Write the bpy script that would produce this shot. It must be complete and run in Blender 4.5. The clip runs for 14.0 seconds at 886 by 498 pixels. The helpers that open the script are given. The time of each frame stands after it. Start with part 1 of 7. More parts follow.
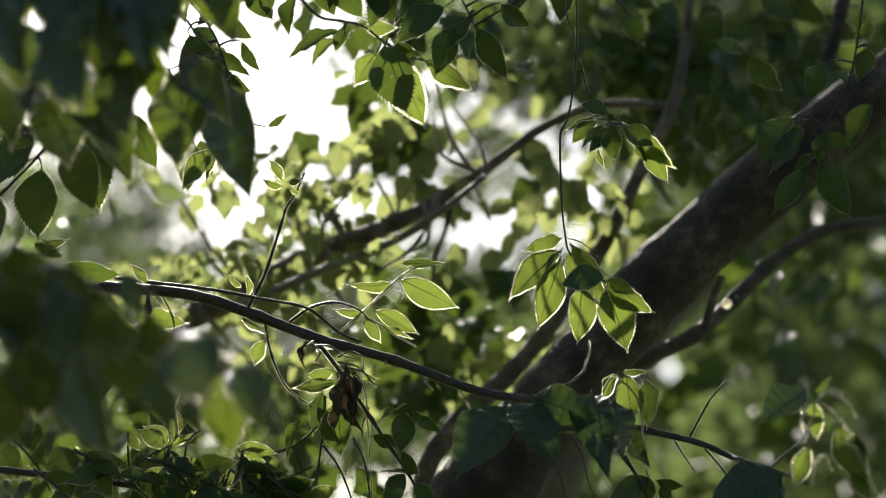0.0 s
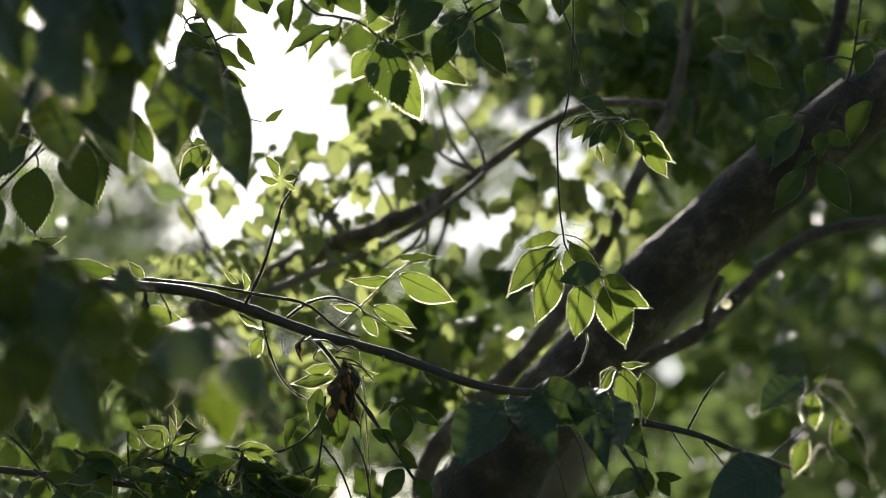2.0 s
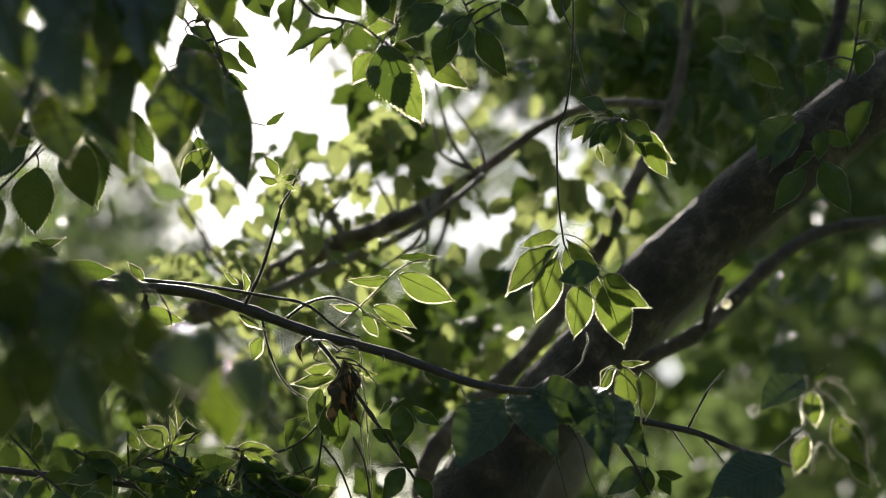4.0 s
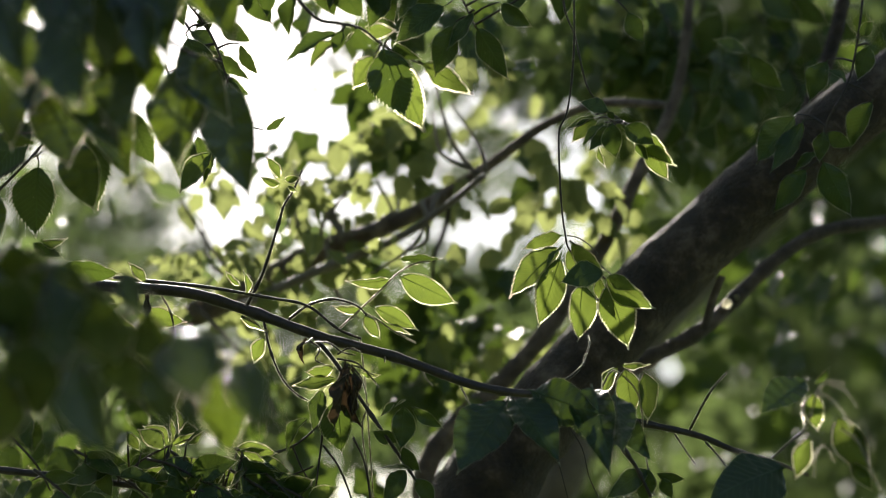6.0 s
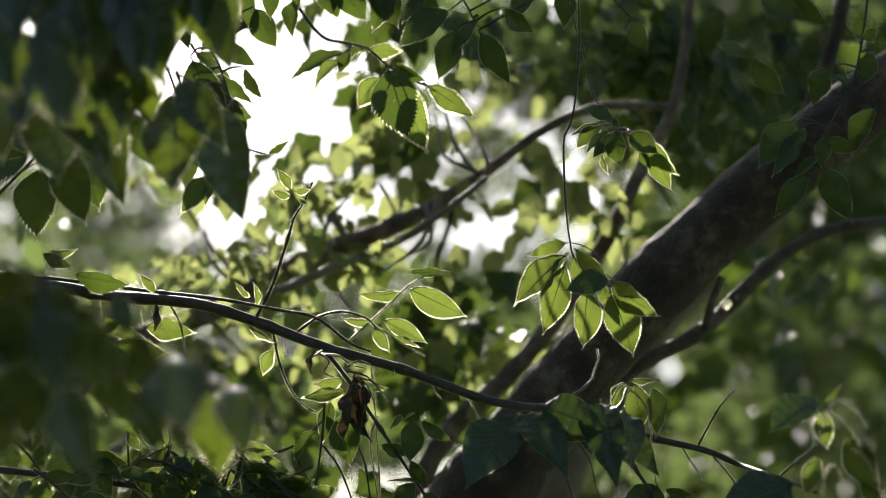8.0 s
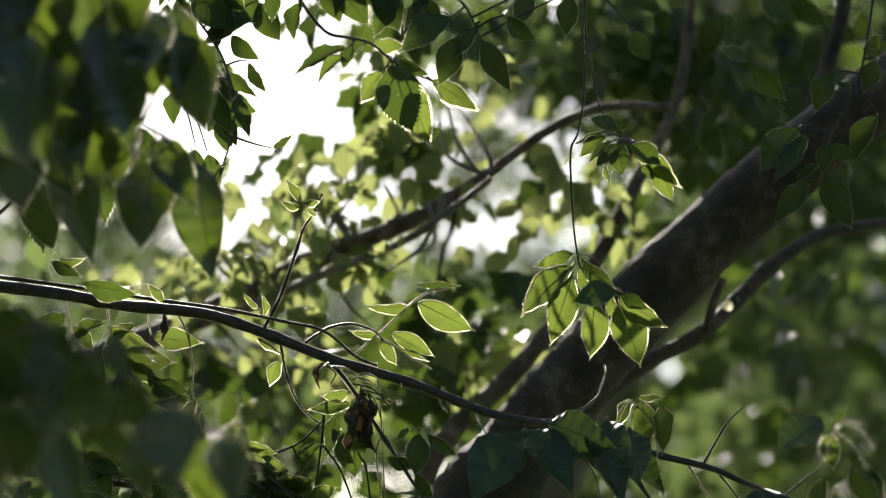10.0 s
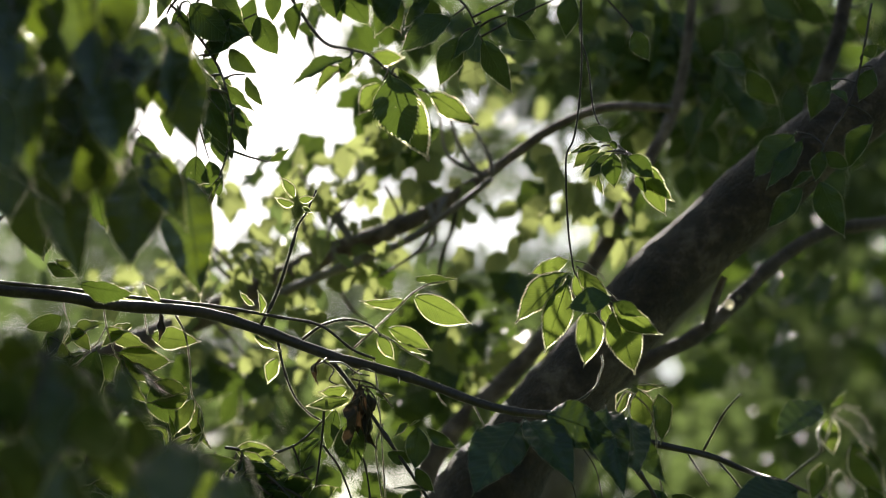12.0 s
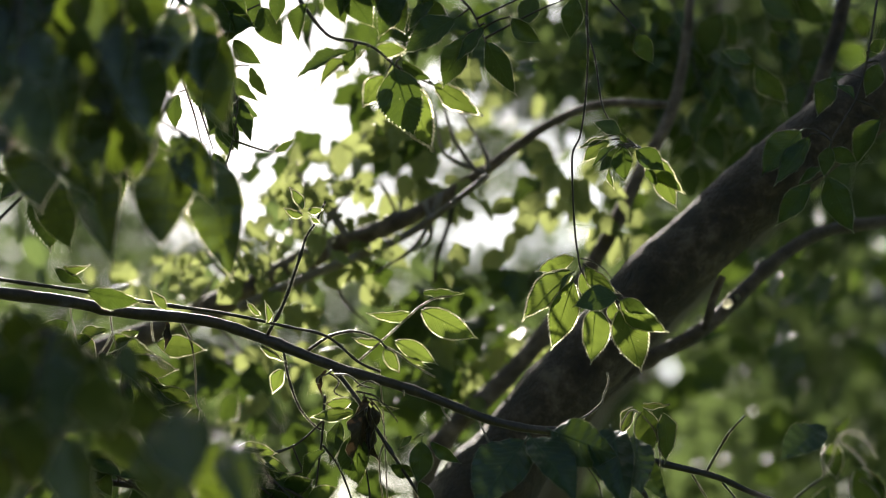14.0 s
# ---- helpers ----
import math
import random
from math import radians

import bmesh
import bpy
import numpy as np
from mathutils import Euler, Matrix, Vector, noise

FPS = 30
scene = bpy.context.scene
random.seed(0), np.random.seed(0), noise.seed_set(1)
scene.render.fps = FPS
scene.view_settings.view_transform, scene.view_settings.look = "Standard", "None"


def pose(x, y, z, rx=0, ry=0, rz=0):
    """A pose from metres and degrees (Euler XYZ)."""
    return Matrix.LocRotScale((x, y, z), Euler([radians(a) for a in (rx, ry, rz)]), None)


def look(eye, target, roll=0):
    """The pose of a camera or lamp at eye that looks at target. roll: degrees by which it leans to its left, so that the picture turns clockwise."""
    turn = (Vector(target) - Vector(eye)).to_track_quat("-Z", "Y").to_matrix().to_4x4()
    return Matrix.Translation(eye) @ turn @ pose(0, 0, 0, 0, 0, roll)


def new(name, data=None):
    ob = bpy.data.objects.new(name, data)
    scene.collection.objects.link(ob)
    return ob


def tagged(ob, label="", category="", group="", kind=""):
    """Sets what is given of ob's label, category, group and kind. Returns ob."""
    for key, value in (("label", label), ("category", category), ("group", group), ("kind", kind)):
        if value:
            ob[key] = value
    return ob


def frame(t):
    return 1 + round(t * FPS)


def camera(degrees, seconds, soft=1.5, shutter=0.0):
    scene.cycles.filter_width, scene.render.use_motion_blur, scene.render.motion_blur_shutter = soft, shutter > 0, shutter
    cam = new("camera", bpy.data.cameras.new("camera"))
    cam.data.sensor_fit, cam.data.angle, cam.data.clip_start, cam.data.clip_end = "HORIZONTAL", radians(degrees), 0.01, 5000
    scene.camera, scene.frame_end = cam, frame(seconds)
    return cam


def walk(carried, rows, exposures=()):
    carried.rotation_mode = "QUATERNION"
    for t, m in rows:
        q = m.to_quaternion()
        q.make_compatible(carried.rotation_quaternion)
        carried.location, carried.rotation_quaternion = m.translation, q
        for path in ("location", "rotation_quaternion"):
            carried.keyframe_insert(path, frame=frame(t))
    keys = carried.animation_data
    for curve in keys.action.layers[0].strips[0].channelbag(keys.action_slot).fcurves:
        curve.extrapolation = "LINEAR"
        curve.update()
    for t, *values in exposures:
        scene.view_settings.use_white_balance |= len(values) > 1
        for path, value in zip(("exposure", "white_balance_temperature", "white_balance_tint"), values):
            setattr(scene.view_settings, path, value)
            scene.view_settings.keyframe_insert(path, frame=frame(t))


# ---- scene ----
cam = camera(22, 14.0, soft=0.9)
AIM = pose(0, 0, 1.6, 102, 0, 0)
walk(cam, [(0.0, AIM), (14.0, AIM)])
cam.data.dof.use_dof = True
cam.data.dof.focus_distance = 2.2
cam.data.dof.aperture_fstop = 3.4
cam.data.dof.aperture_blades = 0

# ---- light: low sun behind the trees, bright sky ----
SUN_ELEVATION, SUN_TURN = 34.0, -13.0
sky_world = bpy.data.worlds.new("sky")
scene.world = sky_world
sky_world.use_nodes = True
wn = sky_world.node_tree
sky = wn.nodes.new("ShaderNodeTexSky")
sky.sky_type = "NISHITA"
sky.sun_disc = False
sky.sun_elevation = radians(SUN_ELEVATION)
sky.sun_rotation = radians(SUN_TURN)
sky.air_density, sky.dust_density, sky.ozone_density = 1.0, 1.8, 1.4
wn.links.new(sky.outputs[0], wn.nodes["Background"].inputs[0])
wn.nodes["Background"].inputs[1].default_value = 0.07
sun = new("sun", bpy.data.lights.new("sun", "SUN"))
sun.data.energy, sun.data.angle, sun.data.color = 5.0, radians(0.6), (1.0, 0.93, 0.82)
e, a = radians(SUN_ELEVATION), radians(SUN_TURN)
TO_SUN = Vector((math.sin(a) * math.cos(e), math.cos(a) * math.cos(e), math.sin(e)))
sun.matrix_world = look(TO_SUN * 30, (0, 0, 0))
scene.view_settings.exposure = 1.44


# ---- materials ----
def nodes_of(name):
    m = bpy.data.materials.new(name)
    m.use_nodes = True
    t = m.node_tree
    t.nodes.clear()
    out = t.nodes.new("ShaderNodeOutputMaterial")
    return m, t, out


def ramp(t, fac, stops):
    r = t.nodes.new("ShaderNodeValToRGB")
    while len(r.color_ramp.elements) < len(stops):
        r.color_ramp.elements.new(0.5)
    for el, (p, c) in zip(r.color_ramp.elements, stops):
        el.position, el.color = p, (*c, 1)
    t.links.new(fac, r.inputs[0])
    return r.outputs[0]


def noise_of(t, vec, scale, detail=4.0, rough=0.6):
    nz = t.nodes.new("ShaderNodeTexNoise")
    nz.inputs["Scale"].default_value, nz.inputs["Detail"].default_value = scale, detail
    nz.inputs["Roughness"].default_value = rough
    t.links.new(vec, nz.inputs["Vector"])
    return nz.outputs["Fac"]


def mixed(t, fac, a, b, mode="MIX"):
    mx = t.nodes.new("ShaderNodeMix")
    mx.data_type, mx.blend_type = "RGBA", mode
    for sock, v in ((mx.inputs["Factor"], fac), (mx.inputs["A"], a), (mx.inputs["B"], b)):
        if isinstance(v, bpy.types.NodeSocket):
            t.links.new(v, sock)
        elif isinstance(v, (int, float)):
            sock.default_value = v
        else:
            sock.default_value = (*v, 1)
    return mx.outputs["Result"]


def leaf_material(name, dark, light, through_colour, share, rough=0.42, per_island=False, wax=0.0):
    """Thin leaf: waxy face, and light that shines through it."""
    m, t, out = nodes_of(name)
    co = t.nodes.new("ShaderNodeTexCoord").outputs["Object"]
    if per_island:
        rnd = t.nodes.new("ShaderNodeNewGeometry").outputs["Random Per Island"]
    else:
        rnd = t.nodes.new("ShaderNodeObjectInfo").outputs["Random"]
    base = ramp(t, rnd, [(0.0, dark), (1.0, light)])
    blotch = noise_of(t, co, 5.0, 5.0, 0.65)
    base = mixed(t, blotch, mixed(t, 0.45, base, (0.010, 0.018, 0.004)), base)
    lo, hi = (0.45, 1.3) if per_island else (0.66, 1.06)
    shine = mixed(t, rnd, tuple(hi * c for c in through_colour), tuple(lo * c for c in through_colour))
    shine = mixed(t, blotch, tuple(0.6 * c for c in through_colour), shine)
    height = blotch
    if not per_island:
        # side veins that leave the midrib at a slant
        sep = t.nodes.new("ShaderNodeSeparateXYZ")
        t.links.new(co, sep.inputs[0])
        ab = t.nodes.new("ShaderNodeMath"); ab.operation = "ABSOLUTE"
        t.links.new(sep.outputs["X"], ab.inputs[0])
        sl = t.nodes.new("ShaderNodeMath"); sl.operation = "MULTIPLY_ADD"
        t.links.new(ab.outputs[0], sl.inputs[0]); sl.inputs[1].default_value = -0.95
        t.links.new(sep.outputs["Y"], sl.inputs[2])
        pp = t.nodes.new("ShaderNodeMath"); pp.operation = "PINGPONG"
        t.links.new(sl.outputs[0], pp.inputs[0]); pp.inputs[1].default_value = 0.038
        vein = t.nodes.new("ShaderNodeMapRange")
        t.links.new(pp.outputs[0], vein.inputs[0])
        vein.inputs[1].default_value, vein.inputs[2].default_value = 0.0, 0.010
        vein.inputs[3].default_value, vein.inputs[4].default_value = 1.0, 0.0
        rib = t.nodes.new("ShaderNodeMapRange")
        t.links.new(ab.outputs[0], rib.inputs[0])
        rib.inputs[1].default_value, rib.inputs[2].default_value = 0.004, 0.014
        rib.inputs[3].default_value, rib.inputs[4].default_value = 1.0, 0.0
        mxv = t.nodes.new("ShaderNodeMath"); mxv.operation = "MAXIMUM"
        t.links.new(vein.outputs[0], mxv.inputs[0]); t.links.new(rib.outputs[0], mxv.inputs[1])
        half = t.nodes.new("ShaderNodeMath"); half.operation = "MULTIPLY"
        t.links.new(mxv.outputs[0], half.inputs[0]); half.inputs[1].default_value = 0.52
        shine = mixed(t, half.outputs[0], shine, tuple(0.42 * c for c in through_colour))
        base = mixed(t, half.outputs[0], base, tuple(1.9 * c for c in light))
        # a few pale specks, insect bites and dust
        vo = t.nodes.new("ShaderNodeTexVoronoi"); vo.inputs["Scale"].default_value = 9.0
        t.links.new(co, vo.inputs["Vector"])
        sp = t.nodes.new("ShaderNodeMapRange")
        t.links.new(vo.outputs["Distance"], sp.inputs[0])
        sp.inputs[1].default_value, sp.inputs[2].default_value = 0.05, 0.09
        sp.inputs[3].default_value, sp.inputs[4].default_value = 0.8, 0.0
        shine = mixed(t, sp.outputs[0], shine, (0.55, 0.6, 0.3))
        height = mxv.outputs[0]
    bump = t.nodes.new("ShaderNodeBump")
    bump.inputs["Strength"].default_value, bump.inputs["Distance"].default_value = 0.35, 0.01
    t.links.new(height, bump.inputs["Height"])
    p = t.nodes.new("ShaderNodeBsdfPrincipled")
    t.links.new(base, p.inputs["Base Color"])
    t.links.new(bump.outputs[0], p.inputs["Normal"])
    p.inputs["Roughness"].default_value = rough
    p.inputs["Specular IOR Level"].default_value = 0.5 + 0.35 * wax
    p.inputs["Coat Weight"].default_value, p.inputs["Coat Roughness"].default_value = wax, 0.2
    tr = t.nodes.new("ShaderNodeBsdfTranslucent")
    t.links.new(shine, tr.inputs["Color"])
    mx = t.nodes.new("ShaderNodeMixShader")
    mx.inputs[0].default_value = share
    t.links.new(p.outputs[0], mx.inputs[1]); t.links.new(tr.outputs[0], mx.inputs[2])
    t.links.new(mx.outputs[0], out.inputs[0])
    return m


def rim_material():
    """Pale downy hairs, which let light pass on through; also leaf rims that stand for rim light."""
    m, t, out = nodes_of("down_and_rim_light")
    tr = t.nodes.new("ShaderNodeBsdfTranslucent")
    tr.inputs["Color"].default_value = (0.80, 0.79, 0.64, 1)
    rf = t.nodes.new("ShaderNodeBsdfRefraction")
    rf.inputs["Color"].default_value = (0.86, 0.84, 0.72, 1)
    rf.inputs["Roughness"].default_value, rf.inputs["IOR"].default_value = 0.62, 1.35
    mx = t.nodes.new("ShaderNodeMixShader")
    mx.inputs[0].default_value = 0.78
    t.links.new(tr.outputs[0], mx.inputs[1]); t.links.new(rf.outputs[0], mx.inputs[2])
    t.links.new(mx.outputs[0], out.inputs[0])
    return m


def bark_material(name, dark, mid, pale, scale, rough=0.75, bump_depth=0.01, edge_sheen=0.3):
    m, t, out = nodes_of(name)
    co = t.nodes.new("ShaderNodeTexCoord").outputs["Object"]
    big = noise_of(t, co, scale, 6.0, 0.7)
    fine = noise_of(t, co, scale * 9, 5.0, 0.7)
    vo = t.nodes.new("ShaderNodeTexVoronoi"); vo.inputs["Scale"].default_value = scale * 2.5
    t.links.new(co, vo.inputs["Vector"])
    base = ramp(t, big, [(0.36, dark), (0.5, mid), (0.64, pale)])
    base = mixed(t, fine, mixed(t, 0.6, base, tuple(0.3 * c for c in dark)), base)
    add = t.nodes.new("ShaderNodeMath"); add.operation = "MULTIPLY_ADD"
    t.links.new(fine, add.inputs[0]); add.inputs[1].default_value = 0.6
    t.links.new(big, add.inputs[2])
    bump = t.nodes.new("ShaderNodeBump")
    bump.inputs["Strength"].default_value, bump.inputs["Distance"].default_value = 0.7, bump_depth
    t.links.new(add.outputs[0], bump.inputs["Height"])
    p = t.nodes.new("ShaderNodeBsdfPrincipled")
    t.links.new(base, p.inputs["Base Color"])
    t.links.new(bump.outputs[0], p.inputs["Normal"])
    p.inputs["Roughness"].default_value = rough
    # sheen for fine down, added to brighten the backlit edges of the bark
    p.inputs["Sheen Weight"].default_value, p.inputs["Sheen Roughness"].default_value = edge_sheen, 0.3
    p.inputs["Sheen Tint"].default_value = (1.0, 0.95, 0.88, 1)
    t.links.new(p.outputs[0], out.inputs[0])
    return m


def grass_material():
    m, t, out = nodes_of("meadow")
    co = t.nodes.new("ShaderNodeTexCoord").outputs["Object"]
    base = ramp(t, noise_of(t, co, 0.4, 8.0, 0.7), [(0.3, (0.05, 0.08, 0.02)), (0.55, (0.08, 0.12, 0.03)), (0.75, (0.13, 0.13, 0.06))])
    fine = noise_of(t, co, 30, 4.0, 0.7)
    base = mixed(t, fine, mixed(t, 0.5, base, (0.02, 0.03, 0.01)), base)
    bump = t.nodes.new("ShaderNodeBump")
    t.links.new(fine, bump.inputs["Height"])
    p = t.nodes.new("ShaderNodeBsdfPrincipled")
    t.links.new(base, p.inputs["Base Color"]); t.links.new(bump.outputs[0], p.inputs["Normal"])
    p.inputs["Roughness"].default_value = 0.9
    t.links.new(p.outputs[0], out.inputs[0])
    return m


LEAF = leaf_material("elm_leaf", (0.026, 0.060, 0.010), (0.050, 0.100, 0.018), (0.20, 0.265, 0.040), 0.5, 0.42)
# darker copy of the leaf, the shade it hangs in put into its colour
LEAF_DARK = leaf_material("shaded_leaf", (0.018, 0.046, 0.008), (0.034, 0.074, 0.012), (0.10, 0.15, 0.020), 0.40, 0.45, wax=0.06)
# glossier elm leaf, its base also darkened for the shaded near sprays
LEAF_GLOSS = leaf_material("waxy_shaded_leaf", (0.008, 0.024, 0.007), (0.016, 0.040, 0.010), (0.15, 0.21, 0.018), 0.36, 0.29, wax=0.44)
# elm leaf darkened further, painting in the shade before the trunk
LEAF_DEEP = leaf_material("deep_shaded_leaf", (0.010, 0.030, 0.009), (0.018, 0.046, 0.013), (0.07, 0.11, 0.014), 0.25, 0.40, wax=0.16)
FAR_LEAF = leaf_material("wood_leaf", (0.022, 0.040, 0.010), (0.070, 0.108, 0.030), (0.17, 0.235, 0.07), 0.45, 0.45, True)
# leaf of the farthest wood, paler and greyer to paint in the haze
HAZE_LEAF = leaf_material("hazy_leaf", (0.07, 0.10, 0.06), (0.14, 0.17, 0.11), (0.17, 0.20, 0.12), 0.42, 0.5, True)
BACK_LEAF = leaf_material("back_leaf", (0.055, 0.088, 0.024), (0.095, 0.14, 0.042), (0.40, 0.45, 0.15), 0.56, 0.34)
DEAD_LEAF = leaf_material("dead_leaf", (0.022, 0.015, 0.009), (0.045, 0.030, 0.018), (0.05, 0.030, 0.014), 0.25, 0.7)
MARGIN = rim_material()
BARK = bark_material("trunk_bark", (0.026, 0.016, 0.009), (0.080, 0.049, 0.028), (0.25, 0.18, 0.12), 22, 0.72, 0.04, 0.10)
TWIG = bark_material("twig_bark", (0.018, 0.011, 0.007), (0.034, 0.022, 0.015), (0.080, 0.055, 0.038), 60, 0.5, 0.001, 0.05)
# twig bark lightened, sunlight on thin upper twigs put into its colour
LIT_TWIG = bark_material("lit_twig_bark", (0.16, 0.12, 0.08), (0.30, 0.23, 0.16), (0.45, 0.37, 0.28), 80, 0.5, 0.001, 0.3)
LIMB_BARK = bark_material("limb_bark", (0.055, 0.038, 0.027), (0.125, 0.088, 0.062), (0.27, 0.20, 0.15), 30, 0.62, 0.012, 0.15)
BRANCH_BARK = bark_material("branch_bark", (0.07, 0.046, 0.032), (0.16, 0.112, 0.08), (0.34, 0.25, 0.19), 34, 0.7, 0.01, 0.2)
PALE_BARK = bark_material("pale_bark", (0.11, 0.082, 0.064), (0.20, 0.155, 0.12), (0.34, 0.28, 0.22), 18, 0.6, 0.01, 0.3)


# ---- shapes ----
def mesh_of(name, bm, *materials):
    me = bpy.data.meshes.new(name)
    bm.to_mesh(me)
    bm.free()
    for m in materials:
        me.materials.append(m)
    return me


def part(name, bm, material, parent, label="", at=(0, 0, 0)):
    """One mesh object under a thing or a part; at: its origin in the parent's space."""
    ob = new(name, mesh_of(name, bm, material))
    ob.parent = parent
    ob.location = at
    return tagged(ob, label)


def smooth_path(path, steps):
    """Catmull-Rom through (x, y, z, r) points."""
    p = [Vector(q) for q in path]
    p = [p[0] * 2 - p[1]] + p + [p[-1] * 2 - p[-2]]
    out = []
    for i in range(1, len(p) - 2):
        for k in range(steps):
            u = k / steps
            out.append(0.5 * ((2 * p[i]) + (p[i + 1] - p[i - 1]) * u + (2 * p[i - 1] - 5 * p[i] + 4 * p[i + 1] - p[i + 2]) * u * u
                              + (3 * p[i] - p[i - 1] - 3 * p[i + 1] + p[i + 2]) * u ** 3))
    out.append(p[-2])
    return out


def tube(bm, path, at=(0, 0, 0), sides=8, steps=6, rough=0.08, knots=0.0):
    """A tapering, slightly knobbly stem through the points."""
    pts = smooth_path(path, steps)
    at = Vector((*at, 0))
    rings, side = [], Vector((1, 0.2, 0.1))
    for i, q in enumerate(pts):
        c = (q - at).to_3d()
        d = (pts[min(i + 1, len(pts) - 1)] - pts[max(i - 1, 0)]).to_3d().normalized()
        u = (side - d * side.dot(d)).normalized()
        v, side = d.cross(u), u
        swell = 1 + knots * max(0.0, math.sin(i * 1.7 + pts[0].x * 50)) ** 6
        ring = []
        for k in range(sides):
            w = 2 * math.pi * k / sides
            r = max(q.w, 0.0004) * swell
            o = (u * math.cos(w) + v * math.sin(w)) * r
            k0 = 0.35 / max(q.w, 0.002)
            o *= 1 + rough * (noise.noise((c + o) * k0) + 0.35 * noise.noise((c + o) * k0 * 6))
            ring.append(bm.verts.new(c + o))
        rings.append(ring)
    for r0, r1 in zip(rings, rings[1:]):
        for k in range(sides):
            f = bm.faces.new((r0[k], r0[(k + 1) % sides], r1[(k + 1) % sides], r1[k]))
            f.smooth = True
    bm.faces.new(rings[0][::-1])
    bm.faces.new(rings[-1])
    return bm


def down(bm, path, at, per_mm, long_mm, seed):
    """Fine pale hairs that stand out all along a stem."""
    rng = random.Random(seed)
    pts = smooth_path(path, 6)
    at = Vector((*at, 0))
    for q0, q1 in zip(pts, pts[1:]):
        d = (q1 - q0).to_3d()
        run, d = d.length, d.normalized()
        for _ in range(int(run * 1000 * per_mm)):
            q = q0.lerp(q1, rng.random()) - at
            o = Vector((rng.gauss(0, 1), rng.gauss(0, 1), rng.gauss(0, 1)))
            o = (o - d * o.dot(d)).normalized()
            c = q.to_3d() + o * q.w * 0.96
            tip = c + (o + d * rng.uniform(-0.6, 0.6)) * long_mm * 0.001 * rng.uniform(0.4, 1.3)
            side = d * rng.uniform(0.00010, 0.00022)
            f = bm.faces.new((bm.verts.new(c - side), bm.verts.new(c + side), bm.verts.new(tip)))
            f.material_index = 1
    return bm


def downy_stem(name, path, parent, label="", at=(0, 0, 0), per_mm=3, long_mm=0.9, bark=None, **more):
    bm = tube(bmesh.new(), path, at, **more)
    down(bm, path, at, per_mm, long_mm, len(path) + int(1000 * abs(path[0][0])))
    ob = part(name, bm, bark or TWIG, parent, label)
    ob.data.materials.append(MARGIN)
    return ob


def stem(name, path, material, parent, label="", at=(0, 0, 0), **more):
    """A stem as a part: the path in the thing's space, the origin at 'at'."""
    return part(name, tube(bmesh.new(), path, at, **more), material, parent, label)


def leaf_mesh(name, material, width, fold, curl, wave, bend=0.0, teeth=20, twist=0.0, rim=0.008, hairs=420, bite=1.0):
    """A toothed, pointed leaf one unit long: base at 0, tip on +y, face to +z."""
    bm = bmesh.new()
    rows, cols = teeth * 2, (-1.0, -0.8, -0.42, 0.0, 0.42, 0.8, 1.0)
    grid = []
    stalk = 0.07
    for i in range(rows + 1):
        t = i / rows
        body = math.sin(math.pi * min(1.0, t / 0.93) ** 0.86) ** 0.86 if 0 < t < 0.93 else 0.0
        w = width * max(body, 0.55 * (1 - t) * (t > 0.6))
        w *= 1 + 0.12 * noise.noise((t * 3.1, width * 9, curl * 20))
        line = []
        for c in cols:
            wid, y = w * c * (1.05 if c > 0 else 0.96), stalk + (1 - stalk) * t
            if abs(c) == 1.0 and 0 < i < rows:
                if i % 2:
                    wid *= 1 + (0.06 + 0.045 * noise.noise((i * 0.9, c * 3, width * 31))) * bite
                    y += 0.020 * bite
                else:
                    wid *= 1 - 0.035 * bite
            y -= 0.10 * abs(wid) * (1 - t)
            z = fold * abs(wid) - curl * t * t + wave * math.sin(t * 13 + 2.2 * c) * abs(c) * (1.15 - t) + twist * wid * t
            z += 0.010 * math.sin(t * teeth * math.pi * 0.5 - abs(c) * 2) * abs(c)
            line.append(bm.verts.new((wid + bend * math.sin(math.pi * t), y, z)))
        grid.append(line)
    for r0, r1 in zip(grid, grid[1:]):
        for k in range(6):
            f = bm.faces.new((r0[k], r0[k + 1], r1[k + 1], r1[k]))
            f.smooth = True
    # the margin, as a thin raised cord, made pale to stand for backlit edges
    edge = [r[0] for r in grid[1:]] + [r[6] for r in grid[-2:0:-1]]
    rings = []
    for j, v in enumerate(edge):
        mid = Vector((0, v.co.y, v.co.z))
        o = (v.co - mid).normalized() if (v.co - mid).length > 1e-6 else Vector((0, 1, 0))
        rr = rim * (0.75 + 0.5 * abs(math.sin(j * 1.3)))
        rings.append([bm.verts.new(v.co + o * rr), bm.verts.new(v.co - o * rr * 0.4 + Vector((0, 0, rr))),
                      bm.verts.new(v.co - o * rr * 0.4 - Vector((0, 0, rr)))])
    for r0, r1 in zip(rings, rings[1:]):
        for k in range(3):
            f = bm.faces.new((r0[k], r0[(k + 1) % 3], r1[(k + 1) % 3], r1[k]))
            f.material_index = 1
            f.smooth = True
    # down along the margin
    rng = random.Random(int(width * 1000 + curl * 100))
    for j in range(hairs):
        k = rng.randrange(len(edge) - 1)
        c = edge[k].co.lerp(edge[k + 1].co, rng.random())
        o = Vector((c.x, (c.y - 0.45) * 0.6, 0)).normalized() + Vector((rng.uniform(-0.7, 0.7), rng.uniform(-0.5, 0.7), rng.uniform(-0.8, 0.8)))
        side = Vector((rng.uniform(-1, 1), rng.uniform(-1, 1), rng.uniform(-1, 1))).normalized() * 0.0030
        f = bm.faces.new((bm.verts.new(c - side), bm.verts.new(c + side), bm.verts.new(c + o * rng.uniform(0.008, 0.026))))
        f.material_index = 1
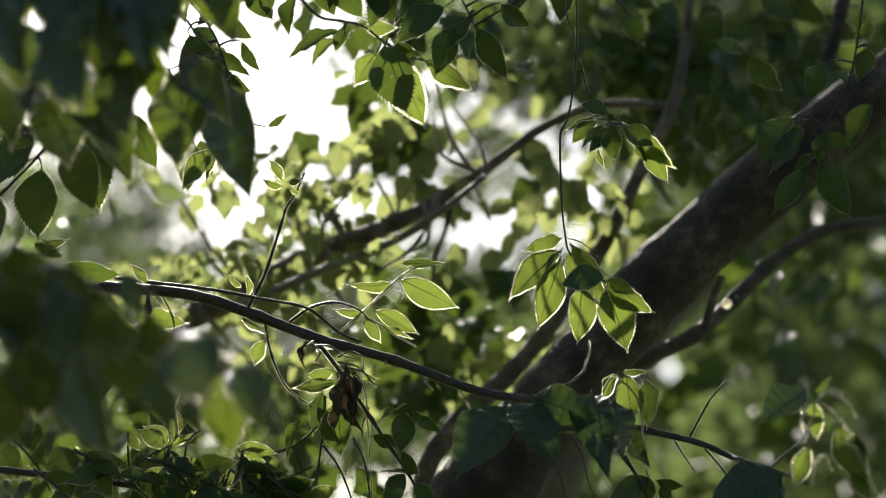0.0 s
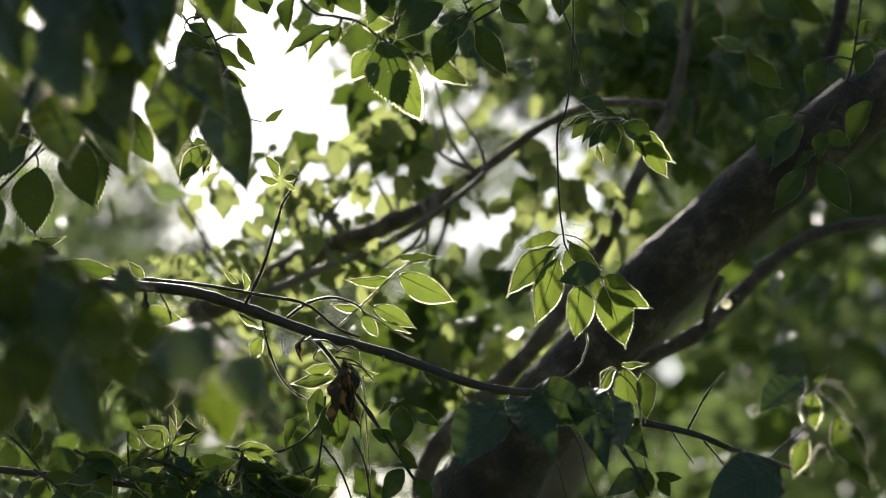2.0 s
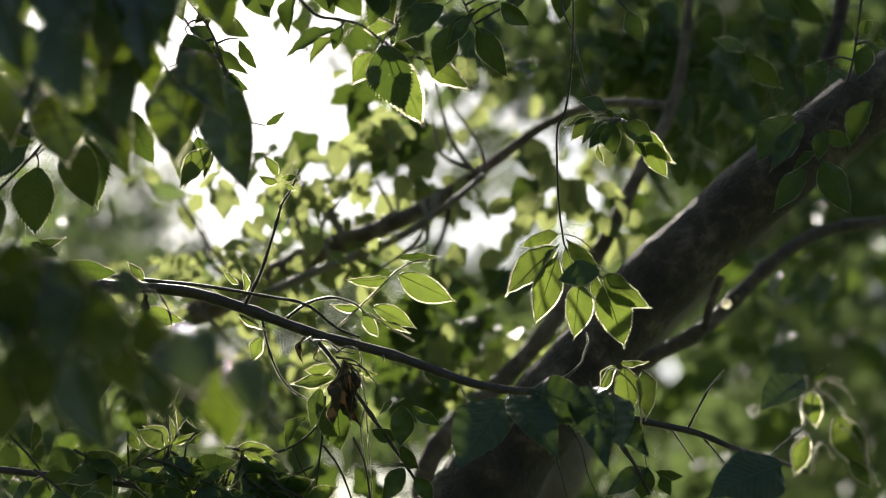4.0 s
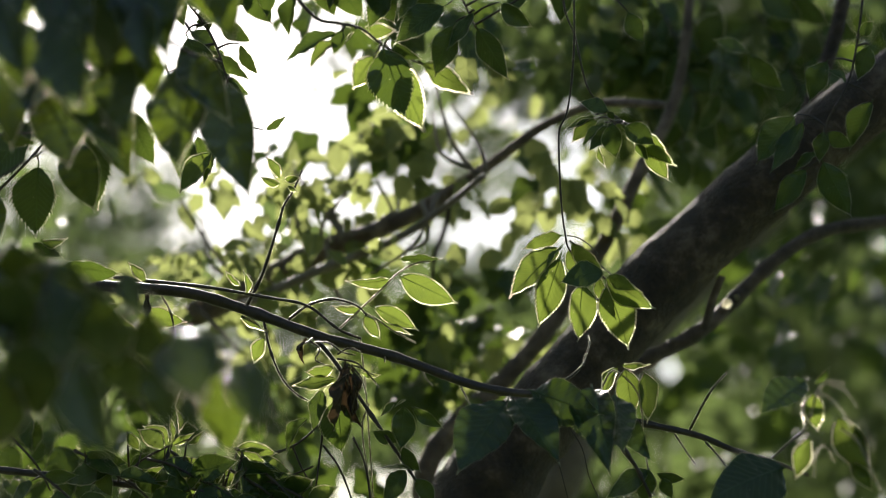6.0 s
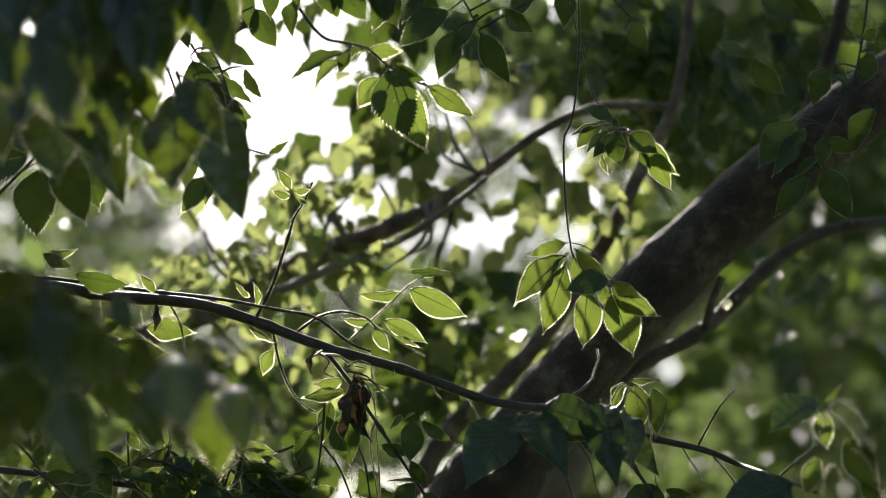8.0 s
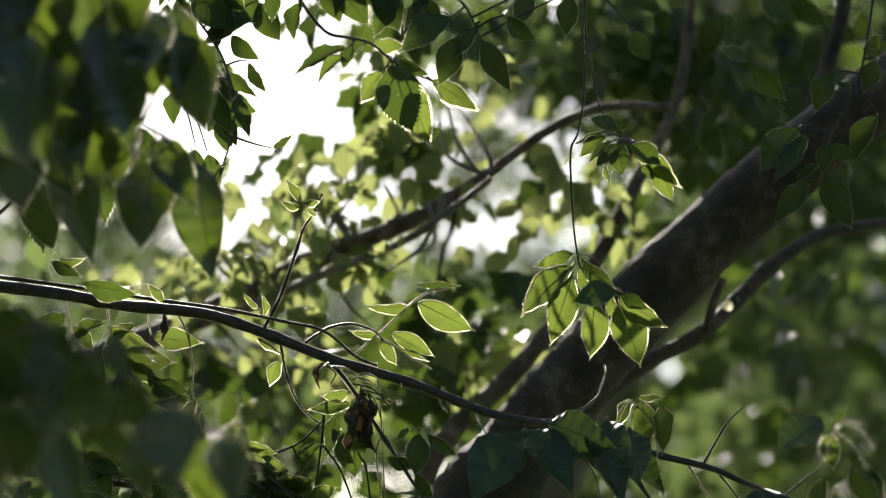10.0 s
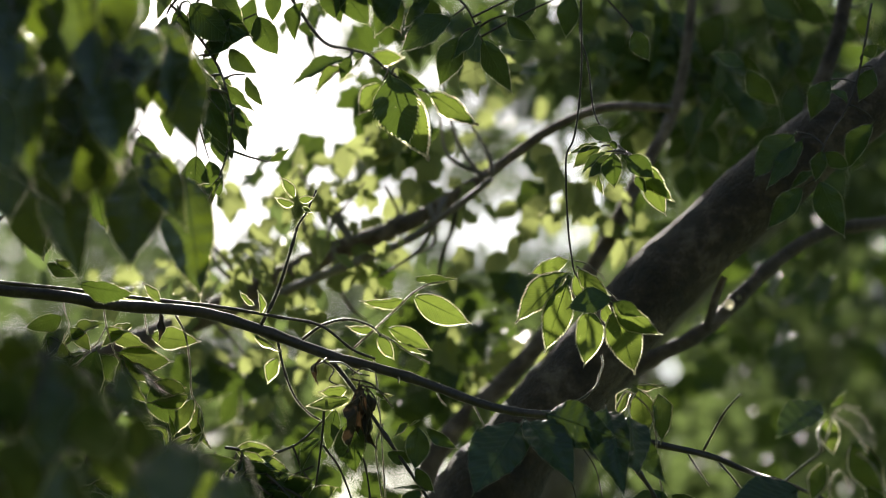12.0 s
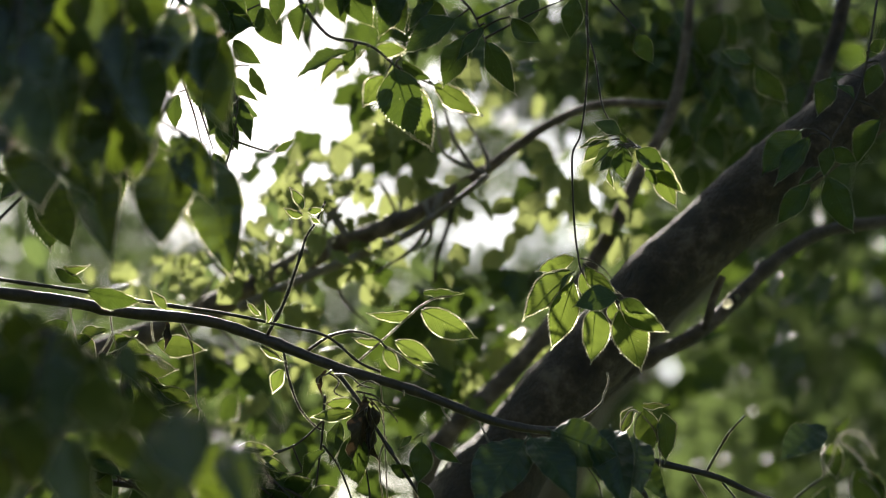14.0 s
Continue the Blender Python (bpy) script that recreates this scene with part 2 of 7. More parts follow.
    # stalk and midrib
    path = [(0, 0, 0.0, 0.010), (0, stalk, 0.002, 0.009), (0, 0.5, -curl * 0.22 - 0.002, 0.0045), (0, 0.95, -curl * 0.86 - 0.001, 0.002)]
    tube(bm, path, sides=4, steps=3, rough=0)
    return mesh_of(name, bm, material, MARGIN)


# half width, fold along the midrib, droop, wave of the rim, sideways bend, twist
SHAPES = [(0.25, 0.14, 0.12, 0.022, 0.03, 0.05), (0.23, 0.38, 0.20, 0.026, -0.04, 0.15), (0.27, -0.10, 0.08, 0.030, 0.02, -0.20), (0.22, 0.60, 0.30, 0.024, 0.05, 0.25),
          (0.25, 0.25, -0.10, 0.030, -0.05, -0.12), (0.24, 0.30, 0.34, 0.035, 0.00, 0.35), (0.26, 0.05, 0.22, 0.026, -0.03, -0.30)]
LEAVES = [leaf_mesh("leaf", LEAF, w * 0.9, f, c, v, bd, twist=tw, rim=0.014, hairs=620) for w, f, c, v, bd, tw in SHAPES]
# wider pale rims build the glow of sunlit edges into the mesh
EDGED_LEAVES = [leaf_mesh("leaf", LEAF, w * 0.9, f, c, v, bd, twist=tw, rim=0.023, hairs=480) for w, f, c, v, bd, tw in SHAPES]
PALE_RIM_LEAVES = [leaf_mesh("leaf", LEAF, w * 0.9, f, c, v, bd, 13, tw, 0.036, 460, 0.8) for w, f, c, v, bd, tw in SHAPES]
DARK_LEAVES = [leaf_mesh("leaf", LEAF_DARK, w, f, c, v, bd, twist=tw, rim=0.004, hairs=110, bite=1.35) for w, f, c, v, bd, tw in SHAPES]
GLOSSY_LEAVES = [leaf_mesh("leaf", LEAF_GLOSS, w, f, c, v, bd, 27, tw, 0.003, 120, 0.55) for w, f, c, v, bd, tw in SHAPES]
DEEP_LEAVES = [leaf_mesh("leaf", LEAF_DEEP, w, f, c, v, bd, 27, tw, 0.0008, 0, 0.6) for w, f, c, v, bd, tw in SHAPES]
DEAD_LEAVES = [leaf_mesh("dead_leaf", DEAD_LEAF, 0.10, 1.3, 0.35, 0.07, 0.08, 9, 0.7, 0.003, 60), leaf_mesh("dead_leaf", DEAD_LEAF, 0.12, 1.0, -0.3, 0.09, -0.08, 9, -0.8, 0.003, 60)]


def maple_mesh(wide, fold, curl, twist, material):
    """A five-lobed leaf one unit long: base at 0, tip on +y, face to +z."""
    half = [(0.0, 0.10), (0.26, 0.04), (0.47, 0.13), (0.45, 0.26), (0.52, 0.38), (0.62, 0.58), (0.48, 0.64), (0.36, 0.62), (0.30, 0.76), (0.15, 0.86), (0.0, 1.0)]
    line = [(x * wide, y) for x, y in half] + [(-x * wide * 0.94, y * 0.98) for x, y in half[-2:0:-1]]
    # rounded lobes
    line = [q for a, b in zip(line, line[1:] + line[:1]) for q in ((0.8 * a[0] + 0.2 * b[0], 0.8 * a[1] + 0.2 * b[1]), (0.2 * a[0] + 0.8 * b[0], 0.2 * a[1] + 0.8 * b[1]))]
    bm = bmesh.new()

    def lift(x, y):
        return bm.verts.new((x, y, fold * abs(x) - curl * y * y + twist * x * y + 0.05 * math.sin(9 * x + 5 * y)))

    mid = [lift(0, 0.28), lift(0, 0.6)]
    ring = [lift(x, y) for x, y in line]
    for k in range(len(ring)):
        a, b = ring[k], ring[(k + 1) % len(ring)]
        c = mid[1] if (a.co.y + b.co.y) / 2 > 0.56 else mid[0]
        bm.faces.new((a, b, c))
    for k in range(len(ring)):
        a, b = ring[k - 1], ring[(k + 1) % len(ring)]
        if (a.co.y + ring[k].co.y) / 2 > 0.56 >= (ring[k].co.y + b.co.y) / 2 or (a.co.y + ring[k].co.y) / 2 <= 0.56 < (ring[k].co.y + b.co.y) / 2:
            bm.faces.new((ring[k], mid[0], mid[1]))
    bmesh.ops.recalc_face_normals(bm, faces=bm.faces)
    tube(bm, [(0, -0.25, 0.05, 0.012), (0, 0.0, 0.0, 0.012), (0, 0.28, 0.0, 0.012)], sides=4, steps=2, rough=0)
    return mesh_of("leaf", bm, material)


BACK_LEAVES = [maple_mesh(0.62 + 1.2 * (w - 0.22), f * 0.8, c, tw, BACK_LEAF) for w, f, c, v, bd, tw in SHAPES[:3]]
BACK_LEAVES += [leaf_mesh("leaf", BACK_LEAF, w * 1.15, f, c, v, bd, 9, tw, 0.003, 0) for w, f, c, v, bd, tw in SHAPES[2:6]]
# the maple leaf in the darkened colour, for leaves out of the sun
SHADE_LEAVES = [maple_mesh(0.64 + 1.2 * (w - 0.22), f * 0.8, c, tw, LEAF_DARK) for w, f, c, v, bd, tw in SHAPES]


def turn_of(d, spin):
    """Leaf axes: y along d, the face towards the camera, turned by spin about d."""
    y = Vector(d).normalized()
    ref = Vector((0.05, -1, 0.12))
    z = ref - y * ref.dot(y)
    z = z.normalized() if z.length > 0.05 else Vector((0, 0, 1))
    z = Matrix.Rotation(radians(spin), 3, y) @ z
    return Matrix((y.cross(z), y, z)).transposed()


def put_leaf(meshes, k, parent, at, x, y, z, dx, dy, dz, spin=0.0, wide=1.0, name="leaf"):
    ob = new(name, meshes[k % len(meshes)])
    ob.parent = parent
    size = Vector((dx, dy, dz)).length
    m = Matrix.Translation(Vector((x, y, z)) - Vector(at)) @ turn_of((dx, dy, dz), spin).to_4x4()
    ob.matrix_basis = m @ Matrix.Diagonal((size * wide, size, size, 1))
    return ob


def put_leaves(meshes, parent, at, rows, name="leaf", label="", on=None):
    if on:
        hang_on(parent, at, on, rows)
    for k, row in enumerate(rows):
        tagged(put_leaf(meshes, k, parent, at, *row, name=name), label)


def hang_on(parent, at, path, rows):
    """Thin side twigs from a stem to the stalks of its leaves."""
    pts = [q.to_3d() for q in smooth_path(path, 6)]
    for x, y, z, dx, dy, dz, *_ in rows:
        base = Vector((x, y, z))
        near = min(pts, key=lambda q: (q - base).length)
        gap = (near - base).length
        if gap < 0.006:
            continue
        if gap > 0.13:
            near = base + (near - base).normalized() * 0.05 + Vector((0, 0, 0.06))
        lead = base - Vector((dx, dy, dz)) * 0.10
        stem("twig", [(*near, 0.0014), (*near.lerp(lead, 0.55), 0.0011), (*base, 0.0007)], TWIG, parent, at=at, sides=5, steps=5, rough=0.1)


def shoot(parent, at, x, y, z, run, heading, count, seed, meshes, size=0.058):
    """A drooping side twig with leaves set alternately along it."""
    rng = random.Random(seed)
    h = radians(heading)
    way, up = Vector((math.cos(h), rng.uniform(-0.3, 0.3), math.sin(h))).normalized(), Vector((0, 0, 1))
    side = way.cross(Vector((0, -1, 0))).normalized()
    path = []
    for k in range(5):
        t = k / 4
        p = Vector((x, y, z)) + way * run * t - up * 0.3 * run * t * t + side * 0.02 * run * rng.uniform(-1, 1)
        path.append((*p, 0.0016 - 0.0008 * t))
    stem("twig", path, TWIG, parent, at=at, sides=5, steps=4, knots=0.3)
    for j in range(count):
        t = 0.12 + 0.88 * j / max(1, count - 1)
        i = min(3, int(t * 4))
        p = Vector(path[i][:3]).lerp(Vector(path[i + 1][:3]), t * 4 - i)
        fan = (1 if j % 2 else -1) * rng.uniform(0.5, 1.0) * (0.2 if j == count - 1 else 1)
        d = (way * 0.8 + side * fan - up * rng.uniform(0.3, 0.9) + Vector((0, rng.uniform(-0.35, 0.25), 0))).normalized() * size * rng.uniform(0.7, 1.2)
        put_leaf(meshes, rng.randint(0, 9), parent, at, *p, *d, rng.uniform(-60, 60), rng.uniform(0.9, 1.1))


def thing(name, label, category, at=(0, 0, 0), group="", kind=""):
    return tagged(new(name), label, category, group, kind)


CAMERA_EYE = np.array((0.0, 0.0, 1.6))


def leaf_cloud(name, lobes, size, material, parent, seed, label="", gaps=(), spread=1.1, view_holes=()):
    """Many small bent leaves, gathered in clumps within ellipsoid lobes (x, y, z, rx, ry, rz, count)."""
    rng = np.random.default_rng(seed)
    at = []
    for cx, cy, cz, rx, ry, rz, count in lobes:
        clumps = max(3, int(count / 9))
        c = rng.normal(size=(clumps, 3))
        c *= (rng.random(clumps) ** 0.4 / np.linalg.norm(c, axis=1))[:, None]
        c = c * (rx, ry, rz) + (cx, cy, cz)
        pick = rng.integers(0, clumps, count)
        at.append(c[pick] + rng.normal(size=(count, 3)) * size * spread)
    at = np.concatenate(at)
    for x, y, z, r in gaps:
        # a gap cut along the sun's line so that light reaches that place
        off = at - (x, y, z)
        off = off - np.outer(off @ np.array(TO_SUN), np.array(TO_SUN))
        at = at[np.linalg.norm(off, axis=1) > r]
    for x, y, z, r in view_holes:
        # a hole along a camera ray, cut to fit the camera's view
        ray = np.array((x, y, z)) - CAMERA_EYE
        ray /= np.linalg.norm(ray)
        off = at - CAMERA_EYE
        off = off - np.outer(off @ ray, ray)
        at = at[np.linalg.norm(off, axis=1) > r * np.linalg.norm(at - CAMERA_EYE, axis=1)]
    n = len(at)
    d = rng.normal(size=(n, 3)) + (0, 0, -0.7)
    d /= np.linalg.norm(d, axis=1)[:, None]
    s = np.cross(d, rng.normal(size=(n, 3)) + (0, 0, 0.6))
    s /= np.linalg.norm(s, axis=1)[:, None]
    u = np.cross(s, d)
    ln = size * rng.uniform(0.6, 1.35, n)[:, None]
    w = ln * 0.30
    v = np.stack([at, at + d * ln * 0.3 + s * w * 0.9 + u * w * 0.3, at + d * ln * 0.65 + s * w * 0.8 + u * w * 0.2, at + d * ln - u * w * 0.4,
                  at + d * ln * 0.65 - s * w * 0.8 + u * w * 0.2, at + d * ln * 0.3 - s * w * 0.9 + u * w * 0.3], 1).reshape(-1, 3)
    base = np.arange(n)[:, None] * 6
    f = np.concatenate([base + (0, 1, 2, 3), base + (0, 3, 4, 5)])
    me = bpy.data.meshes.new(name)
    me.from_pydata(v.tolist(), [], f.tolist())
    me.materials.append(material)
    ob = new(name, me)
    ob.parent = parent
    return tagged(ob, label, kind="stuff")


# ---- ground ----
def build_ground():
    bm = bmesh.new()
    bmesh.ops.create_grid(bm, x_segments=60, y_segments=60, size=400)
    for v in bm.verts:
        v.co.z = 0.25 * noise.noise(v.co * 0.05) * min(1, v.co.length / 20)
    ob = new("ground", mesh_of("ground", bm, grass_material()))
    tagged(ob, "rough green meadow under the trees", "ground", kind="structure")


build_ground()

# places that the sun reaches through gaps cut in the unseen leaf clumps
GAPS = []
GAPS += [(*(-0.287, 2.133, 2.002), 0.05), (*(-0.181, 2.139, 1.973), 0.06), (*(-0.104, 2.143, 1.957), 0.06), (*(-0.024, 2.139, 1.973), 0.065), (*(0.116, 2.133, 2.004), 0.10), (*(0.175, 2.141, 1.962), 0.05), (*(0.38, 2.163, 1.862), 0.05), (*(-0.298, 2.128, 2.025), 0.07)]
GAPS += [(*(-0.196, 2.134, 1.999), 0.07), (*(-0.121, 2.137, 1.983), 0.07), (*(-0.045, 2.134, 1.999), 0.075), (*(0.036, 2.17, 1.923), 0.018), (*(-0.144, 2.145, 2.09), 0.08), (*(0.105, 2.127, 2.031), 0.085), (*(0.079, 2.139, 2.022), 0.10), (*(0.165, 2.137, 1.983), 0.065)]
GAPS += [(*(0.212, 2.136, 2.133), 0.022), (*(-0.088, 2.192, 2.253), 0.045), (*(0.309, 3.48, 2.541), 0.08), (*(0.398, 3.467, 2.603), 0.06), (*(0.205, 3.373, 2.566), 0.06), (*(0.427, 3.585, 2.532), 0.05), (*(-0.014, 2.204, 2.199), 0.022), (*(-0.081, 2.198, 2.227), 0.03)]
GAPS += [(*(0.182, 2.161, 1.916), 0.045), (*(0.311, 1.886, 1.866), 0.05), (*(0.337, 1.889, 1.853), 0.06), (*(0.328, 1.896, 1.82), 0.06), (*(0.356, 1.897, 1.816), 0.04), (*(-0.053, 2.195, 2.24), 0.07), (*(-0.028, 2.201, 2.213), 0.06), (*(-0.105, 2.208, 2.274), 0.05)]
GAPS += [(*(-0.118, 3.202, 2.407), 0.13), (*(-0.134, 3.192, 2.455), 0.14), (*(-0.069, 3.187, 2.479), 0.1), (*(-0.183, 3.221, 2.319), 0.1), (*(-0.003, 3.2, 2.415), 0.1), (*(-0.273, 3.236, 2.247), 0.1), (*(-0.396, 3.233, 2.263), 0.08), (*(0.108, 3.11, 2.359), 0.12), (*(0.07, 3.221, 2.319), 0.11), (*(-0.02, 3.224, 2.303), 0.09)]
GAPS += [(*(-0.0997, 2.7057, 2.2819), 0.13), (*(-0.1132, 2.6972, 2.3225), 0.14), (*(-0.0583, 2.693, 2.3428), 0.1), (*(-0.1546, 2.7217, 2.2076), 0.1), (*(-0.0025, 2.704, 2.2887), 0.1), (*(-0.2307, 2.7344, 2.1467), 0.1), (*(-0.3346, 2.7319, 2.1602), 0.08), (*(0.0913, 2.6279, 2.2414), 0.12), (*(0.0592, 2.7217, 2.2076), 0.11), (*(-0.0169, 2.7243, 2.194), 0.09)]
GAPS += [(*(-0.2241, 1.7569, 2.1363), 0.05), (*(-0.2495, 1.7791, 1.8874), 0.05), (*(-0.1857, 1.7832, 1.8682), 0.04), (*(-0.1383, 1.7851, 1.8594), 0.04), (*(-0.2389, 2.1554, 2.1375), 0.04), (*(0.2142, 2.5783, 2.2159), 0.035), (*(0.226, 2.5728, 2.2416), 0.03), (*(-0.2765, 2.1605, 1.8728), 0.05), (*(-0.2362, 2.1683, 1.8359), 0.05), (*(-0.1824, 2.1636, 1.858), 0.05), (*(-0.0784, 2.27, 2.2715), 0.07), (*(-0.0288, 2.2875, 2.237), 0.06), (*(-0.1252, 2.2651, 2.2944), 0.07), (*(0.0035, 2.2538, 2.2517), 0.05), (*(0.3147, 1.9076, 1.86), 0.1), (*(0.3361, 1.9116, 1.8413), 0.1), (*(0.3028, 1.9156, 1.8227), 0.08), (*(-0.1599, 1.6683, 1.8315), 0.09), (*(-0.1975, 1.5288, 1.8625), 0.06), (*(-0.2257, 1.5806, 1.8593), 0.05), (*(0.2105, 2.1348, 2.138), 0.08), (*(0.1505, 2.1297, 2.162), 0.05), (*(0.1708, 2.1457, 1.9903), 0.09), (*(0.1357, 2.1457, 1.9903), 0.08), (*(0.0901, 2.1465, 2.0346), 0.08), (*(0.1808, 2.1516, 1.9149), 0.07)]
GAPS += [(*(0.047, 3.347, 2.209), 0.06), (*(0.302, 2.389, 2.047), 0.05), (*(-0.13, 2.131, 1.917), 0.05), (*(0.265, 2.338, 2.143), 0.02), (*(0.215, 2.627, 2.227), 0.03), (*(-0.274, 2.161, 1.87), 0.022), (*(0.126, 2.176, 1.946), 0.025), (*(0.414, 2.314, 2.257), 0.03)]
GAPS += [(*(-0.24, 1.873, 2.169), 0.028), (*(-0.326, 1.868, 2.19), 0.022), (*(-0.284, 1.885, 2.11), 0.018), (*(-0.277, 1.817, 2.094), 0.015), (*(-0.267, 1.773, 1.916), 0.018), (*(-0.254, 1.778, 1.894), 0.02), (*(-0.237, 1.753, 1.865), 0.02), (*(-0.227, 1.769, 1.936), 0.02)]
GAPS += [(*(-0.303, 1.781, 1.881), 0.015), (*(-0.184, 1.752, 1.869), 0.015), (*(-0.265, 1.582, 1.852), 0.015), (*(-0.168, 1.729, 1.833), 0.05), (*(-0.162, 1.565, 1.837), 0.012), (*(-0.272, 1.806, 2.146), 0.03), (*(-0.296, 1.802, 2.165), 0.045), (*(-0.337, 1.808, 2.137), 0.03)]
GAPS += [(*(-0.214, 1.834, 2.111), 0.035)]

# ---- leaning tree: the thick slanting limb behind the hanging leaves ----
leaning_tree = thing("leaning_tree", "leaning elm with smooth dark grey bark and a thick slanting trunk", "tree")
trunk = stem("trunk", [(-1.05, 2.5, -0.1, 0.085), (-0.72, 2.47, 0.6, 0.075), (-0.36, 2.43, 1.25, 0.06)] + [(-0.041, 2.443, 1.746, 0.0504), (0.043, 2.421, 1.851, 0.0486), (0.138, 2.397, 1.969, 0.0407), (0.234, 2.374, 2.075, 0.0391), (0.336, 2.355, 2.165, 0.0376), (0.45, 2.336, 2.256, 0.036), (0.586, 2.316, 2.344, 0.0396)], BARK, leaning_tree, sides=44, steps=26, rough=0.09)
stem("limb", [(0.078, 2.745, 1.77, 0.0162), (0.004, 2.731, 1.836, 0.015), (-0.024, 2.72, 1.886, 0.0139), (0.004, 2.707, 1.948, 0.0127), (0.078, 2.692, 2.018, 0.0116), (0.136, 2.677, 2.087, 0.0105), (0.193, 2.659, 2.173, 0.0093), (0.233, 2.642, 2.252, 0.0082), (0.274, 2.625, 2.331, 0.007), (0.291, 2.607, 2.417, 0.0059), (0.297, 2.59, 2.496, 0.0047)], BRANCH_BARK, leaning_tree, "slender dark side stem", sides=14, rough=0.08, knots=0.15)
stem("limb", [(0.168, 2.439, 1.957, 0.0091), (0.213, 2.455, 1.993, 0.0088), (0.283, 2.47, 2.033, 0.0084), (0.323, 2.485, 2.071, 0.0081), (0.377, 2.498, 2.122, 0.0077), (0.431, 2.514, 2.155, 0.0073), (0.505, 2.534, 2.171, 0.0069), (0.595, 2.553, 2.19, 0.0065)], LIMB_BARK, leaning_tree, "slender dark side stem", sides=14, rough=0.1, knots=0.2)
stem("stub", [(0.28, 2.405, 2.022, 0.0052), (0.289, 2.398, 2.055, 0.0046), (0.299, 2.393, 2.079, 0.004)], BRANCH_BARK, leaning_tree)
stem("limb", [(0.385, 2.489, 2.201, 0.0102), (0.412, 2.485, 2.285, 0.0094), (0.446, 2.479, 2.377, 0.0086), (0.462, 2.476, 2.456, 0.0077)], BARK, leaning_tree, sides=12)

# ---- back tree: sunlit leaves round a dark slanting branch ----
back_tree = thing("back_tree", "sunlit field maple with a dark slanting branch", "tree")
stem("trunk", [(-2.1, 4.1, -0.1, 0.12), (-1.9, 4.0, 0.9, 0.10)] + [(-1.0495, 3.3014, 1.9186, 0.049), (-0.6667, 3.0192, 2.0267, 0.0377)], BARK, back_tree, sides=16)
stem("branch", [(-0.6109, 2.7674, 1.9912, 0.015), (-0.3312, 2.7209, 2.0842, 0.0148), (-0.2062, 2.6829, 2.1366, 0.0145), (-0.1369, 2.6499, 2.1636, 0.013), (-0.0423, 2.6161, 2.194, 0.0095), (0.0431, 2.5798, 2.2397, 0.0068), (0.1149, 2.5434, 2.2845, 0.0055), (0.1783, 2.5122, 2.303, 0.005), (0.2527, 2.4868, 2.2954, 0.0045)], BRANCH_BARK, back_tree, sides=14, knots=0.1)
stem("branch", [(-0.24, 2.6178, 2.0859, 0.0059), (-0.1597, 2.5899, 2.118, 0.0052), (-0.0549, 2.5603, 2.1552, 0.0046), (0.0042, 2.5316, 2.1881, 0.0039), (0.0482, 2.5037, 2.2177, 0.0032)], PALE_BARK, back_tree, knots=0.2)
stem("twig", [(0.0093, 2.633, 2.2185, 0.0034), (0.0042, 2.6389, 2.189, 0.0029), (-0.0084, 2.6465, 2.156, 0.0025), (-0.0127, 2.6533, 2.1239, 0.002)], TWIG, back_tree)

# bare side twigs on the slanting branches
TWIG_RNG = random.Random(77)
for k in range(16):
    u = TWIG_RNG.random()
    a, b = Vector((-0.3093, 2.7006, 2.1019)), Vector((0.049, 2.5274, 2.227))
    p = a.lerp(b, u)
    way = Vector((TWIG_RNG.uniform(-0.8, 0.8), TWIG_RNG.uniform(-0.4, 0.4), TWIG_RNG.choice((-0.8, 0.5, 0.9)))).normalized()
    run = TWIG_RNG.uniform(0.05, 0.13)
    bow = Vector((TWIG_RNG.uniform(-0.02, 0.02), 0, -0.012))
    stem("twig", [(*p, 0.0032), (*(p + way * run * 0.5 + bow), 0.0022), (*(p + way * run), 0.0012)], PALE_BARK, back_tree, sides=5, steps=4, knots=0.3)

# sunlit stretches of the slanting branch
LIT = [(*(-0.1234, 2.644, 2.1662), 0.024), (*(-0.0558, 2.5967, 2.1847), 0.024), (*(0.0042, 2.5494, 2.2059), 0.024), (*(0.0076, 2.6389, 2.189), 0.018), (*(-0.207, 2.693, 2.1383), 0.018), (*(0.0625, 2.5409, 2.2439), 0.018)]


SUNNY = [(*(0.1708, 2.1457, 1.9903), 0.04), (*(0.1357, 2.1457, 1.9903), 0.035), (*(0.0901, 2.1465, 2.0346), 0.04), (*(0.1808, 2.1516, 1.9149), 0.04), (*(0.3147, 1.9076, 1.86), 0.05), (*(0.2105, 2.1348, 2.138), 0.03), (*(0.3028, 1.9146, 1.8274), 0.04), (*(0.2142, 2.5783, 2.2159), 0.03), (*(0.226, 2.5728, 2.2416), 0.02), (*(0.3018, 2.3893, 2.0469), 0.015), (*(0.3149, 2.4673, 2.0646), 0.015), (*(-0.0784, 2.27, 2.2715), 0.025), (*(-0.0288, 2.2875, 2.237), 0.025), (*(-0.1252, 2.2651, 2.2944), 0.025), (*(0.0035, 2.2538, 2.2517), 0.035), (*(-0.013, 2.1505, 2.016), 0.035), (*(-0.0456, 2.1561, 1.9895), 0.035), (*(-0.1759, 2.1624, 1.9603), 0.02), (*(-0.1205, 2.1482, 1.9307), 0.03), (*(-0.2727, 2.1306, 1.869), 0.02), (*(-0.2307, 2.1184, 1.8305), 0.02), (*(-0.1782, 2.1138, 1.8521), 0.02), (*(-0.2389, 2.1554, 2.1375), 0.025)]


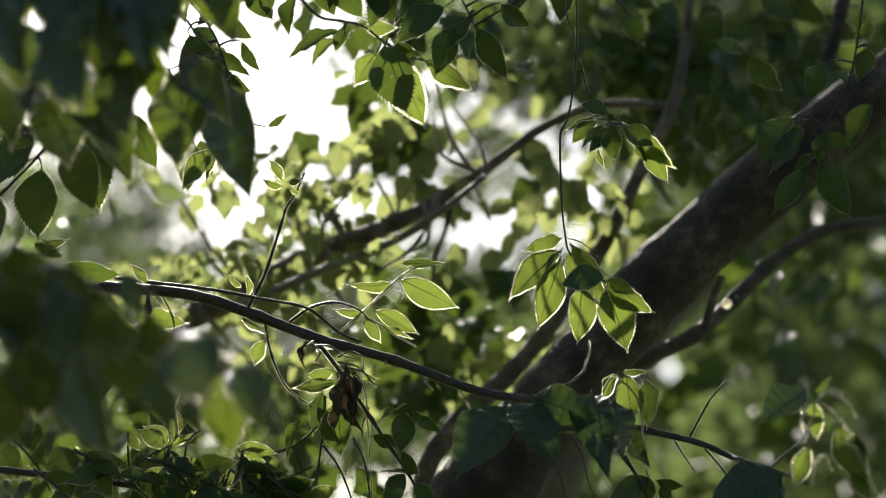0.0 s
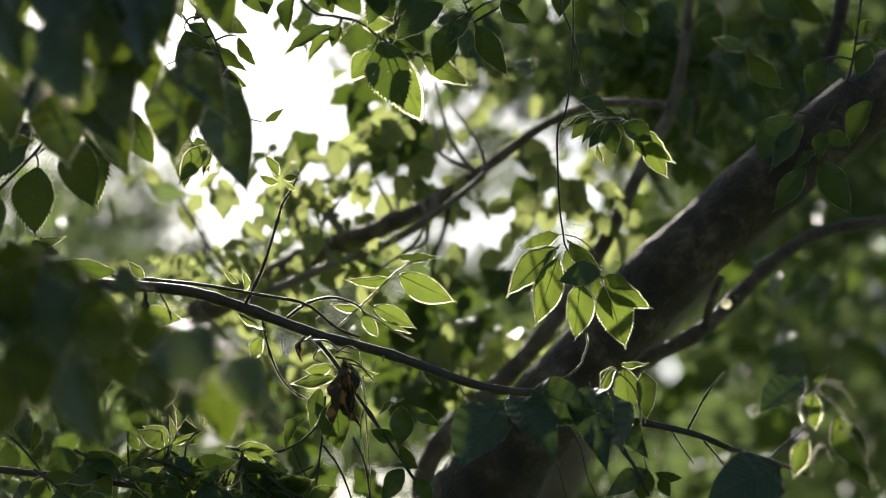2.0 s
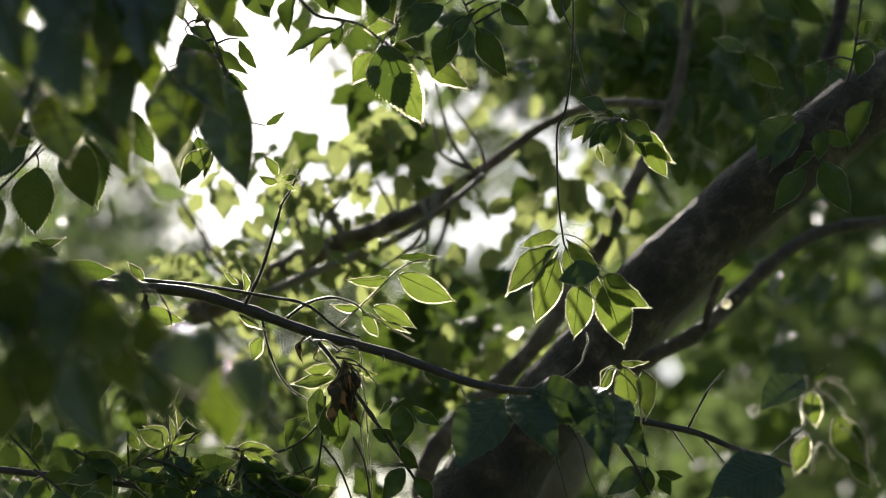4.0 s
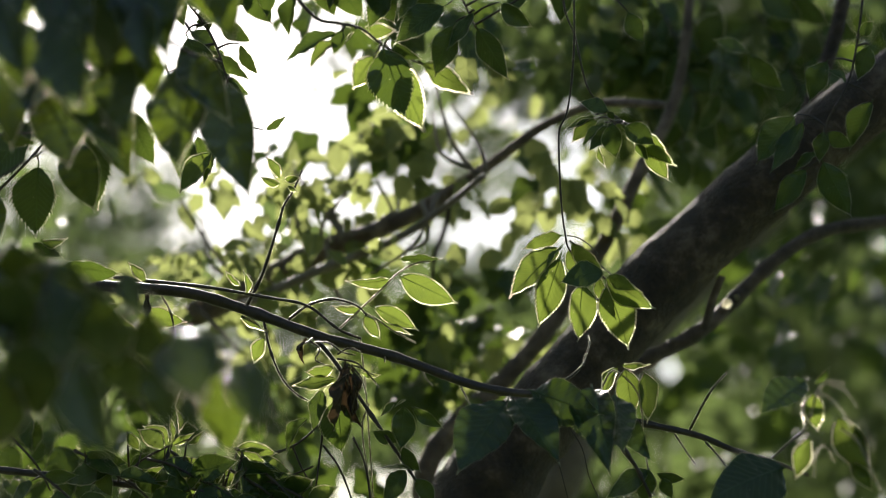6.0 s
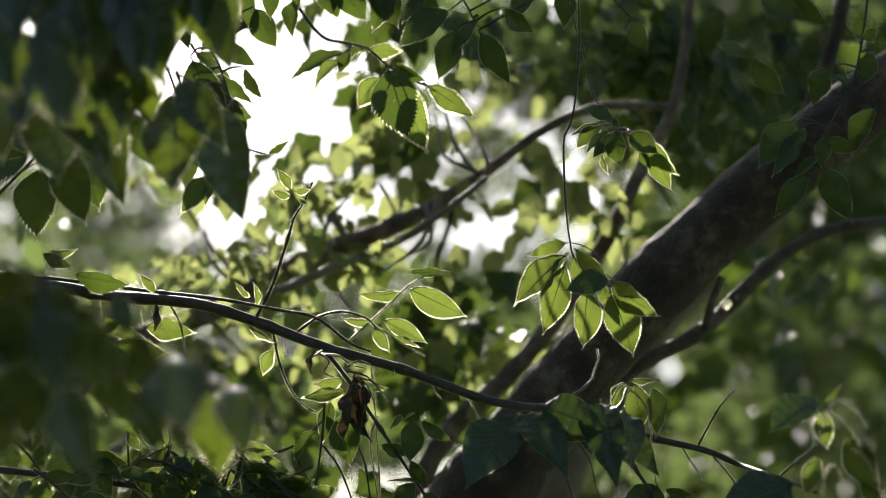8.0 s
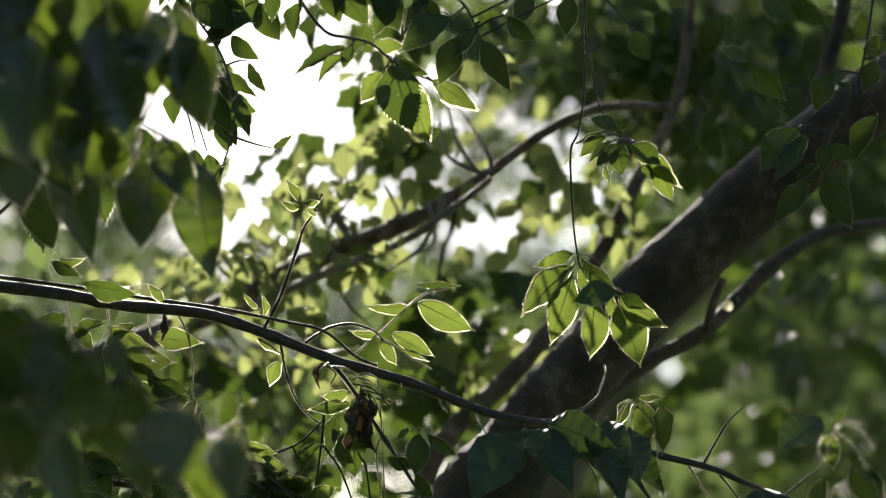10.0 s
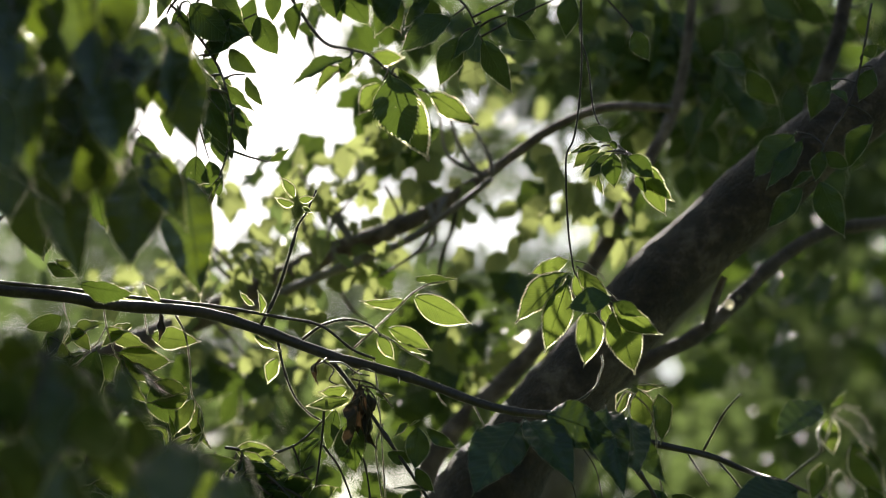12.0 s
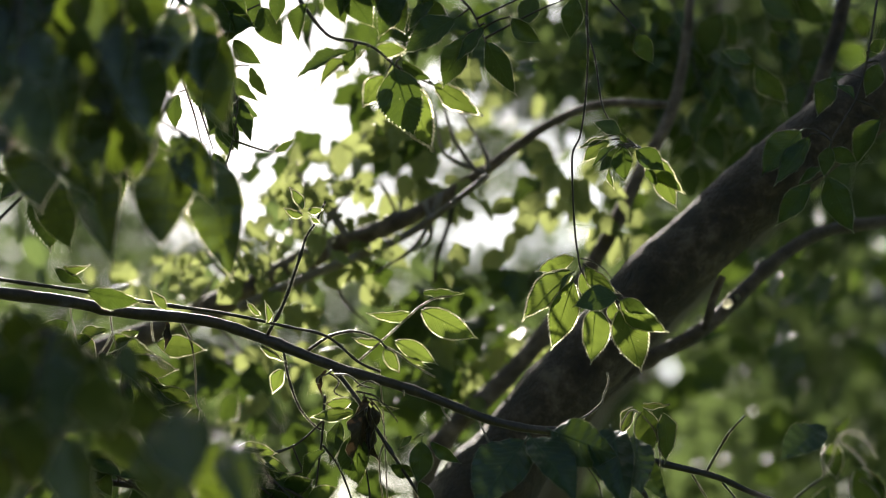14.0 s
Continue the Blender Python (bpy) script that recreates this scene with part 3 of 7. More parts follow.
CLEAR_VIEWS = [(*(-0.2559, 2.874, 2.5082), 0.0154), (*(-0.2336, 2.8848, 2.4573), 0.0174), (*(-0.1889, 2.8941, 2.4136), 0.0164), (*(-0.2856, 2.8817, 2.4718), 0.0112), (*(-0.1666, 2.8995, 2.3882), 0.0112), (*(-0.2075, 2.8802, 2.4791), 0.0099), (*(0.0491, 2.9289, 2.2499), 0.0050), (*(0.1071, 2.9327, 2.2317), 0.0050), (*(0.1993, 2.9196, 2.2936), 0.0069), (*(-0.2856, 2.9258, 2.2645), 0.0062)]


def in_view_hole(q, view_holes):
    # whether q lies in a cone from the camera that is kept clear
    eye = Vector(CAMERA_EYE)
    for x, y, z, r in view_holes:
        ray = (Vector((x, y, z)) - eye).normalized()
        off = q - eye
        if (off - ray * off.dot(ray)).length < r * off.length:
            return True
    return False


def shades(q, margin, gaps):
    # whether a leaf at q would stand between the sun and a place that it reaches
    for x, y, z, r in gaps:
        o = q - Vector((x, y, z))
        along = o.dot(TO_SUN)
        if along > 0.1 and (o - TO_SUN * along).length < r + margin:
            return True
    return False


def scatter(parent, meshes, lobes, size, seed, name="leaf", gaps=()):
    """Single leaves on short drooping shoots within ellipsoid lobes (x, y, z, rx, ry, rz, count)."""
    rng = random.Random(seed)
    for cx, cy, cz, rx, ry, rz, count in lobes:
        k = 0
        while k < count:
            u = Vector((rng.uniform(-1, 1), rng.uniform(-1, 1), rng.uniform(-1, 1)))
            if u.length > 1:
                continue
            p = Vector((cx + u.x * rx, cy + u.y * ry, cz + u.z * rz))
            run = Vector((rng.uniform(-1, 1), rng.uniform(-0.4, 0.4), rng.uniform(-0.7, 0.3))).normalized()
            for j in range(rng.randint(2, 5)):
                d = (run * 0.5 + Vector((rng.uniform(-0.7, 0.7), rng.uniform(-0.5, 0.5), rng.uniform(-1.0, 0.1)))).normalized()
                d *= size * rng.uniform(0.65, 1.3)
                q = p + run * size * 0.7 * j
                shape, spin, wide = rng.randint(0, 9), rng.uniform(-65, 65), rng.uniform(0.85, 1.2)
                k += 1
                if not shades(q + d * 0.5, size * 0.35, gaps) and not in_view_hole(q + d * 0.5, CLEAR_VIEWS):
                    put_leaf(meshes, shape, parent, (0, 0, 0), *q, *d, spin, wide, name=name)


# ---- a paler trunk farther back ----
pale_tree = thing("pale_tree", "pale grey trunk of a tree farther back in the wood", "tree")
stem("trunk", [(0.10, 4.35, -0.1, 0.075), (0.12, 4.25, 1.0, 0.06)] + [(0.178, 4.229, 1.904, 0.0479), (0.225, 4.192, 2.077, 0.0454), (0.277, 4.164, 2.209, 0.0429), (0.402, 4.134, 2.352, 0.0404), (0.569, 4.099, 2.515, 0.0379), (0.808, 4.052, 2.739, 0.0354)], PALE_BARK, pale_tree, sides=16, rough=0.1)
leaf_cloud("crown", [(0.827, 4.035, 3.298, 0.277, 0.3, 0.171, 300)], 0.07, FAR_LEAF, pale_tree, 31)

scatter(back_tree, BACK_LEAVES, [
    (-0.1, 2.706, 2.282, 0.104, 0.211, 0.055, 62), (-0.161, 2.72, 2.214, 0.09, 0.211, 0.041, 50), (0.078, 2.624, 2.262, 0.06, 0.127, 0.027, 14), (0.011, 2.84, 2.059, 0.093, 0.211, 0.043, 24),
    (-0.28, 2.736, 2.14, 0.097, 0.211, 0.035, 33), (-0.406, 2.885, 2.251, 0.11, 0.254, 0.066, 22), (-0.216, 2.827, 2.121, 0.114, 0.254, 0.043, 28), (-0.017, 2.7, 2.309, 0.083, 0.169, 0.035, 28), (0.085, 2.61, 2.327, 0.074, 0.127, 0.027, 18), (-0.058, 2.685, 2.377, 0.048, 0.169, 0.048, 18), (0.03, 2.519, 2.349, 0.052, 0.169, 0.046, 20), (-0.087, 2.519, 2.349, 0.032, 0.127, 0.046, 10), (-0.2735, 2.7163, 2.2881, 0.052, 0.1, 0.021, 9), (-0.3152, 2.7185, 2.2779, 0.042, 0.1, 0.028, 3)], 0.037, 21, gaps=SUNNY + LIT)
leaf_cloud("foliage", [(-0.101, 2.955, 2.329, 0.098, 0.169, 0.046, 7), (-0.214, 2.974, 2.241, 0.09, 0.169, 0.03, 7), (0.026, 2.862, 2.359, 0.095, 0.169, 0.03, 4), (0.261, 2.882, 2.266, 0.033, 0.127, 0.052, 2), (-0.29, 2.986, 2.181, 0.106, 0.169, 0.038, 17), (-0.453, 3.22, 2.302, 0.123, 0.169, 0.057, 12), (-0.229, 2.999, 2.122, 0.136, 0.169, 0.046, 20), (-0.063, 2.996, 2.137, 0.113, 0.169, 0.03, 11)], 0.05, FAR_LEAF, back_tree, 23, gaps=LIT, view_holes=CLEAR_VIEWS)
scatter(back_tree, BACK_LEAVES, [(0.096, 2.585, 2.241, 0.04, 0.068, 0.026, 5), (0.052, 2.696, 2.326, 0.069, 0.085, 0.025, 11), (0.243, 2.72, 2.214, 0.028, 0.085, 0.035, 3), (0.0655, 2.6614, 2.3058, 0.061, 0.1, 0.034, 20), (0.0805, 2.7228, 2.2575, 0.056, 0.1, 0.035, 5), (0.0245, 2.6572, 2.3258, 0.034, 0.1, 0.02, 8), (0.12, 2.6713, 2.2591, 0.027, 0.1, 0.027, 4)], 0.043, 24, gaps=SUNNY)
scatter(back_tree, BACK_LEAVES, [(0.171, 2.927, 2.462, 0.158, 0.254, 0.083, 59), (0.314, 3.017, 2.44, 0.117, 0.254, 0.07, 38), (0.203, 2.871, 2.316, 0.044, 0.127, 0.036, 3), (0.046, 2.749, 2.079, 0.055, 0.085, 0.048, 18), (-0.155, 2.759, 2.032, 0.063, 0.127, 0.035, 11)], 0.040, 25, gaps=SUNNY + LIT)
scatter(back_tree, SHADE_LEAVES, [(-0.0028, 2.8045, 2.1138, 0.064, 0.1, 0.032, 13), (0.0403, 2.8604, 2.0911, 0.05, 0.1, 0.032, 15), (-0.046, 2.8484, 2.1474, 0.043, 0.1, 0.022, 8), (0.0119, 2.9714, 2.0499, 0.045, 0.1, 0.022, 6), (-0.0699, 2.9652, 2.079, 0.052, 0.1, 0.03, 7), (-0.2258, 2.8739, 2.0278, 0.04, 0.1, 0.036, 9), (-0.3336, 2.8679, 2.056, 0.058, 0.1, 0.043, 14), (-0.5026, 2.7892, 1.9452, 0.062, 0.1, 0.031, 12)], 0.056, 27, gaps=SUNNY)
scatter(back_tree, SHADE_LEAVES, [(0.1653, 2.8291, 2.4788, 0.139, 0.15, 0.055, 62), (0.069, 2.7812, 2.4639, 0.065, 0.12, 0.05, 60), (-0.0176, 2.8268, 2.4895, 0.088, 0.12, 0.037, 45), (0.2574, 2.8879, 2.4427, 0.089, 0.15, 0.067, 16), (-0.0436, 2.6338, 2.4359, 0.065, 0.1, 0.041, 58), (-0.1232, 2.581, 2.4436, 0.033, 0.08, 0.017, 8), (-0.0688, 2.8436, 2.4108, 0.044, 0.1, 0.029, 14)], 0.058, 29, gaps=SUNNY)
scatter(back_tree, BACK_LEAVES, [(-0.2437, 2.6439, 2.1476, 0.054, 0.1, 0.019, 26), (-0.3095, 2.6898, 2.1724, 0.041, 0.1, 0.02, 10), (-0.15, 2.6242, 2.2406, 0.06, 0.1, 0.04, 22), (-0.0562, 2.6186, 2.2668, 0.047, 0.1, 0.033, 12), (-0.1078, 2.5947, 2.1388, 0.039, 0.1, 0.02, 10), (0.0576, 2.6228, 2.2471, 0.04, 0.1, 0.027, 8)], 0.024, 33, gaps=SUNNY + LIT)
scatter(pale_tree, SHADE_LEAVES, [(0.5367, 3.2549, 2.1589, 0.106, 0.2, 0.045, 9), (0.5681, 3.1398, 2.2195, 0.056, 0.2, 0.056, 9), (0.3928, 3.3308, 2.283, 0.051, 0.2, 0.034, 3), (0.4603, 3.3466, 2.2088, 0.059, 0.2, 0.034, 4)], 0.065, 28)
scatter(leaning_tree, DARK_LEAVES, [
    (-0.428, 2.583, 1.952, 0.129, 0.2, 0.084, 60), (0.235, 2.872, 2.515, 0.201, 0.3, 0.052, 60), (0.127, 2.778, 2.478, 0.108, 0.2, 0.036, 26), (0.427, 2.984, 2.471, 0.2, 0.35, 0.131, 110), (-0.01, 2.876, 2.501, 0.126, 0.2, 0.045, 44), (0.055, 2.786, 2.443, 0.058, 0.15, 0.05, 22), (0.07, 2.826, 2.493, 0.073, 0.15, 0.044, 34), (0.621, 3.529, 2.314, 0.116, 0.4, 0.143, 30), (0.047, 3.352, 2.184, 0.093, 0.15, 0.067, 18), (-0.263, 2.965, 2.079, 0.045, 0.1, 0.045, 6)], 0.055, 22, gaps=GAPS + LIT)

# ---- the far wood ----
wood = thing("far_wood", "distant sunlit broadleaf wood behind the clearing", "wood", kind="stuff")
# holes in the wood, fitted to the camera's view, that show the bright sky: place, width of the cone
VIEW_HOLES = [(*(-0.035, 9.928, 2.99), 0.0050), (*(-0.015, 9.981, 2.741), 0.0046), (*(-0.419, 10.002, 2.644), 0.0040), (*(0.164, 9.91, 3.075), 0.0037), (*(1.031, 9.895, 3.146), 0.0040), (*(1.044, 9.936, 2.952), 0.0034), (*(1.862, 9.82, 3.497), 0.0042), (*(1.478, 9.898, 3.129), 0.0037), (*(1.217, 9.892, 3.16), 0.0028), (*(1.304, 9.889, 3.172), 0.0034), (*(1.552, 9.91, 3.075), 0.0031), (*(1.081, 9.961, 2.833), 0.0031)]
VIEW_HOLES += [(*(1.904, 9.884, 3.197), 0.0037), (*(0.684, 9.998, 2.658), 0.0046), (*(0.585, 9.735, 3.9), 0.0043), (*(0.436, 9.82, 3.5), 0.0037), (*(1.602, 9.843, 3.391), 0.0022), (*(1.354, 9.789, 3.645), 0.0022), (*(1.007, 9.843, 3.391), 0.0025), (*(1.775, 9.946, 2.905), 0.0028), (*(0.771, 9.652, 4.288), 0.0031), (*(1.874, 9.59, 4.579), 0.0050), (*(0.188, 9.843, 3.391), 0.0031)]
VIEW_HOLES += [(*(0.6719, 9.732, 3.9119), 0.0065), (*(0.1636, 9.7603, 3.7785), 0.0050), (*(0.2628, 9.7861, 3.6573), 0.0040), (*(0.3744, 9.7732, 3.7179), 0.0040), (*(-0.9893, 9.7552, 3.8028), 0.0090), (*(-0.8529, 9.7526, 3.8149), 0.0070), (*(1.0066, 9.8866, 3.1844), 0.0060), (*(1.5149, 9.8969, 3.1359), 0.0045), (*(0.0397, 9.683, 4.1423), 0.0070), (*(-0.357, 9.7758, 3.7058), 0.0060), (*(-1.1256, 9.7578, 3.7907), 0.0050)]
FAR_LOBES = [
    (-0.829, 10.929, 3.089, 0.545, 1.2, 0.355, 600), (0.125, 10.872, 3.356, 0.6, 1.2, 0.245, 330), (-0.284, 10.855, 3.436, 0.355, 1.2, 0.245, 120), (0.398, 10.963, 2.929, 0.245, 1.2, 0.327, 450),
    (-0.256, 10.986, 2.823, 0.218, 1.2, 0.164, 50), (1.544, 10.878, 3.329, 1.036, 1.5, 0.982, 4200),
    (1.684, 11.533, 5.058, 0.982, 1.5, 0.982, 4600),
    (0.696, 12.782, 3.991, 0.902, 1.5, 0.258, 400),
    (-2.154, 11.62, 4.651, 0.595, 1, 1.488, 700),
    (-0.292, 13.686, 4.548, 1.041, 1.5, 0.417, 500),
    (-1.854, 13.751, 4.243, 1.041, 1.5, 0.312, 500),
    (-1.729, 10.963, 2.929, 1.091, 1, 0.682, 2600)]
leaf_cloud("foliage", FAR_LOBES, 0.11, FAR_LEAF, wood, 3, view_holes=VIEW_HOLES)
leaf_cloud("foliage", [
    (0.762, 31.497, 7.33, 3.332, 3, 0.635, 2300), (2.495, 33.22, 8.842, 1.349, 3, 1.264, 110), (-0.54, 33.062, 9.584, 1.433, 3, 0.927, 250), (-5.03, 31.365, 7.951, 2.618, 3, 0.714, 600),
    (-1.666, 29.729, 6.026, 3.124, 3, 0.521, 2300), (-2.707, 29.9, 5.225, 0.818, 3, 0.669, 600), (1.086, 29.869, 5.371, 0.744, 3, 0.967, 700), (3.838, 29.745, 5.953, 2.678, 3, 1.934, 1900), (-0.588, 29.946, 5.007, 0.446, 3, 0.446, 30), (-4.792, 31.184, 8.804, 2.38, 3, 0.873, 620), (0.7141, 29.0491, 9.227, 0.893, 3, 0.595, 350)], 0.26, HAZE_LEAF, wood, 8, view_holes=VIEW_HOLES)
leaf_cloud("foliage", [(0.826, 5.306, 3.092, 0.368, 0.6, 0.355, 1300), (0.472, 5.263, 3.292, 0.218, 0.5, 0.164, 300), (0.946, 5.93, 2.558, 0.387, 0.6, 0.491, 1300), (-0.005, 5.263, 3.292, 0.355, 0.5, 0.082, 350), (0.224, 4.416, 2.948, 0.228, 0.4, 0.114, 420), (0.875, 4.865, 2.762, 0.149, 0.4, 0.112, 260), (0.429, 4.829, 2.932, 0.112, 0.3, 0.099, 60), (0.098, 5.924, 2.587, 0.387, 0.6, 0.119, 90), (-0.898, 4.803, 3.053, 0.248, 0.5, 0.248, 120), (-0.823, 4.973, 2.253, 0.397, 0.5, 0.248, 700)], 0.06, FAR_LEAF, wood, 4, view_holes=VIEW_HOLES)


leaf_cloud("foliage", [(0.6273, 4.9606, 2.3109, 0.068, 0.2, 0.062, 50), (0.5879, 5.1826, 2.2284, 0.064, 0.2, 0.052, 50), (-0.1165, 4.9755, 2.2406, 0.087, 0.2, 0.05, 60), (-0.2501, 5.1826, 2.2284, 0.077, 0.2, 0.039, 25), (0.3421, 4.9936, 2.1557, 0.074, 0.2, 0.062, 60)], 0.06, FAR_LEAF, pale_tree, 10)
# clumps out of view, added only to shade the far wood
leaf_cloud("foliage", [(-2.289, 18.126, 8.469, 0.9, 0.8, 0.327, 420), (-1.471, 18.154, 8.336, 0.409, 0.8, 0.3, 200), (-5.769, 47.424, 18.692, 3.124, 2, 0.818, 300)], 0.24, FAR_LEAF, wood, 9)


def shade_shell():
    """An unseen shell of leaves behind, beside and above, added to dim the sky light, with an opening towards the sun.
    """
    rng = np.random.default_rng(5)
    lobes = []
    ahead = Vector((0, 1, 0.21)).normalized()
    while len(lobes) < 420:
        d = Vector(rng.normal(size=3)).normalized()
        # left open ahead, to the sun, and behind for sky reflections on leaves
        if d.z < -0.12 or d.dot(ahead) > math.cos(radians(19)) or d.dot(TO_SUN) > math.cos(radians(11)) or d.dot(Vector((0.1, -0.6, 0.8))) > math.cos(radians(34)):
            continue
        c = d * rng.uniform(6.5, 9.0) + Vector((0, 1.0, 1.6))
        if c.z > 0.2:
            lobes.append((*c, 0.8, 0.8, 0.8, 34))
    leaf_cloud("foliage", lobes, 0.34, FAR_LEAF, wood, 6)


shade_shell()

# ---- near elm: the branch in the clearing and its hanging twigs ----
elm = thing("elm_tree", "elm with long drooping twigs and toothed green leaves", "tree")
stem("trunk", [(-1.6, 2.1, -0.1, 0.16), (-1.5, 2.15, 1.2, 0.13), (-1.35, 2.2, 2.2, 0.10), (-1.2, 2.3, 3.2, 0.07)], BARK, elm, sides=20)

# the long branch
AT_MAIN = (-0.329, 2.16, 2.022)
main = downy_stem("branch", [(-1.35, 2.2, 1.9, 0.014)] + [(-0.646, 2.152, 2.058, 0.0062), (-0.482, 2.155, 2.041, 0.0061), (-0.384, 2.157, 2.031, 0.0058), (-0.329, 2.16, 2.022, 0.0056), (-0.248, 2.161, 2.015, 0.0053), (-0.188, 2.165, 1.998, 0.0052), (-0.122, 2.17, 1.974, 0.0049)] + [(-0.046, 2.174, 1.953, 0.0047), (0.02, 2.179, 1.929, 0.0043), (0.063, 2.181, 1.919, 0.0040), (0.118, 2.182, 1.914, 0.0037), (0.172, 2.187, 1.894, 0.0034), (0.243, 2.19, 1.878, 0.0030)] + [(0.281, 2.193, 1.863, 0.0027), (0.303, 2.096, 1.841, 0.0020), (0.32, 1.998, 1.817, 0.0014)], elm, "long bare dark branch", at=AT_MAIN, per_mm=2.6, long_mm=1.0, sides=12, knots=0.2)
main.location = AT_MAIN
# twigs above this height get down, the thin ones also the sunlit bark colour
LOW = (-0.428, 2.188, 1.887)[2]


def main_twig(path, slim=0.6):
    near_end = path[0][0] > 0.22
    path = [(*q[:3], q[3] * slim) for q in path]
    downy_stem("twig", path, main, at=AT_MAIN, sides=6, steps=5, rough=0.16, knots=0.5, per_mm=10 if near_end else 12 if path[0][2] > LOW else 0, long_mm=1.3 if near_end else 0.9, bark=LIT_TWIG if path[0][2] > LOW and path[0][3] < 0.0011 else None)


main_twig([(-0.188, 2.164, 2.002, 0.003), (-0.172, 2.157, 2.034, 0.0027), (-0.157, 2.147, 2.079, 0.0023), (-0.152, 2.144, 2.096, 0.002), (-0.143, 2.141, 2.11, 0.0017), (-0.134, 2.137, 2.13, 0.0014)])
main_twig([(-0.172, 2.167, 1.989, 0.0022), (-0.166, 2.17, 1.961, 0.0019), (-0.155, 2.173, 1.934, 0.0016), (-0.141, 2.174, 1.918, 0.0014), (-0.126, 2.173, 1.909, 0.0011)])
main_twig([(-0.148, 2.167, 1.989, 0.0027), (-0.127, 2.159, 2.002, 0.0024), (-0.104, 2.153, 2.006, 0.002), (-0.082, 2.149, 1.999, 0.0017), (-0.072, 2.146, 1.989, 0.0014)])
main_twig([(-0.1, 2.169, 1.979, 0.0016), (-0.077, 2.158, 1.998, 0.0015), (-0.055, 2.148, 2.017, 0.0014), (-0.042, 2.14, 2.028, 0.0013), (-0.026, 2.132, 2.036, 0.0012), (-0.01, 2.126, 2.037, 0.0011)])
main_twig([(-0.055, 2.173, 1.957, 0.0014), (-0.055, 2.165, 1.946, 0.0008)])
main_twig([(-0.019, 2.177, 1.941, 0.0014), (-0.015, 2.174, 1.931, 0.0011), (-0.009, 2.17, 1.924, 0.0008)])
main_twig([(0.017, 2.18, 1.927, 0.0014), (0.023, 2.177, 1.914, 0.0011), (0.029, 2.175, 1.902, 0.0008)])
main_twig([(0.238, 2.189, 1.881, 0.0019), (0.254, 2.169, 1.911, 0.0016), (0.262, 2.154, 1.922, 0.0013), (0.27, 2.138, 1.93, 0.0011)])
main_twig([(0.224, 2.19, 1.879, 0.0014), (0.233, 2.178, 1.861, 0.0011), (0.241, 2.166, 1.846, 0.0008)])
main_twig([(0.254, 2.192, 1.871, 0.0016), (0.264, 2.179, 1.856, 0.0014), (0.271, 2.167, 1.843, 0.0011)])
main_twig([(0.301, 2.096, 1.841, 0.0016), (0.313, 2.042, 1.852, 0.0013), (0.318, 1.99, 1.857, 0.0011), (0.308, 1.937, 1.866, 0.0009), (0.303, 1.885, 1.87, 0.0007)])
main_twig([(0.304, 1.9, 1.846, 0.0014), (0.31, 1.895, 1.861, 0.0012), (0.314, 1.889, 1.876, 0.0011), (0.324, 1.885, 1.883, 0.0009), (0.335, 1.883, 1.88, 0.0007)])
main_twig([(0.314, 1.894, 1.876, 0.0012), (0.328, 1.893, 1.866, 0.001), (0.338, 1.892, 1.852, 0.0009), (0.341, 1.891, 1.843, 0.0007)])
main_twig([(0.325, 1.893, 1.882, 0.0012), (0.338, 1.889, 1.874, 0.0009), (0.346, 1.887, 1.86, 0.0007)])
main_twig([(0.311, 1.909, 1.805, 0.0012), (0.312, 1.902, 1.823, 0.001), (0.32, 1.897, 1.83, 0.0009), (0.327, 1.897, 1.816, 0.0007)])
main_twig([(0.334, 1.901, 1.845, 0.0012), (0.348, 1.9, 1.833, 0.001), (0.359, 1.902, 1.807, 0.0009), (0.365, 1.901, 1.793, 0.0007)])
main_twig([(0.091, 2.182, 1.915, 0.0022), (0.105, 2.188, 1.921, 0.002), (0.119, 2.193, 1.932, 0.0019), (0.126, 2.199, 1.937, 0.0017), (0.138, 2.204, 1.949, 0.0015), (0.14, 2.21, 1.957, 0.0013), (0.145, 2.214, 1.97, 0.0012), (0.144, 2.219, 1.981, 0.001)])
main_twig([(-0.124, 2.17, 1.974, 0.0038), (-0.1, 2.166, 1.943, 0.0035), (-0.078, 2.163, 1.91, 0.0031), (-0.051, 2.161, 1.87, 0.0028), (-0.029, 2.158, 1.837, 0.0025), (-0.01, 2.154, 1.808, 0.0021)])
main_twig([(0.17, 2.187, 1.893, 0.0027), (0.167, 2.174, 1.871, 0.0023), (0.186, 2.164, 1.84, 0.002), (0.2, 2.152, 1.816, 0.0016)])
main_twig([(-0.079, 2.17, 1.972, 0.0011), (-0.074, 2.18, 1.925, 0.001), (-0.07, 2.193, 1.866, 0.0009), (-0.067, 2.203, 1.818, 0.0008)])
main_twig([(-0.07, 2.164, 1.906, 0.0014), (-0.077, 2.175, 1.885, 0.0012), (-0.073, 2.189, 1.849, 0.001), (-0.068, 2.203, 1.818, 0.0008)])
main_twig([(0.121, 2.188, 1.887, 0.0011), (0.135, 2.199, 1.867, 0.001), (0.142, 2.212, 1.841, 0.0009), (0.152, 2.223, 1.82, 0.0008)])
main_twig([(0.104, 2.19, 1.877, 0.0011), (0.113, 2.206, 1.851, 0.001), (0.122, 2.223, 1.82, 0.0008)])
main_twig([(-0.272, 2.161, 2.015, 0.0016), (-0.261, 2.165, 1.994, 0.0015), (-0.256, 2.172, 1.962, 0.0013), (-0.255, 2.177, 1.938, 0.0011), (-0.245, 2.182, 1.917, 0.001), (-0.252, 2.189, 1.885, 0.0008)])
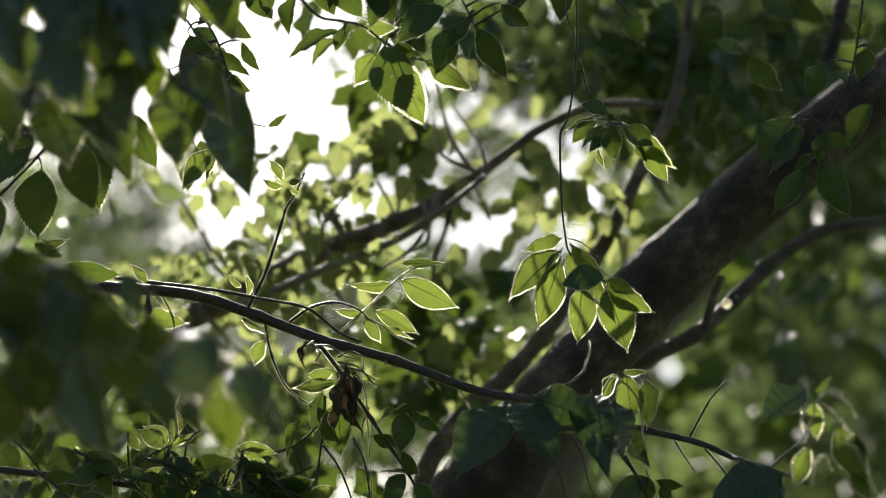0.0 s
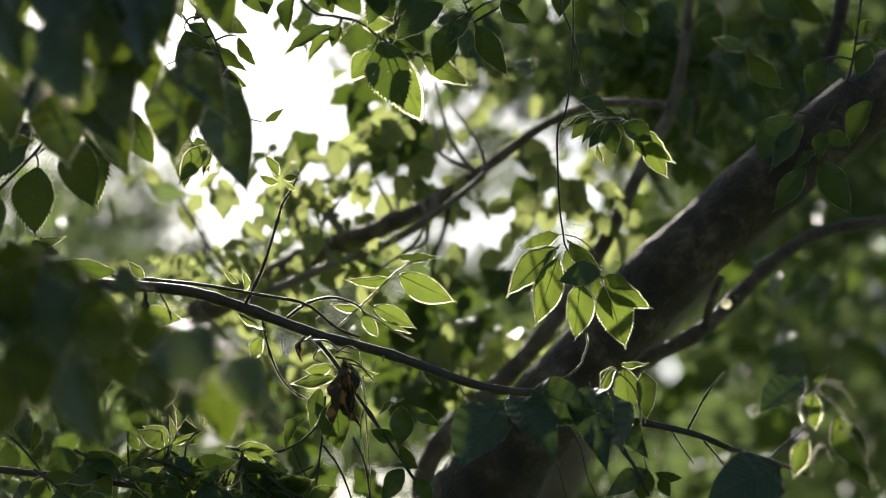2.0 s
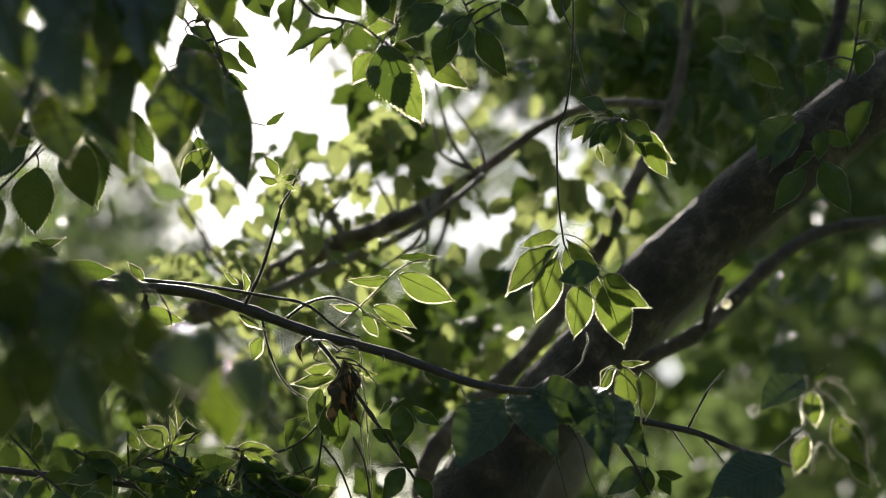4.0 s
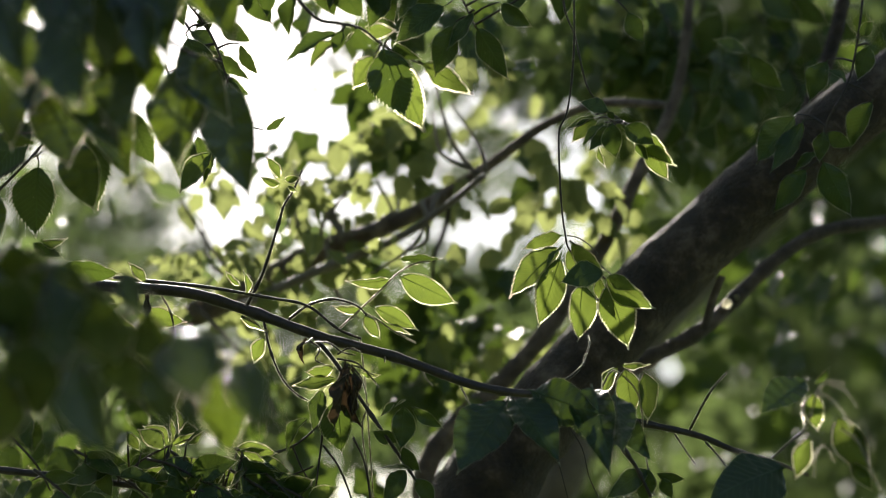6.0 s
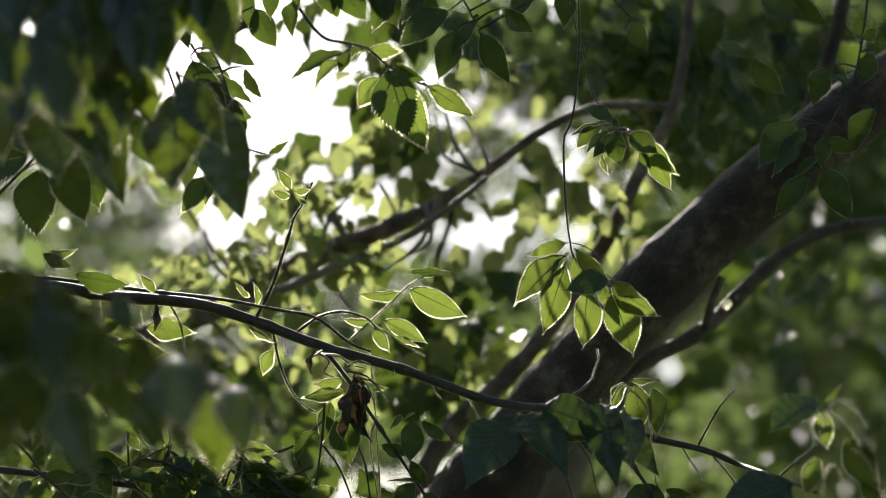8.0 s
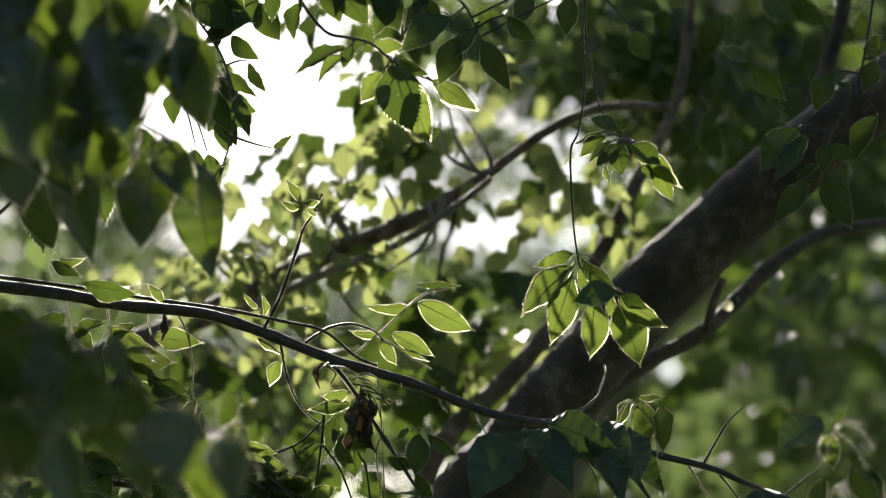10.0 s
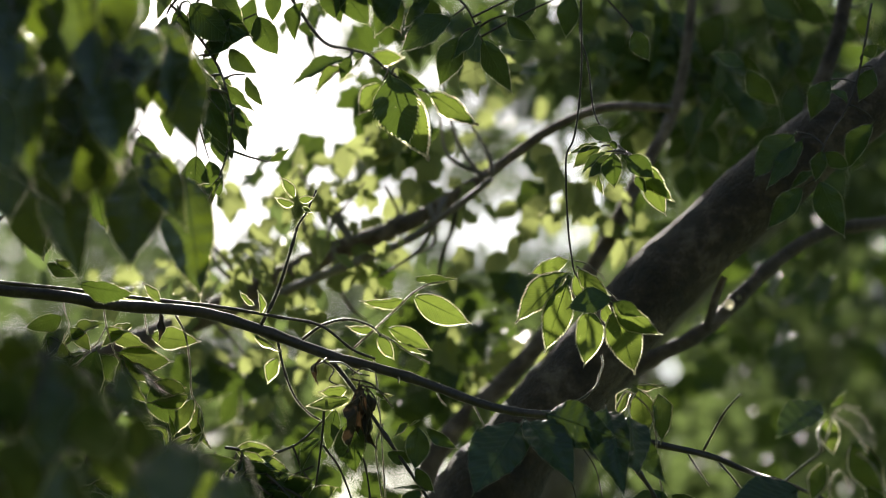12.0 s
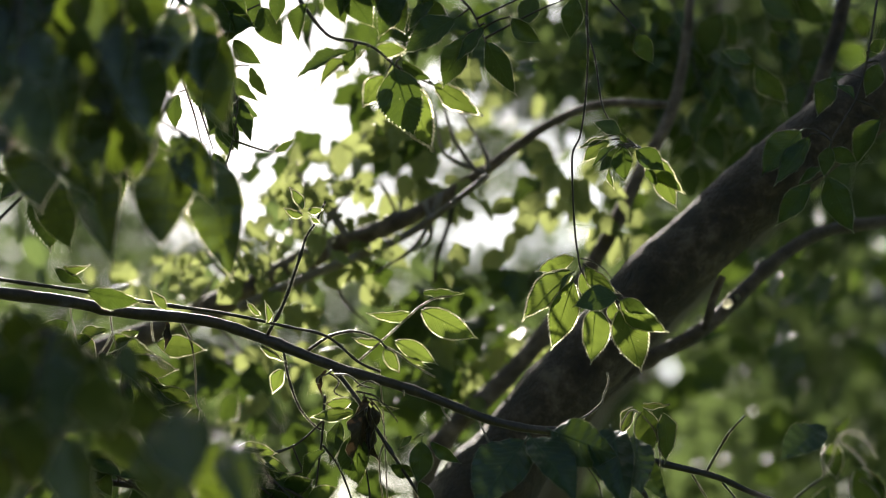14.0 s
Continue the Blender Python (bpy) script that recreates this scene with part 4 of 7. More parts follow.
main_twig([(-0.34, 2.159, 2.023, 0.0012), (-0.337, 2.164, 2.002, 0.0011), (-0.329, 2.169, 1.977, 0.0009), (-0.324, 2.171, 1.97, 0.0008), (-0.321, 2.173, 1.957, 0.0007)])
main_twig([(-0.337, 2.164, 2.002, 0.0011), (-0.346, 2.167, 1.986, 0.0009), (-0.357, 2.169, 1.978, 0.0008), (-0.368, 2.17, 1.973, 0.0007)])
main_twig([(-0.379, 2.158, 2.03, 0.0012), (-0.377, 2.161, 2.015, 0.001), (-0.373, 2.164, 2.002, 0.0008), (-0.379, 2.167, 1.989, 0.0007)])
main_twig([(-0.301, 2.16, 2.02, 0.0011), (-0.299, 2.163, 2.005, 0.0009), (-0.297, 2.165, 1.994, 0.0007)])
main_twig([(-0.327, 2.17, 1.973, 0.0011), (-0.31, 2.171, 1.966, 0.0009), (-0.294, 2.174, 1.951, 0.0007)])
# curled tendrils and bits of old leaf round the dead leaves
def tendril(path):
    downy_stem("twig", path, main, at=AT_MAIN, sides=5, steps=5, rough=0.1, knots=0.4, per_mm=7, long_mm=0.8)


tendril([(-0.123, 2.141, 1.966, 0.001), (-0.128, 2.135, 1.961, 0.0008), (-0.135, 2.129, 1.957, 0.0007), (-0.135, 2.124, 1.95, 0.0005)])
tendril([(-0.121, 2.141, 1.962, 0.001), (-0.107, 2.132, 1.96, 0.0008), (-0.095, 2.124, 1.95, 0.0007), (-0.081, 2.115, 1.945, 0.0005)])
tendril([(-0.099, 2.135, 1.945, 0.001), (-0.081, 2.129, 1.94, 0.0008), (-0.069, 2.125, 1.928, 0.0007), (-0.059, 2.121, 1.915, 0.0005)])
tendril([(-0.093, 2.136, 1.94, 0.0008), (-0.077, 2.127, 1.935, 0.0007), (-0.062, 2.119, 1.925, 0.0005)])
tendril([(-0.127, 2.141, 1.964, 0.0008), (-0.116, 2.136, 1.955, 0.0007), (-0.12, 2.132, 1.944, 0.0006), (-0.111, 2.126, 1.938, 0.0005)])
tendril([(-0.087, 2.136, 1.939, 0.001), (-0.077, 2.129, 1.927, 0.0007), (-0.072, 2.122, 1.911, 0.0005)])
tendril([(-0.099, 2.144, 1.951, 0.0008), (-0.088, 2.133, 1.955, 0.0007), (-0.077, 2.124, 1.95, 0.0005)])
main_twig([(0.1528, 2.1504, 1.9201, 0.0014), (0.1619, 2.1475, 1.9338, 0.00133), (0.1754, 2.1491, 1.9264, 0.00125), (0.1862, 2.1521, 1.9122, 0.00118), (0.1905, 2.1566, 1.8912, 0.0011)])
main_twig([(0.1905, 2.1566, 1.8912, 0.0012), (0.1915, 2.1616, 1.8675, 0.0011), (0.1953, 2.1667, 1.8438, 0.001), (0.198, 2.1706, 1.8254, 0.0009)])
main_twig([(0.1608, 2.1066, 1.886, 0.0036), (0.1661, 2.1118, 1.8613, 0.00327), (0.1808, 2.1171, 1.8367, 0.00293), (0.1934, 2.1225, 1.811, 0.0026)])
main_twig([(-0.0726, 2.1507, 1.9912, 0.0014), (-0.0607, 2.152, 1.9849, 0.00127), (-0.0455, 2.1543, 1.9743, 0.00113), (-0.0249, 2.1565, 1.9637, 0.001)])
put_leaves(LEAVES, main, AT_MAIN, rows=[
    (-0.044, 2.1477, 2.0293, 0.0592, 0.006, -0.0281, 18, 0.8), (-0.0672, 2.1491, 1.9986, 0.0444, 0.0049, -0.0233, 15, 0.76), (-0.0608, 2.1567, 1.9868, 0.0315, 0.0036, -0.017, 72, 0.8), (-0.0467, 2.1485, 2.0256, -0.0434, 0.0023, -0.0112, -60, 0.9),
    (-0.099, 2.1486, 1.9285, -0.043, 0.0021, -0.0094, 28, 0.95), (0.1738, 2.1465, 1.9385, 0.0091, 0.0103, -0.0484, 4, 1.1), (0.1915, 2.1471, 1.9359, 0.0119, 0.0105, -0.0495, -38, 1)])
put_leaves(PALE_RIM_LEAVES, main, AT_MAIN, rows=[
    (-0.0751, 2.1457, 1.9903, 0.0173, 0.005, -0.0232, -12, 0.95), (-0.0758, 2.1642, 1.9998, -0.03, 0.0004, -0.0022, -58, 0.9), (-0.2796, 2.1197, 2.0166, -0.016, -0.004, 0.0189, 15, 0.85), (-0.187, 2.1419, 2.0083, 0.0016, -0.0047, 0.0222, 40, 0.75),
    (-0.1905, 2.1305, 2.0138, -0.0139, -0.0034, 0.0163, -68, 0.9), (-0.1705, 2.1601, 1.9709, -0.013, 0.0052, -0.0245, 8, 1.05), (-0.1944, 2.1556, 1.9921, 0.0228, 0.0043, -0.0202, 68, 0.9), (-0.1514, 2.0898, 2.1091, -0.0122, -0.0046, 0.0219, 22, 0.85)])
put_leaves(PALE_RIM_LEAVES, main, AT_MAIN, rows=[
    (-0.1487, 2.0898, 2.1091, 0.0154, -0.0003, 0.0015, 40, 1), (-0.1503, 2.0907, 2.1049, -0.0208, -0.001, 0.0047, -50, 1), (-0.145, 2.091, 2.1033, 0.0096, 0.0014, -0.0062, 50, 1), (-0.3742, 2.072, 2.0485, 0.0247, 0.0009, -0.0041, 66, 1),
    (-0.1011, 2.1466, 1.938, -0.0291, 0.0005, -0.0021, -48, 0.95), (0.1686, 2.1565, 1.9396, -0.02, 0.0052, -0.0243, 38, 1), (0.1692, 2.1365, 1.9375, 0.0279, 0.0009, -0.0042, 70, 0.9)])
put_leaves(EDGED_LEAVES, main, AT_MAIN, rows=[
    (0.3155, 1.9237, 1.8806, 0.0044, 0.0072, -0.0339, 12, 1), (0.3136, 1.9317, 1.8429, -0.0163, 0.0074, -0.0348, 28, 1), (0.3348, 1.9277, 1.8617, 0.0288, 0.012, -0.0564, 30, 0.85), (0.3502, 1.9293, 1.8542, 0.0105, 0.0048, -0.0226, 50, 1),
    (0.3468, 1.9363, 1.8213, 0.0192, 0.005, -0.0236, 40, 1), (-0.0775, 2.1475, 1.9338, 0.0172, 0.0014, -0.0063, 60, 0.8), (-0.0454, 2.1633, 1.9079, -0.0151, 0.0024, -0.0117, 30, 1), (-0.0335, 2.1628, 1.91, -0.0119, 0.0011, -0.0053, 60, 1)])
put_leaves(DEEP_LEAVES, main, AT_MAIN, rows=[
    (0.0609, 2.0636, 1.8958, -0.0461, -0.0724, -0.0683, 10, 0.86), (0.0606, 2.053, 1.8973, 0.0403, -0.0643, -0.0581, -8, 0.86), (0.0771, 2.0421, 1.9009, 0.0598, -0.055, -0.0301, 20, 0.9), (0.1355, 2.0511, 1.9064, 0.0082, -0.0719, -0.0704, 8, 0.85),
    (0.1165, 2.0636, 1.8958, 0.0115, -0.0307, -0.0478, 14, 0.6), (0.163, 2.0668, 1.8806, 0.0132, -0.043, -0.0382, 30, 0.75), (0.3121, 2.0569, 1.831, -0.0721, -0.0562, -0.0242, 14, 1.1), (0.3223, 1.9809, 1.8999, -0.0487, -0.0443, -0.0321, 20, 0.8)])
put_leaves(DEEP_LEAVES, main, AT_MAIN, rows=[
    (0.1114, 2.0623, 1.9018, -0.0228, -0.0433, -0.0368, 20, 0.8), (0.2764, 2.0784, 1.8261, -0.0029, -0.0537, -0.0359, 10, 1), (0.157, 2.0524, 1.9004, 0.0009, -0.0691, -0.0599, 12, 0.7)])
put_leaves(DARK_LEAVES, main, AT_MAIN, rows=[
    (-0.3565, 2.0962, 2.0309, 0.0541, 0.0028, -0.013, 52, 0.8), (-0.3834, 2.0822, 2.0485, 0.0275, 0.0035, -0.016, 40, 0.95), (-0.0411, 2.1349, 2.0411, 0.0422, 0.0005, -0.0021, 78, 0.9), (-0.0997, 2.1322, 1.9099, 0.0059, 0.0117, -0.0553, 0, 1.15),
    (-0.0364, 2.1439, 1.9029, -0.0027, 0.0091, -0.0429, 12, 1.05), (-0.0301, 2.1542, 1.9022, 0.0296, 0.0051, -0.0236, 28, 0.62), (-0.0329, 2.1366, 1.841, -0.0276, 0.0066, -0.0312, 20, 1.05), (-0.0396, 2.1521, 1.8642, 0.0182, 0.0053, -0.0252, 25, 0.8)])
put_leaves(DARK_LEAVES, main, AT_MAIN, rows=[
    (-0.0245, 2.147, 1.84, -0.0352, -0.0013, 0.0063, 68, 1), (-0.0678, 2.1592, 1.8791, 0.0291, 0.0026, -0.0126, 42, 1), (-0.1146, 2.1603, 1.9216, -0.0108, 0.009, -0.0423, 30, 0.9), (-0.1264, 2.1463, 1.8914, -0.0278, 0.0061, -0.0288, 38, 0.8),
    (-0.026, 2.1384, 1.8327, 0.0175, 0.0055, -0.026, 10, 1), (-0.1216, 2.1723, 1.9135, 0.0135, 0.005, -0.0233, 40, 0.8), (0.1943, 2.127, 1.8378, -0.0454, 0.0049, -0.0228, 25, 0.95), (0.1933, 2.1268, 1.8388, -0.0064, 0.0071, -0.033, 10, 1.2)])
put_leaves(DARK_LEAVES, main, AT_MAIN, rows=[
    (0.1995, 2.1379, 1.8347, 0.0286, 0.0016, -0.0072, 48, 0.8), (0.3172, 1.9324, 1.8877, 0.0174, -0.0025, 0.0118, 55, 0.8), (0.2049, 2.1286, 1.8305, 0.0095, 0.0044, -0.0206, 20, 1)])
put_leaves(LEAVES, main, AT_MAIN, [
    (-0.256, 2.157, 1.937, -0.035, -0.002, 0.008, -45, 1), (-0.253, 2.158, 1.935, -0.041, 0.003, -0.013, -55, 1), (-0.251, 2.168, 1.933, -0.023, 0.008, -0.036, 25, 1), (-0.247, 2.17, 1.926, 0, 0.009, -0.042, 60, 1),
    (-0.245, 2.181, 1.919, -0.007, 0.008, -0.037, 40, 1), (-0.34, 2.163, 2.005, -0.044, 0.002, -0.011, 40, 1), (-0.34, 2.164, 2.002, 0.044, 0.006, -0.029, 60, 1), (-0.379, 2.167, 1.989, -0.027, 0.003, -0.016, 30, 1)])
put_leaves(LEAVES, main, AT_MAIN, [
    (-0.329, 2.169, 1.978, 0.055, 0.002, -0.012, 40, 1), (-0.329, 2.169, 1.977, 0.044, 0.008, -0.036, 65, 1), (-0.357, 2.169, 1.978, -0.038, 0.004, -0.019, 30, 1), (-0.324, 2.17, 1.973, 0.019, 0.01, -0.048, 40, 1),
    (-0.373, 2.164, 2.002, 0.022, 0.005, -0.024, 25, 1), (-0.395, 2.165, 1.994, 0.022, 0.006, -0.027, 30, 1), (-0.297, 2.165, 1.994, 0.049, 0.002, -0.011, 40, 1), (-0.31, 2.163, 2.005, -0.035, 0.005, -0.021, 35, 1)])
put_leaves(DARK_LEAVES, main, AT_MAIN, [
    (-0.362, 2.169, 1.975, -0.033, 0.006, -0.027, 30, 1), (-0.346, 2.168, 1.983, -0.016, 0.012, -0.059, 15, 1), (-0.321, 2.173, 1.959, -0.014, 0.011, -0.051, 20, 1), (-0.302, 2.173, 1.957, 0.038, 0.004, -0.019, 50, 1),
    (-0.373, 2.17, 1.973, -0.033, 0.009, -0.043, 30, 1), (-0.377, 2.161, 2.013, -0.039, 0.004, -0.019, -45, 1), (-0.376, 2.164, 2.002, -0.035, 0.007, -0.035, 25, 1), (-0.294, 2.174, 1.951, 0.025, 0.01, -0.045, 15, 1)])
put_leaves(DEAD_LEAVES, main, AT_MAIN, [
    (-0.091, 2.115, 1.941, 0.011, 0.014, -0.067, 20, 1.2), (-0.088, 2.116, 1.938, -0.01, 0.011, -0.05, -60, 1), (-0.084, 2.106, 1.935, 0.011, 0.011, -0.052, -40, 1), (-0.091, 2.097, 1.933, 0.006, 0.013, -0.059, 110, 1),
    (-0.128, 2.131, 1.966, -0.008, 0.006, -0.026, 30, 1), (-0.281, 2.131, 2.01, 0.001, 0.006, -0.029, 20, 1.2)], "dead_leaf", "curled brown dead leaf")

AT_THIN = (-0.1, 2.159, 1.977)
thin = downy_stem("branch", [(-1.32, 2.2, 2.0, 0.0043)] + [(-0.64, 2.129, 2.067, 0.0019), (-0.456, 2.136, 2.042, 0.0019), (-0.37, 2.139, 2.033, 0.0017), (-0.289, 2.143, 2.023, 0.0017), (-0.23, 2.145, 2.017, 0.0016), (-0.17, 2.149, 2.007, 0.0014), (-0.13, 2.152, 1.999, 0.0014), (-0.1, 2.158, 1.977, 0.0013), (-0.078, 2.161, 1.968, 0.0012)], elm, "thin bare dark branch", at=AT_THIN, sides=8, knots=0.3)
thin.location = AT_THIN

# the thin twig that hangs in the light, with its tuft of leaves
AT_HANG = (0.122, 2.113, 2.239)
hang = downy_stem("hanging_twig", [(0.129, 2.095, 2.325, 0.001), (0.13, 2.109, 2.261, 0.001), (0.127, 2.119, 2.213, 0.001), (0.122, 2.125, 2.183, 0.001), (0.115, 2.129, 2.167, 0.001), (0.115, 2.136, 2.133, 0.001), (0.117, 2.144, 2.095, 0.0009), (0.12, 2.149, 2.072, 0.0009), (0.124, 2.152, 2.055, 0.0009), (0.14, 2.155, 2.042, 0.0009), (0.159, 2.158, 2.027, 0.0009)], elm, "thin dark hanging twig", at=AT_HANG, sides=6, knots=0.3)
hang.location = AT_HANG
for path in ([(0.1216, 2.1398, 2.0665, 0.0007), (0.1336, 2.1404, 2.0633, 0.0006), (0.1444, 2.142, 2.0559, 0.0005), (0.152, 2.1439, 2.0468, 0.0004)], [(0.1232, 2.1311, 2.0591, 0.0009), (0.1384, 2.1331, 2.0495, 0.00077), (0.1535, 2.1362, 2.0353, 0.00063), (0.1686, 2.1388, 2.0231, 0.0005)]):
    downy_stem("twig", path, hang, at=AT_HANG, sides=5, per_mm=6, long_mm=0.7)
put_leaves(LEAVES, hang, AT_HANG, rows=[
    (0.1173, 2.1417, 2.0575, -0.0543, 0.0098, -0.0463, 22, 0.86), (0.1157, 2.1336, 2.0474, -0.0249, 0.0146, -0.0687, 6, 0.86), (0.1195, 2.1395, 2.0675, -0.0397, 0.0034, -0.0159, -68, 0.9), (0.1227, 2.1616, 2.06, 0.0187, 0.0075, -0.0354, 22, 0.9),
    (0.1362, 2.1388, 2.0231, -0.007, 0.0122, -0.0576, -6, 0.98), (0.1516, 2.1575, 2.0313, 0.006, 0.0068, -0.032, 32, 0.8), (0.1573, 2.139, 2.0221, 0.0248, 0.0137, -0.0645, 2, 1), (0.1542, 2.1183, 2.0234, 0.0466, 0.0075, -0.0356, 58, 0.95)])
put_leaves(LEAVES, hang, AT_HANG, rows=[
    (0.1215, 2.102, 2.0517, 0.0304, 0.006, -0.0282, 54, 0.95)])
put_leaves(DARK_LEAVES, hang, AT_HANG, rows=[
    (0.1545, 2.0786, 2.0176, -0.0441, 0.0015, -0.0072, 14, 1.15), (0.1146, 2.0931, 2.0455, -0.0202, 0.0042, -0.0198, 62, 0.8), (0.1553, 2.0888, 2.0175, 0.0274, 0.0033, -0.0155, 40, 0.9)])

AT_HANGB = (0.154, 2.171, 2.207)
HANGB_PATH = [(0.12, 2.145, 2.33, 0.001), (0.122, 2.147, 2.296, 0.001), (0.132, 2.148, 2.267, 0.0009), (0.142, 2.153, 2.222, 0.0009), (0.154, 2.152, 2.201, 0.0008), (0.166, 2.151, 2.184, 0.0008), (0.181, 2.146, 2.179, 0.0008)]
hangb = downy_stem("hanging_twig", HANGB_PATH, elm, "thin dark hanging twig", at=AT_HANGB, sides=6, knots=0.3)
hangb.location = AT_HANGB
put_leaves(LEAVES, hangb, AT_HANGB, on=HANGB_PATH, rows=[
    (0.1516, 2.126, 2.1796, -0.0272, 0.0045, -0.0214, 26, 1.15), (0.1509, 2.1219, 2.1504, 0.0033, 0.0043, -0.0202, 66, 1), (0.177, 2.1174, 2.1716, 0.0467, 0.0091, -0.0424, 58, 0.85), (0.1996, 2.1298, 2.1614, 0.0197, 0.0089, -0.0416, 18, 1),
    (0.149, 2.1349, 2.1854, -0.0274, 0.0035, -0.016, 44, 1)])
put_leaves(DARK_LEAVES, hangb, AT_HANGB, on=HANGB_PATH, rows=[
    (0.1603, 2.0958, 2.1769, -0.0279, -0.0024, 0.0116, 20, 1.2), (0.1553, 2.0882, 2.1649, -0.0252, 0.0041, -0.0194, 44, 0.8), (0.1596, 2.0886, 2.1628, -0.0204, 0.0052, -0.0241, 22, 1), (0.161, 2.0783, 2.1633, 0.0042, 0.0073, -0.0344, 10, 1.2),
    (0.1714, 2.0886, 2.1628, 0.031, 0.004, -0.0189, 26, 1.1), (0.1862, 2.101, 2.1527, 0.0075, 0.0047, -0.0221, 40, 0.8), (0.1582, 2.0956, 2.178, 0.0064, 0.0018, -0.0084, 30, 1.2)])

AT_UPPER = (-0.054, 2.208, 2.277)
UPPER_PATH = [(-0.2063, 2.2271, 2.4254, 0.0022), (-0.1655, 2.2404, 2.3627, 0.00201), (-0.1328, 2.2489, 2.3228, 0.00183), (-0.1072, 2.2503, 2.316, 0.00164), (-0.0839, 2.2515, 2.3103, 0.00146), (-0.0594, 2.2554, 2.2921, 0.00127), (-0.0315, 2.2583, 2.2784, 0.00109), (-0.014, 2.2595, 2.2727, 0.0009)]
upper = downy_stem("twig", UPPER_PATH, elm, "drooping leafy twig", at=AT_UPPER, sides=6, knots=0.3)
upper.location = AT_UPPER
put_leaves(EDGED_LEAVES, upper, AT_UPPER, on=UPPER_PATH, rows=[
    (-0.0566, 2.2852, 2.2963, 0.0377, 0.0172, -0.0808, 8, 0.88), (-0.0702, 2.2667, 2.287, -0.0258, 0.0068, -0.0321, 12, 1.35), (-0.0226, 2.2489, 2.2744, 0.0516, 0.0074, -0.0347, 55, 0.9), (-0.1077, 2.2638, 2.3007, -0.0357, 0.0045, -0.0212, 32, 1),
    (-0.0905, 2.2422, 2.3061, -0.0093, 0.0031, -0.0147, 60, 1.2), (-0.0857, 2.2994, 2.3254, 0.0357, 0.001, -0.0047, 40, 1)])
put_leaves(DARK_LEAVES, upper, AT_UPPER, on=UPPER_PATH, rows=[
    (-0.0621, 2.2259, 2.2866, 0.0253, 0.0155, -0.0732, 4, 1.12), (-0.1056, 2.2427, 2.3039, -0.0603, 0.0043, -0.0205, 38, 0.85), (-0.1037, 2.2515, 2.3103, -0.0093, 0.0056, -0.0262, 20, 1.1), (-0.0543, 2.2345, 2.2941, 0.0289, 0.0051, -0.0238, 50, 0.9)])
AT_TOP = (0.038, 2.248, 2.329)
TOP_PATH = [(-0.0821, 2.1785, 2.4134, 0.0018), (-0.0251, 2.1892, 2.3632, 0.0016), (0.0091, 2.1951, 2.3353, 0.0014), (0.0194, 2.1975, 2.3242, 0.0012), (0.0297, 2.2017, 2.3041, 0.001), (0.0365, 2.2046, 2.2907, 0.0008)]
top = stem("twig", TOP_PATH, TWIG, elm, "drooping leafy twig", at=AT_TOP, sides=6)
top.location = AT_TOP
put_leaves(DARK_LEAVES, top, AT_TOP, on=TOP_PATH, rows=[
    (0.0046, 2.1984, 2.3197, -0.0559, 0.0076, -0.0357, 18, 1), (0.0125, 2.2022, 2.3019, -0.0239, 0.0109, -0.0513, 12, 1.05), (0.0325, 2.1644, 2.2875, 0.0314, 0.0116, -0.0548, 38, 0.8), (0.0565, 2.1788, 2.3157, 0.0317, 0.0054, -0.0255, 30, 1),
    (0.0318, 2.1903, 2.3099, -0.025, 0.0085, -0.04, 40, 0.9), (-0.0483, 2.213, 2.3474, -0.0345, 0.0083, -0.0394, 20, 1.1), (-0.1305, 2.2404, 2.3627, 0.0175, 0.0085, -0.0399, 20, 1.1), (-0.1658, 2.0985, 2.3087, -0.0055, 0.0068, -0.032, 20, 1)])
put_leaves(DARK_LEAVES, top, AT_TOP, on=TOP_PATH, rows=[
    (0.1843, 2.1807, 2.3068, 0.0169, 0.0068, -0.032, 20, 1), (0.1221, 2.1736, 2.34, -0.0085, 0.0094, -0.0442, 25, 1.1), (0.0833, 2.1927, 2.3465, -0.0172, 0.0083, -0.0391, 25, 1.1), (-0.1477, 2.1963, 2.3298, -0.0143, 0.0083, -0.0391, 30, 1),
    (-0.0774, 2.2213, 2.3562, 0.0289, 0.0101, -0.0474, 20, 1.1), (-0.037, 2.2225, 2.3506, 0.0289, 0.0084, -0.0396, 30, 1.1), (-0.1126, 2.2316, 2.3561, 0.0291, 0.0082, -0.0386, 24, 1.1), (-0.0196, 2.2142, 2.3417, -0.0287, 0.0062, -0.0292, 35, 1)])
put_leaves(DARK_LEAVES, top, AT_TOP, on=TOP_PATH, rows=[
    (-0.1068, 2.2255, 2.3844, 0.0279, 0.0102, -0.0476, 18, 1.1), (-0.0693, 2.2151, 2.3856, -0.0139, 0.0105, -0.0497, 24, 1.1), (-0.1328, 2.2341, 2.3924, -0.007, 0.0102, -0.0479, 20, 1.1), (-0.094, 2.2294, 2.3663, -0.0302, 0.0075, -0.0352, 30, 1),
    (-0.0485, 2.2141, 2.3901, 0.0173, 0.0108, -0.0508, 20, 1.1)])

# twigs in the shade before the trunk
AT_RIGHT = (0.396, 2.305, 2.297)
RIGHT_PATH = [(0.4265, 2.1939, 2.3409, 0.0014), (0.4197, 2.2058, 2.2851, 0.00128), (0.4094, 2.2152, 2.2405, 0.00115), (0.3866, 2.2241, 2.1987, 0.00102), (0.3826, 2.2312, 2.1652, 0.0009)]
right = stem("hanging_twig", RIGHT_PATH, TWIG, elm, "thin dark hanging twig", at=AT_RIGHT, sides=6)
right.location = AT_RIGHT
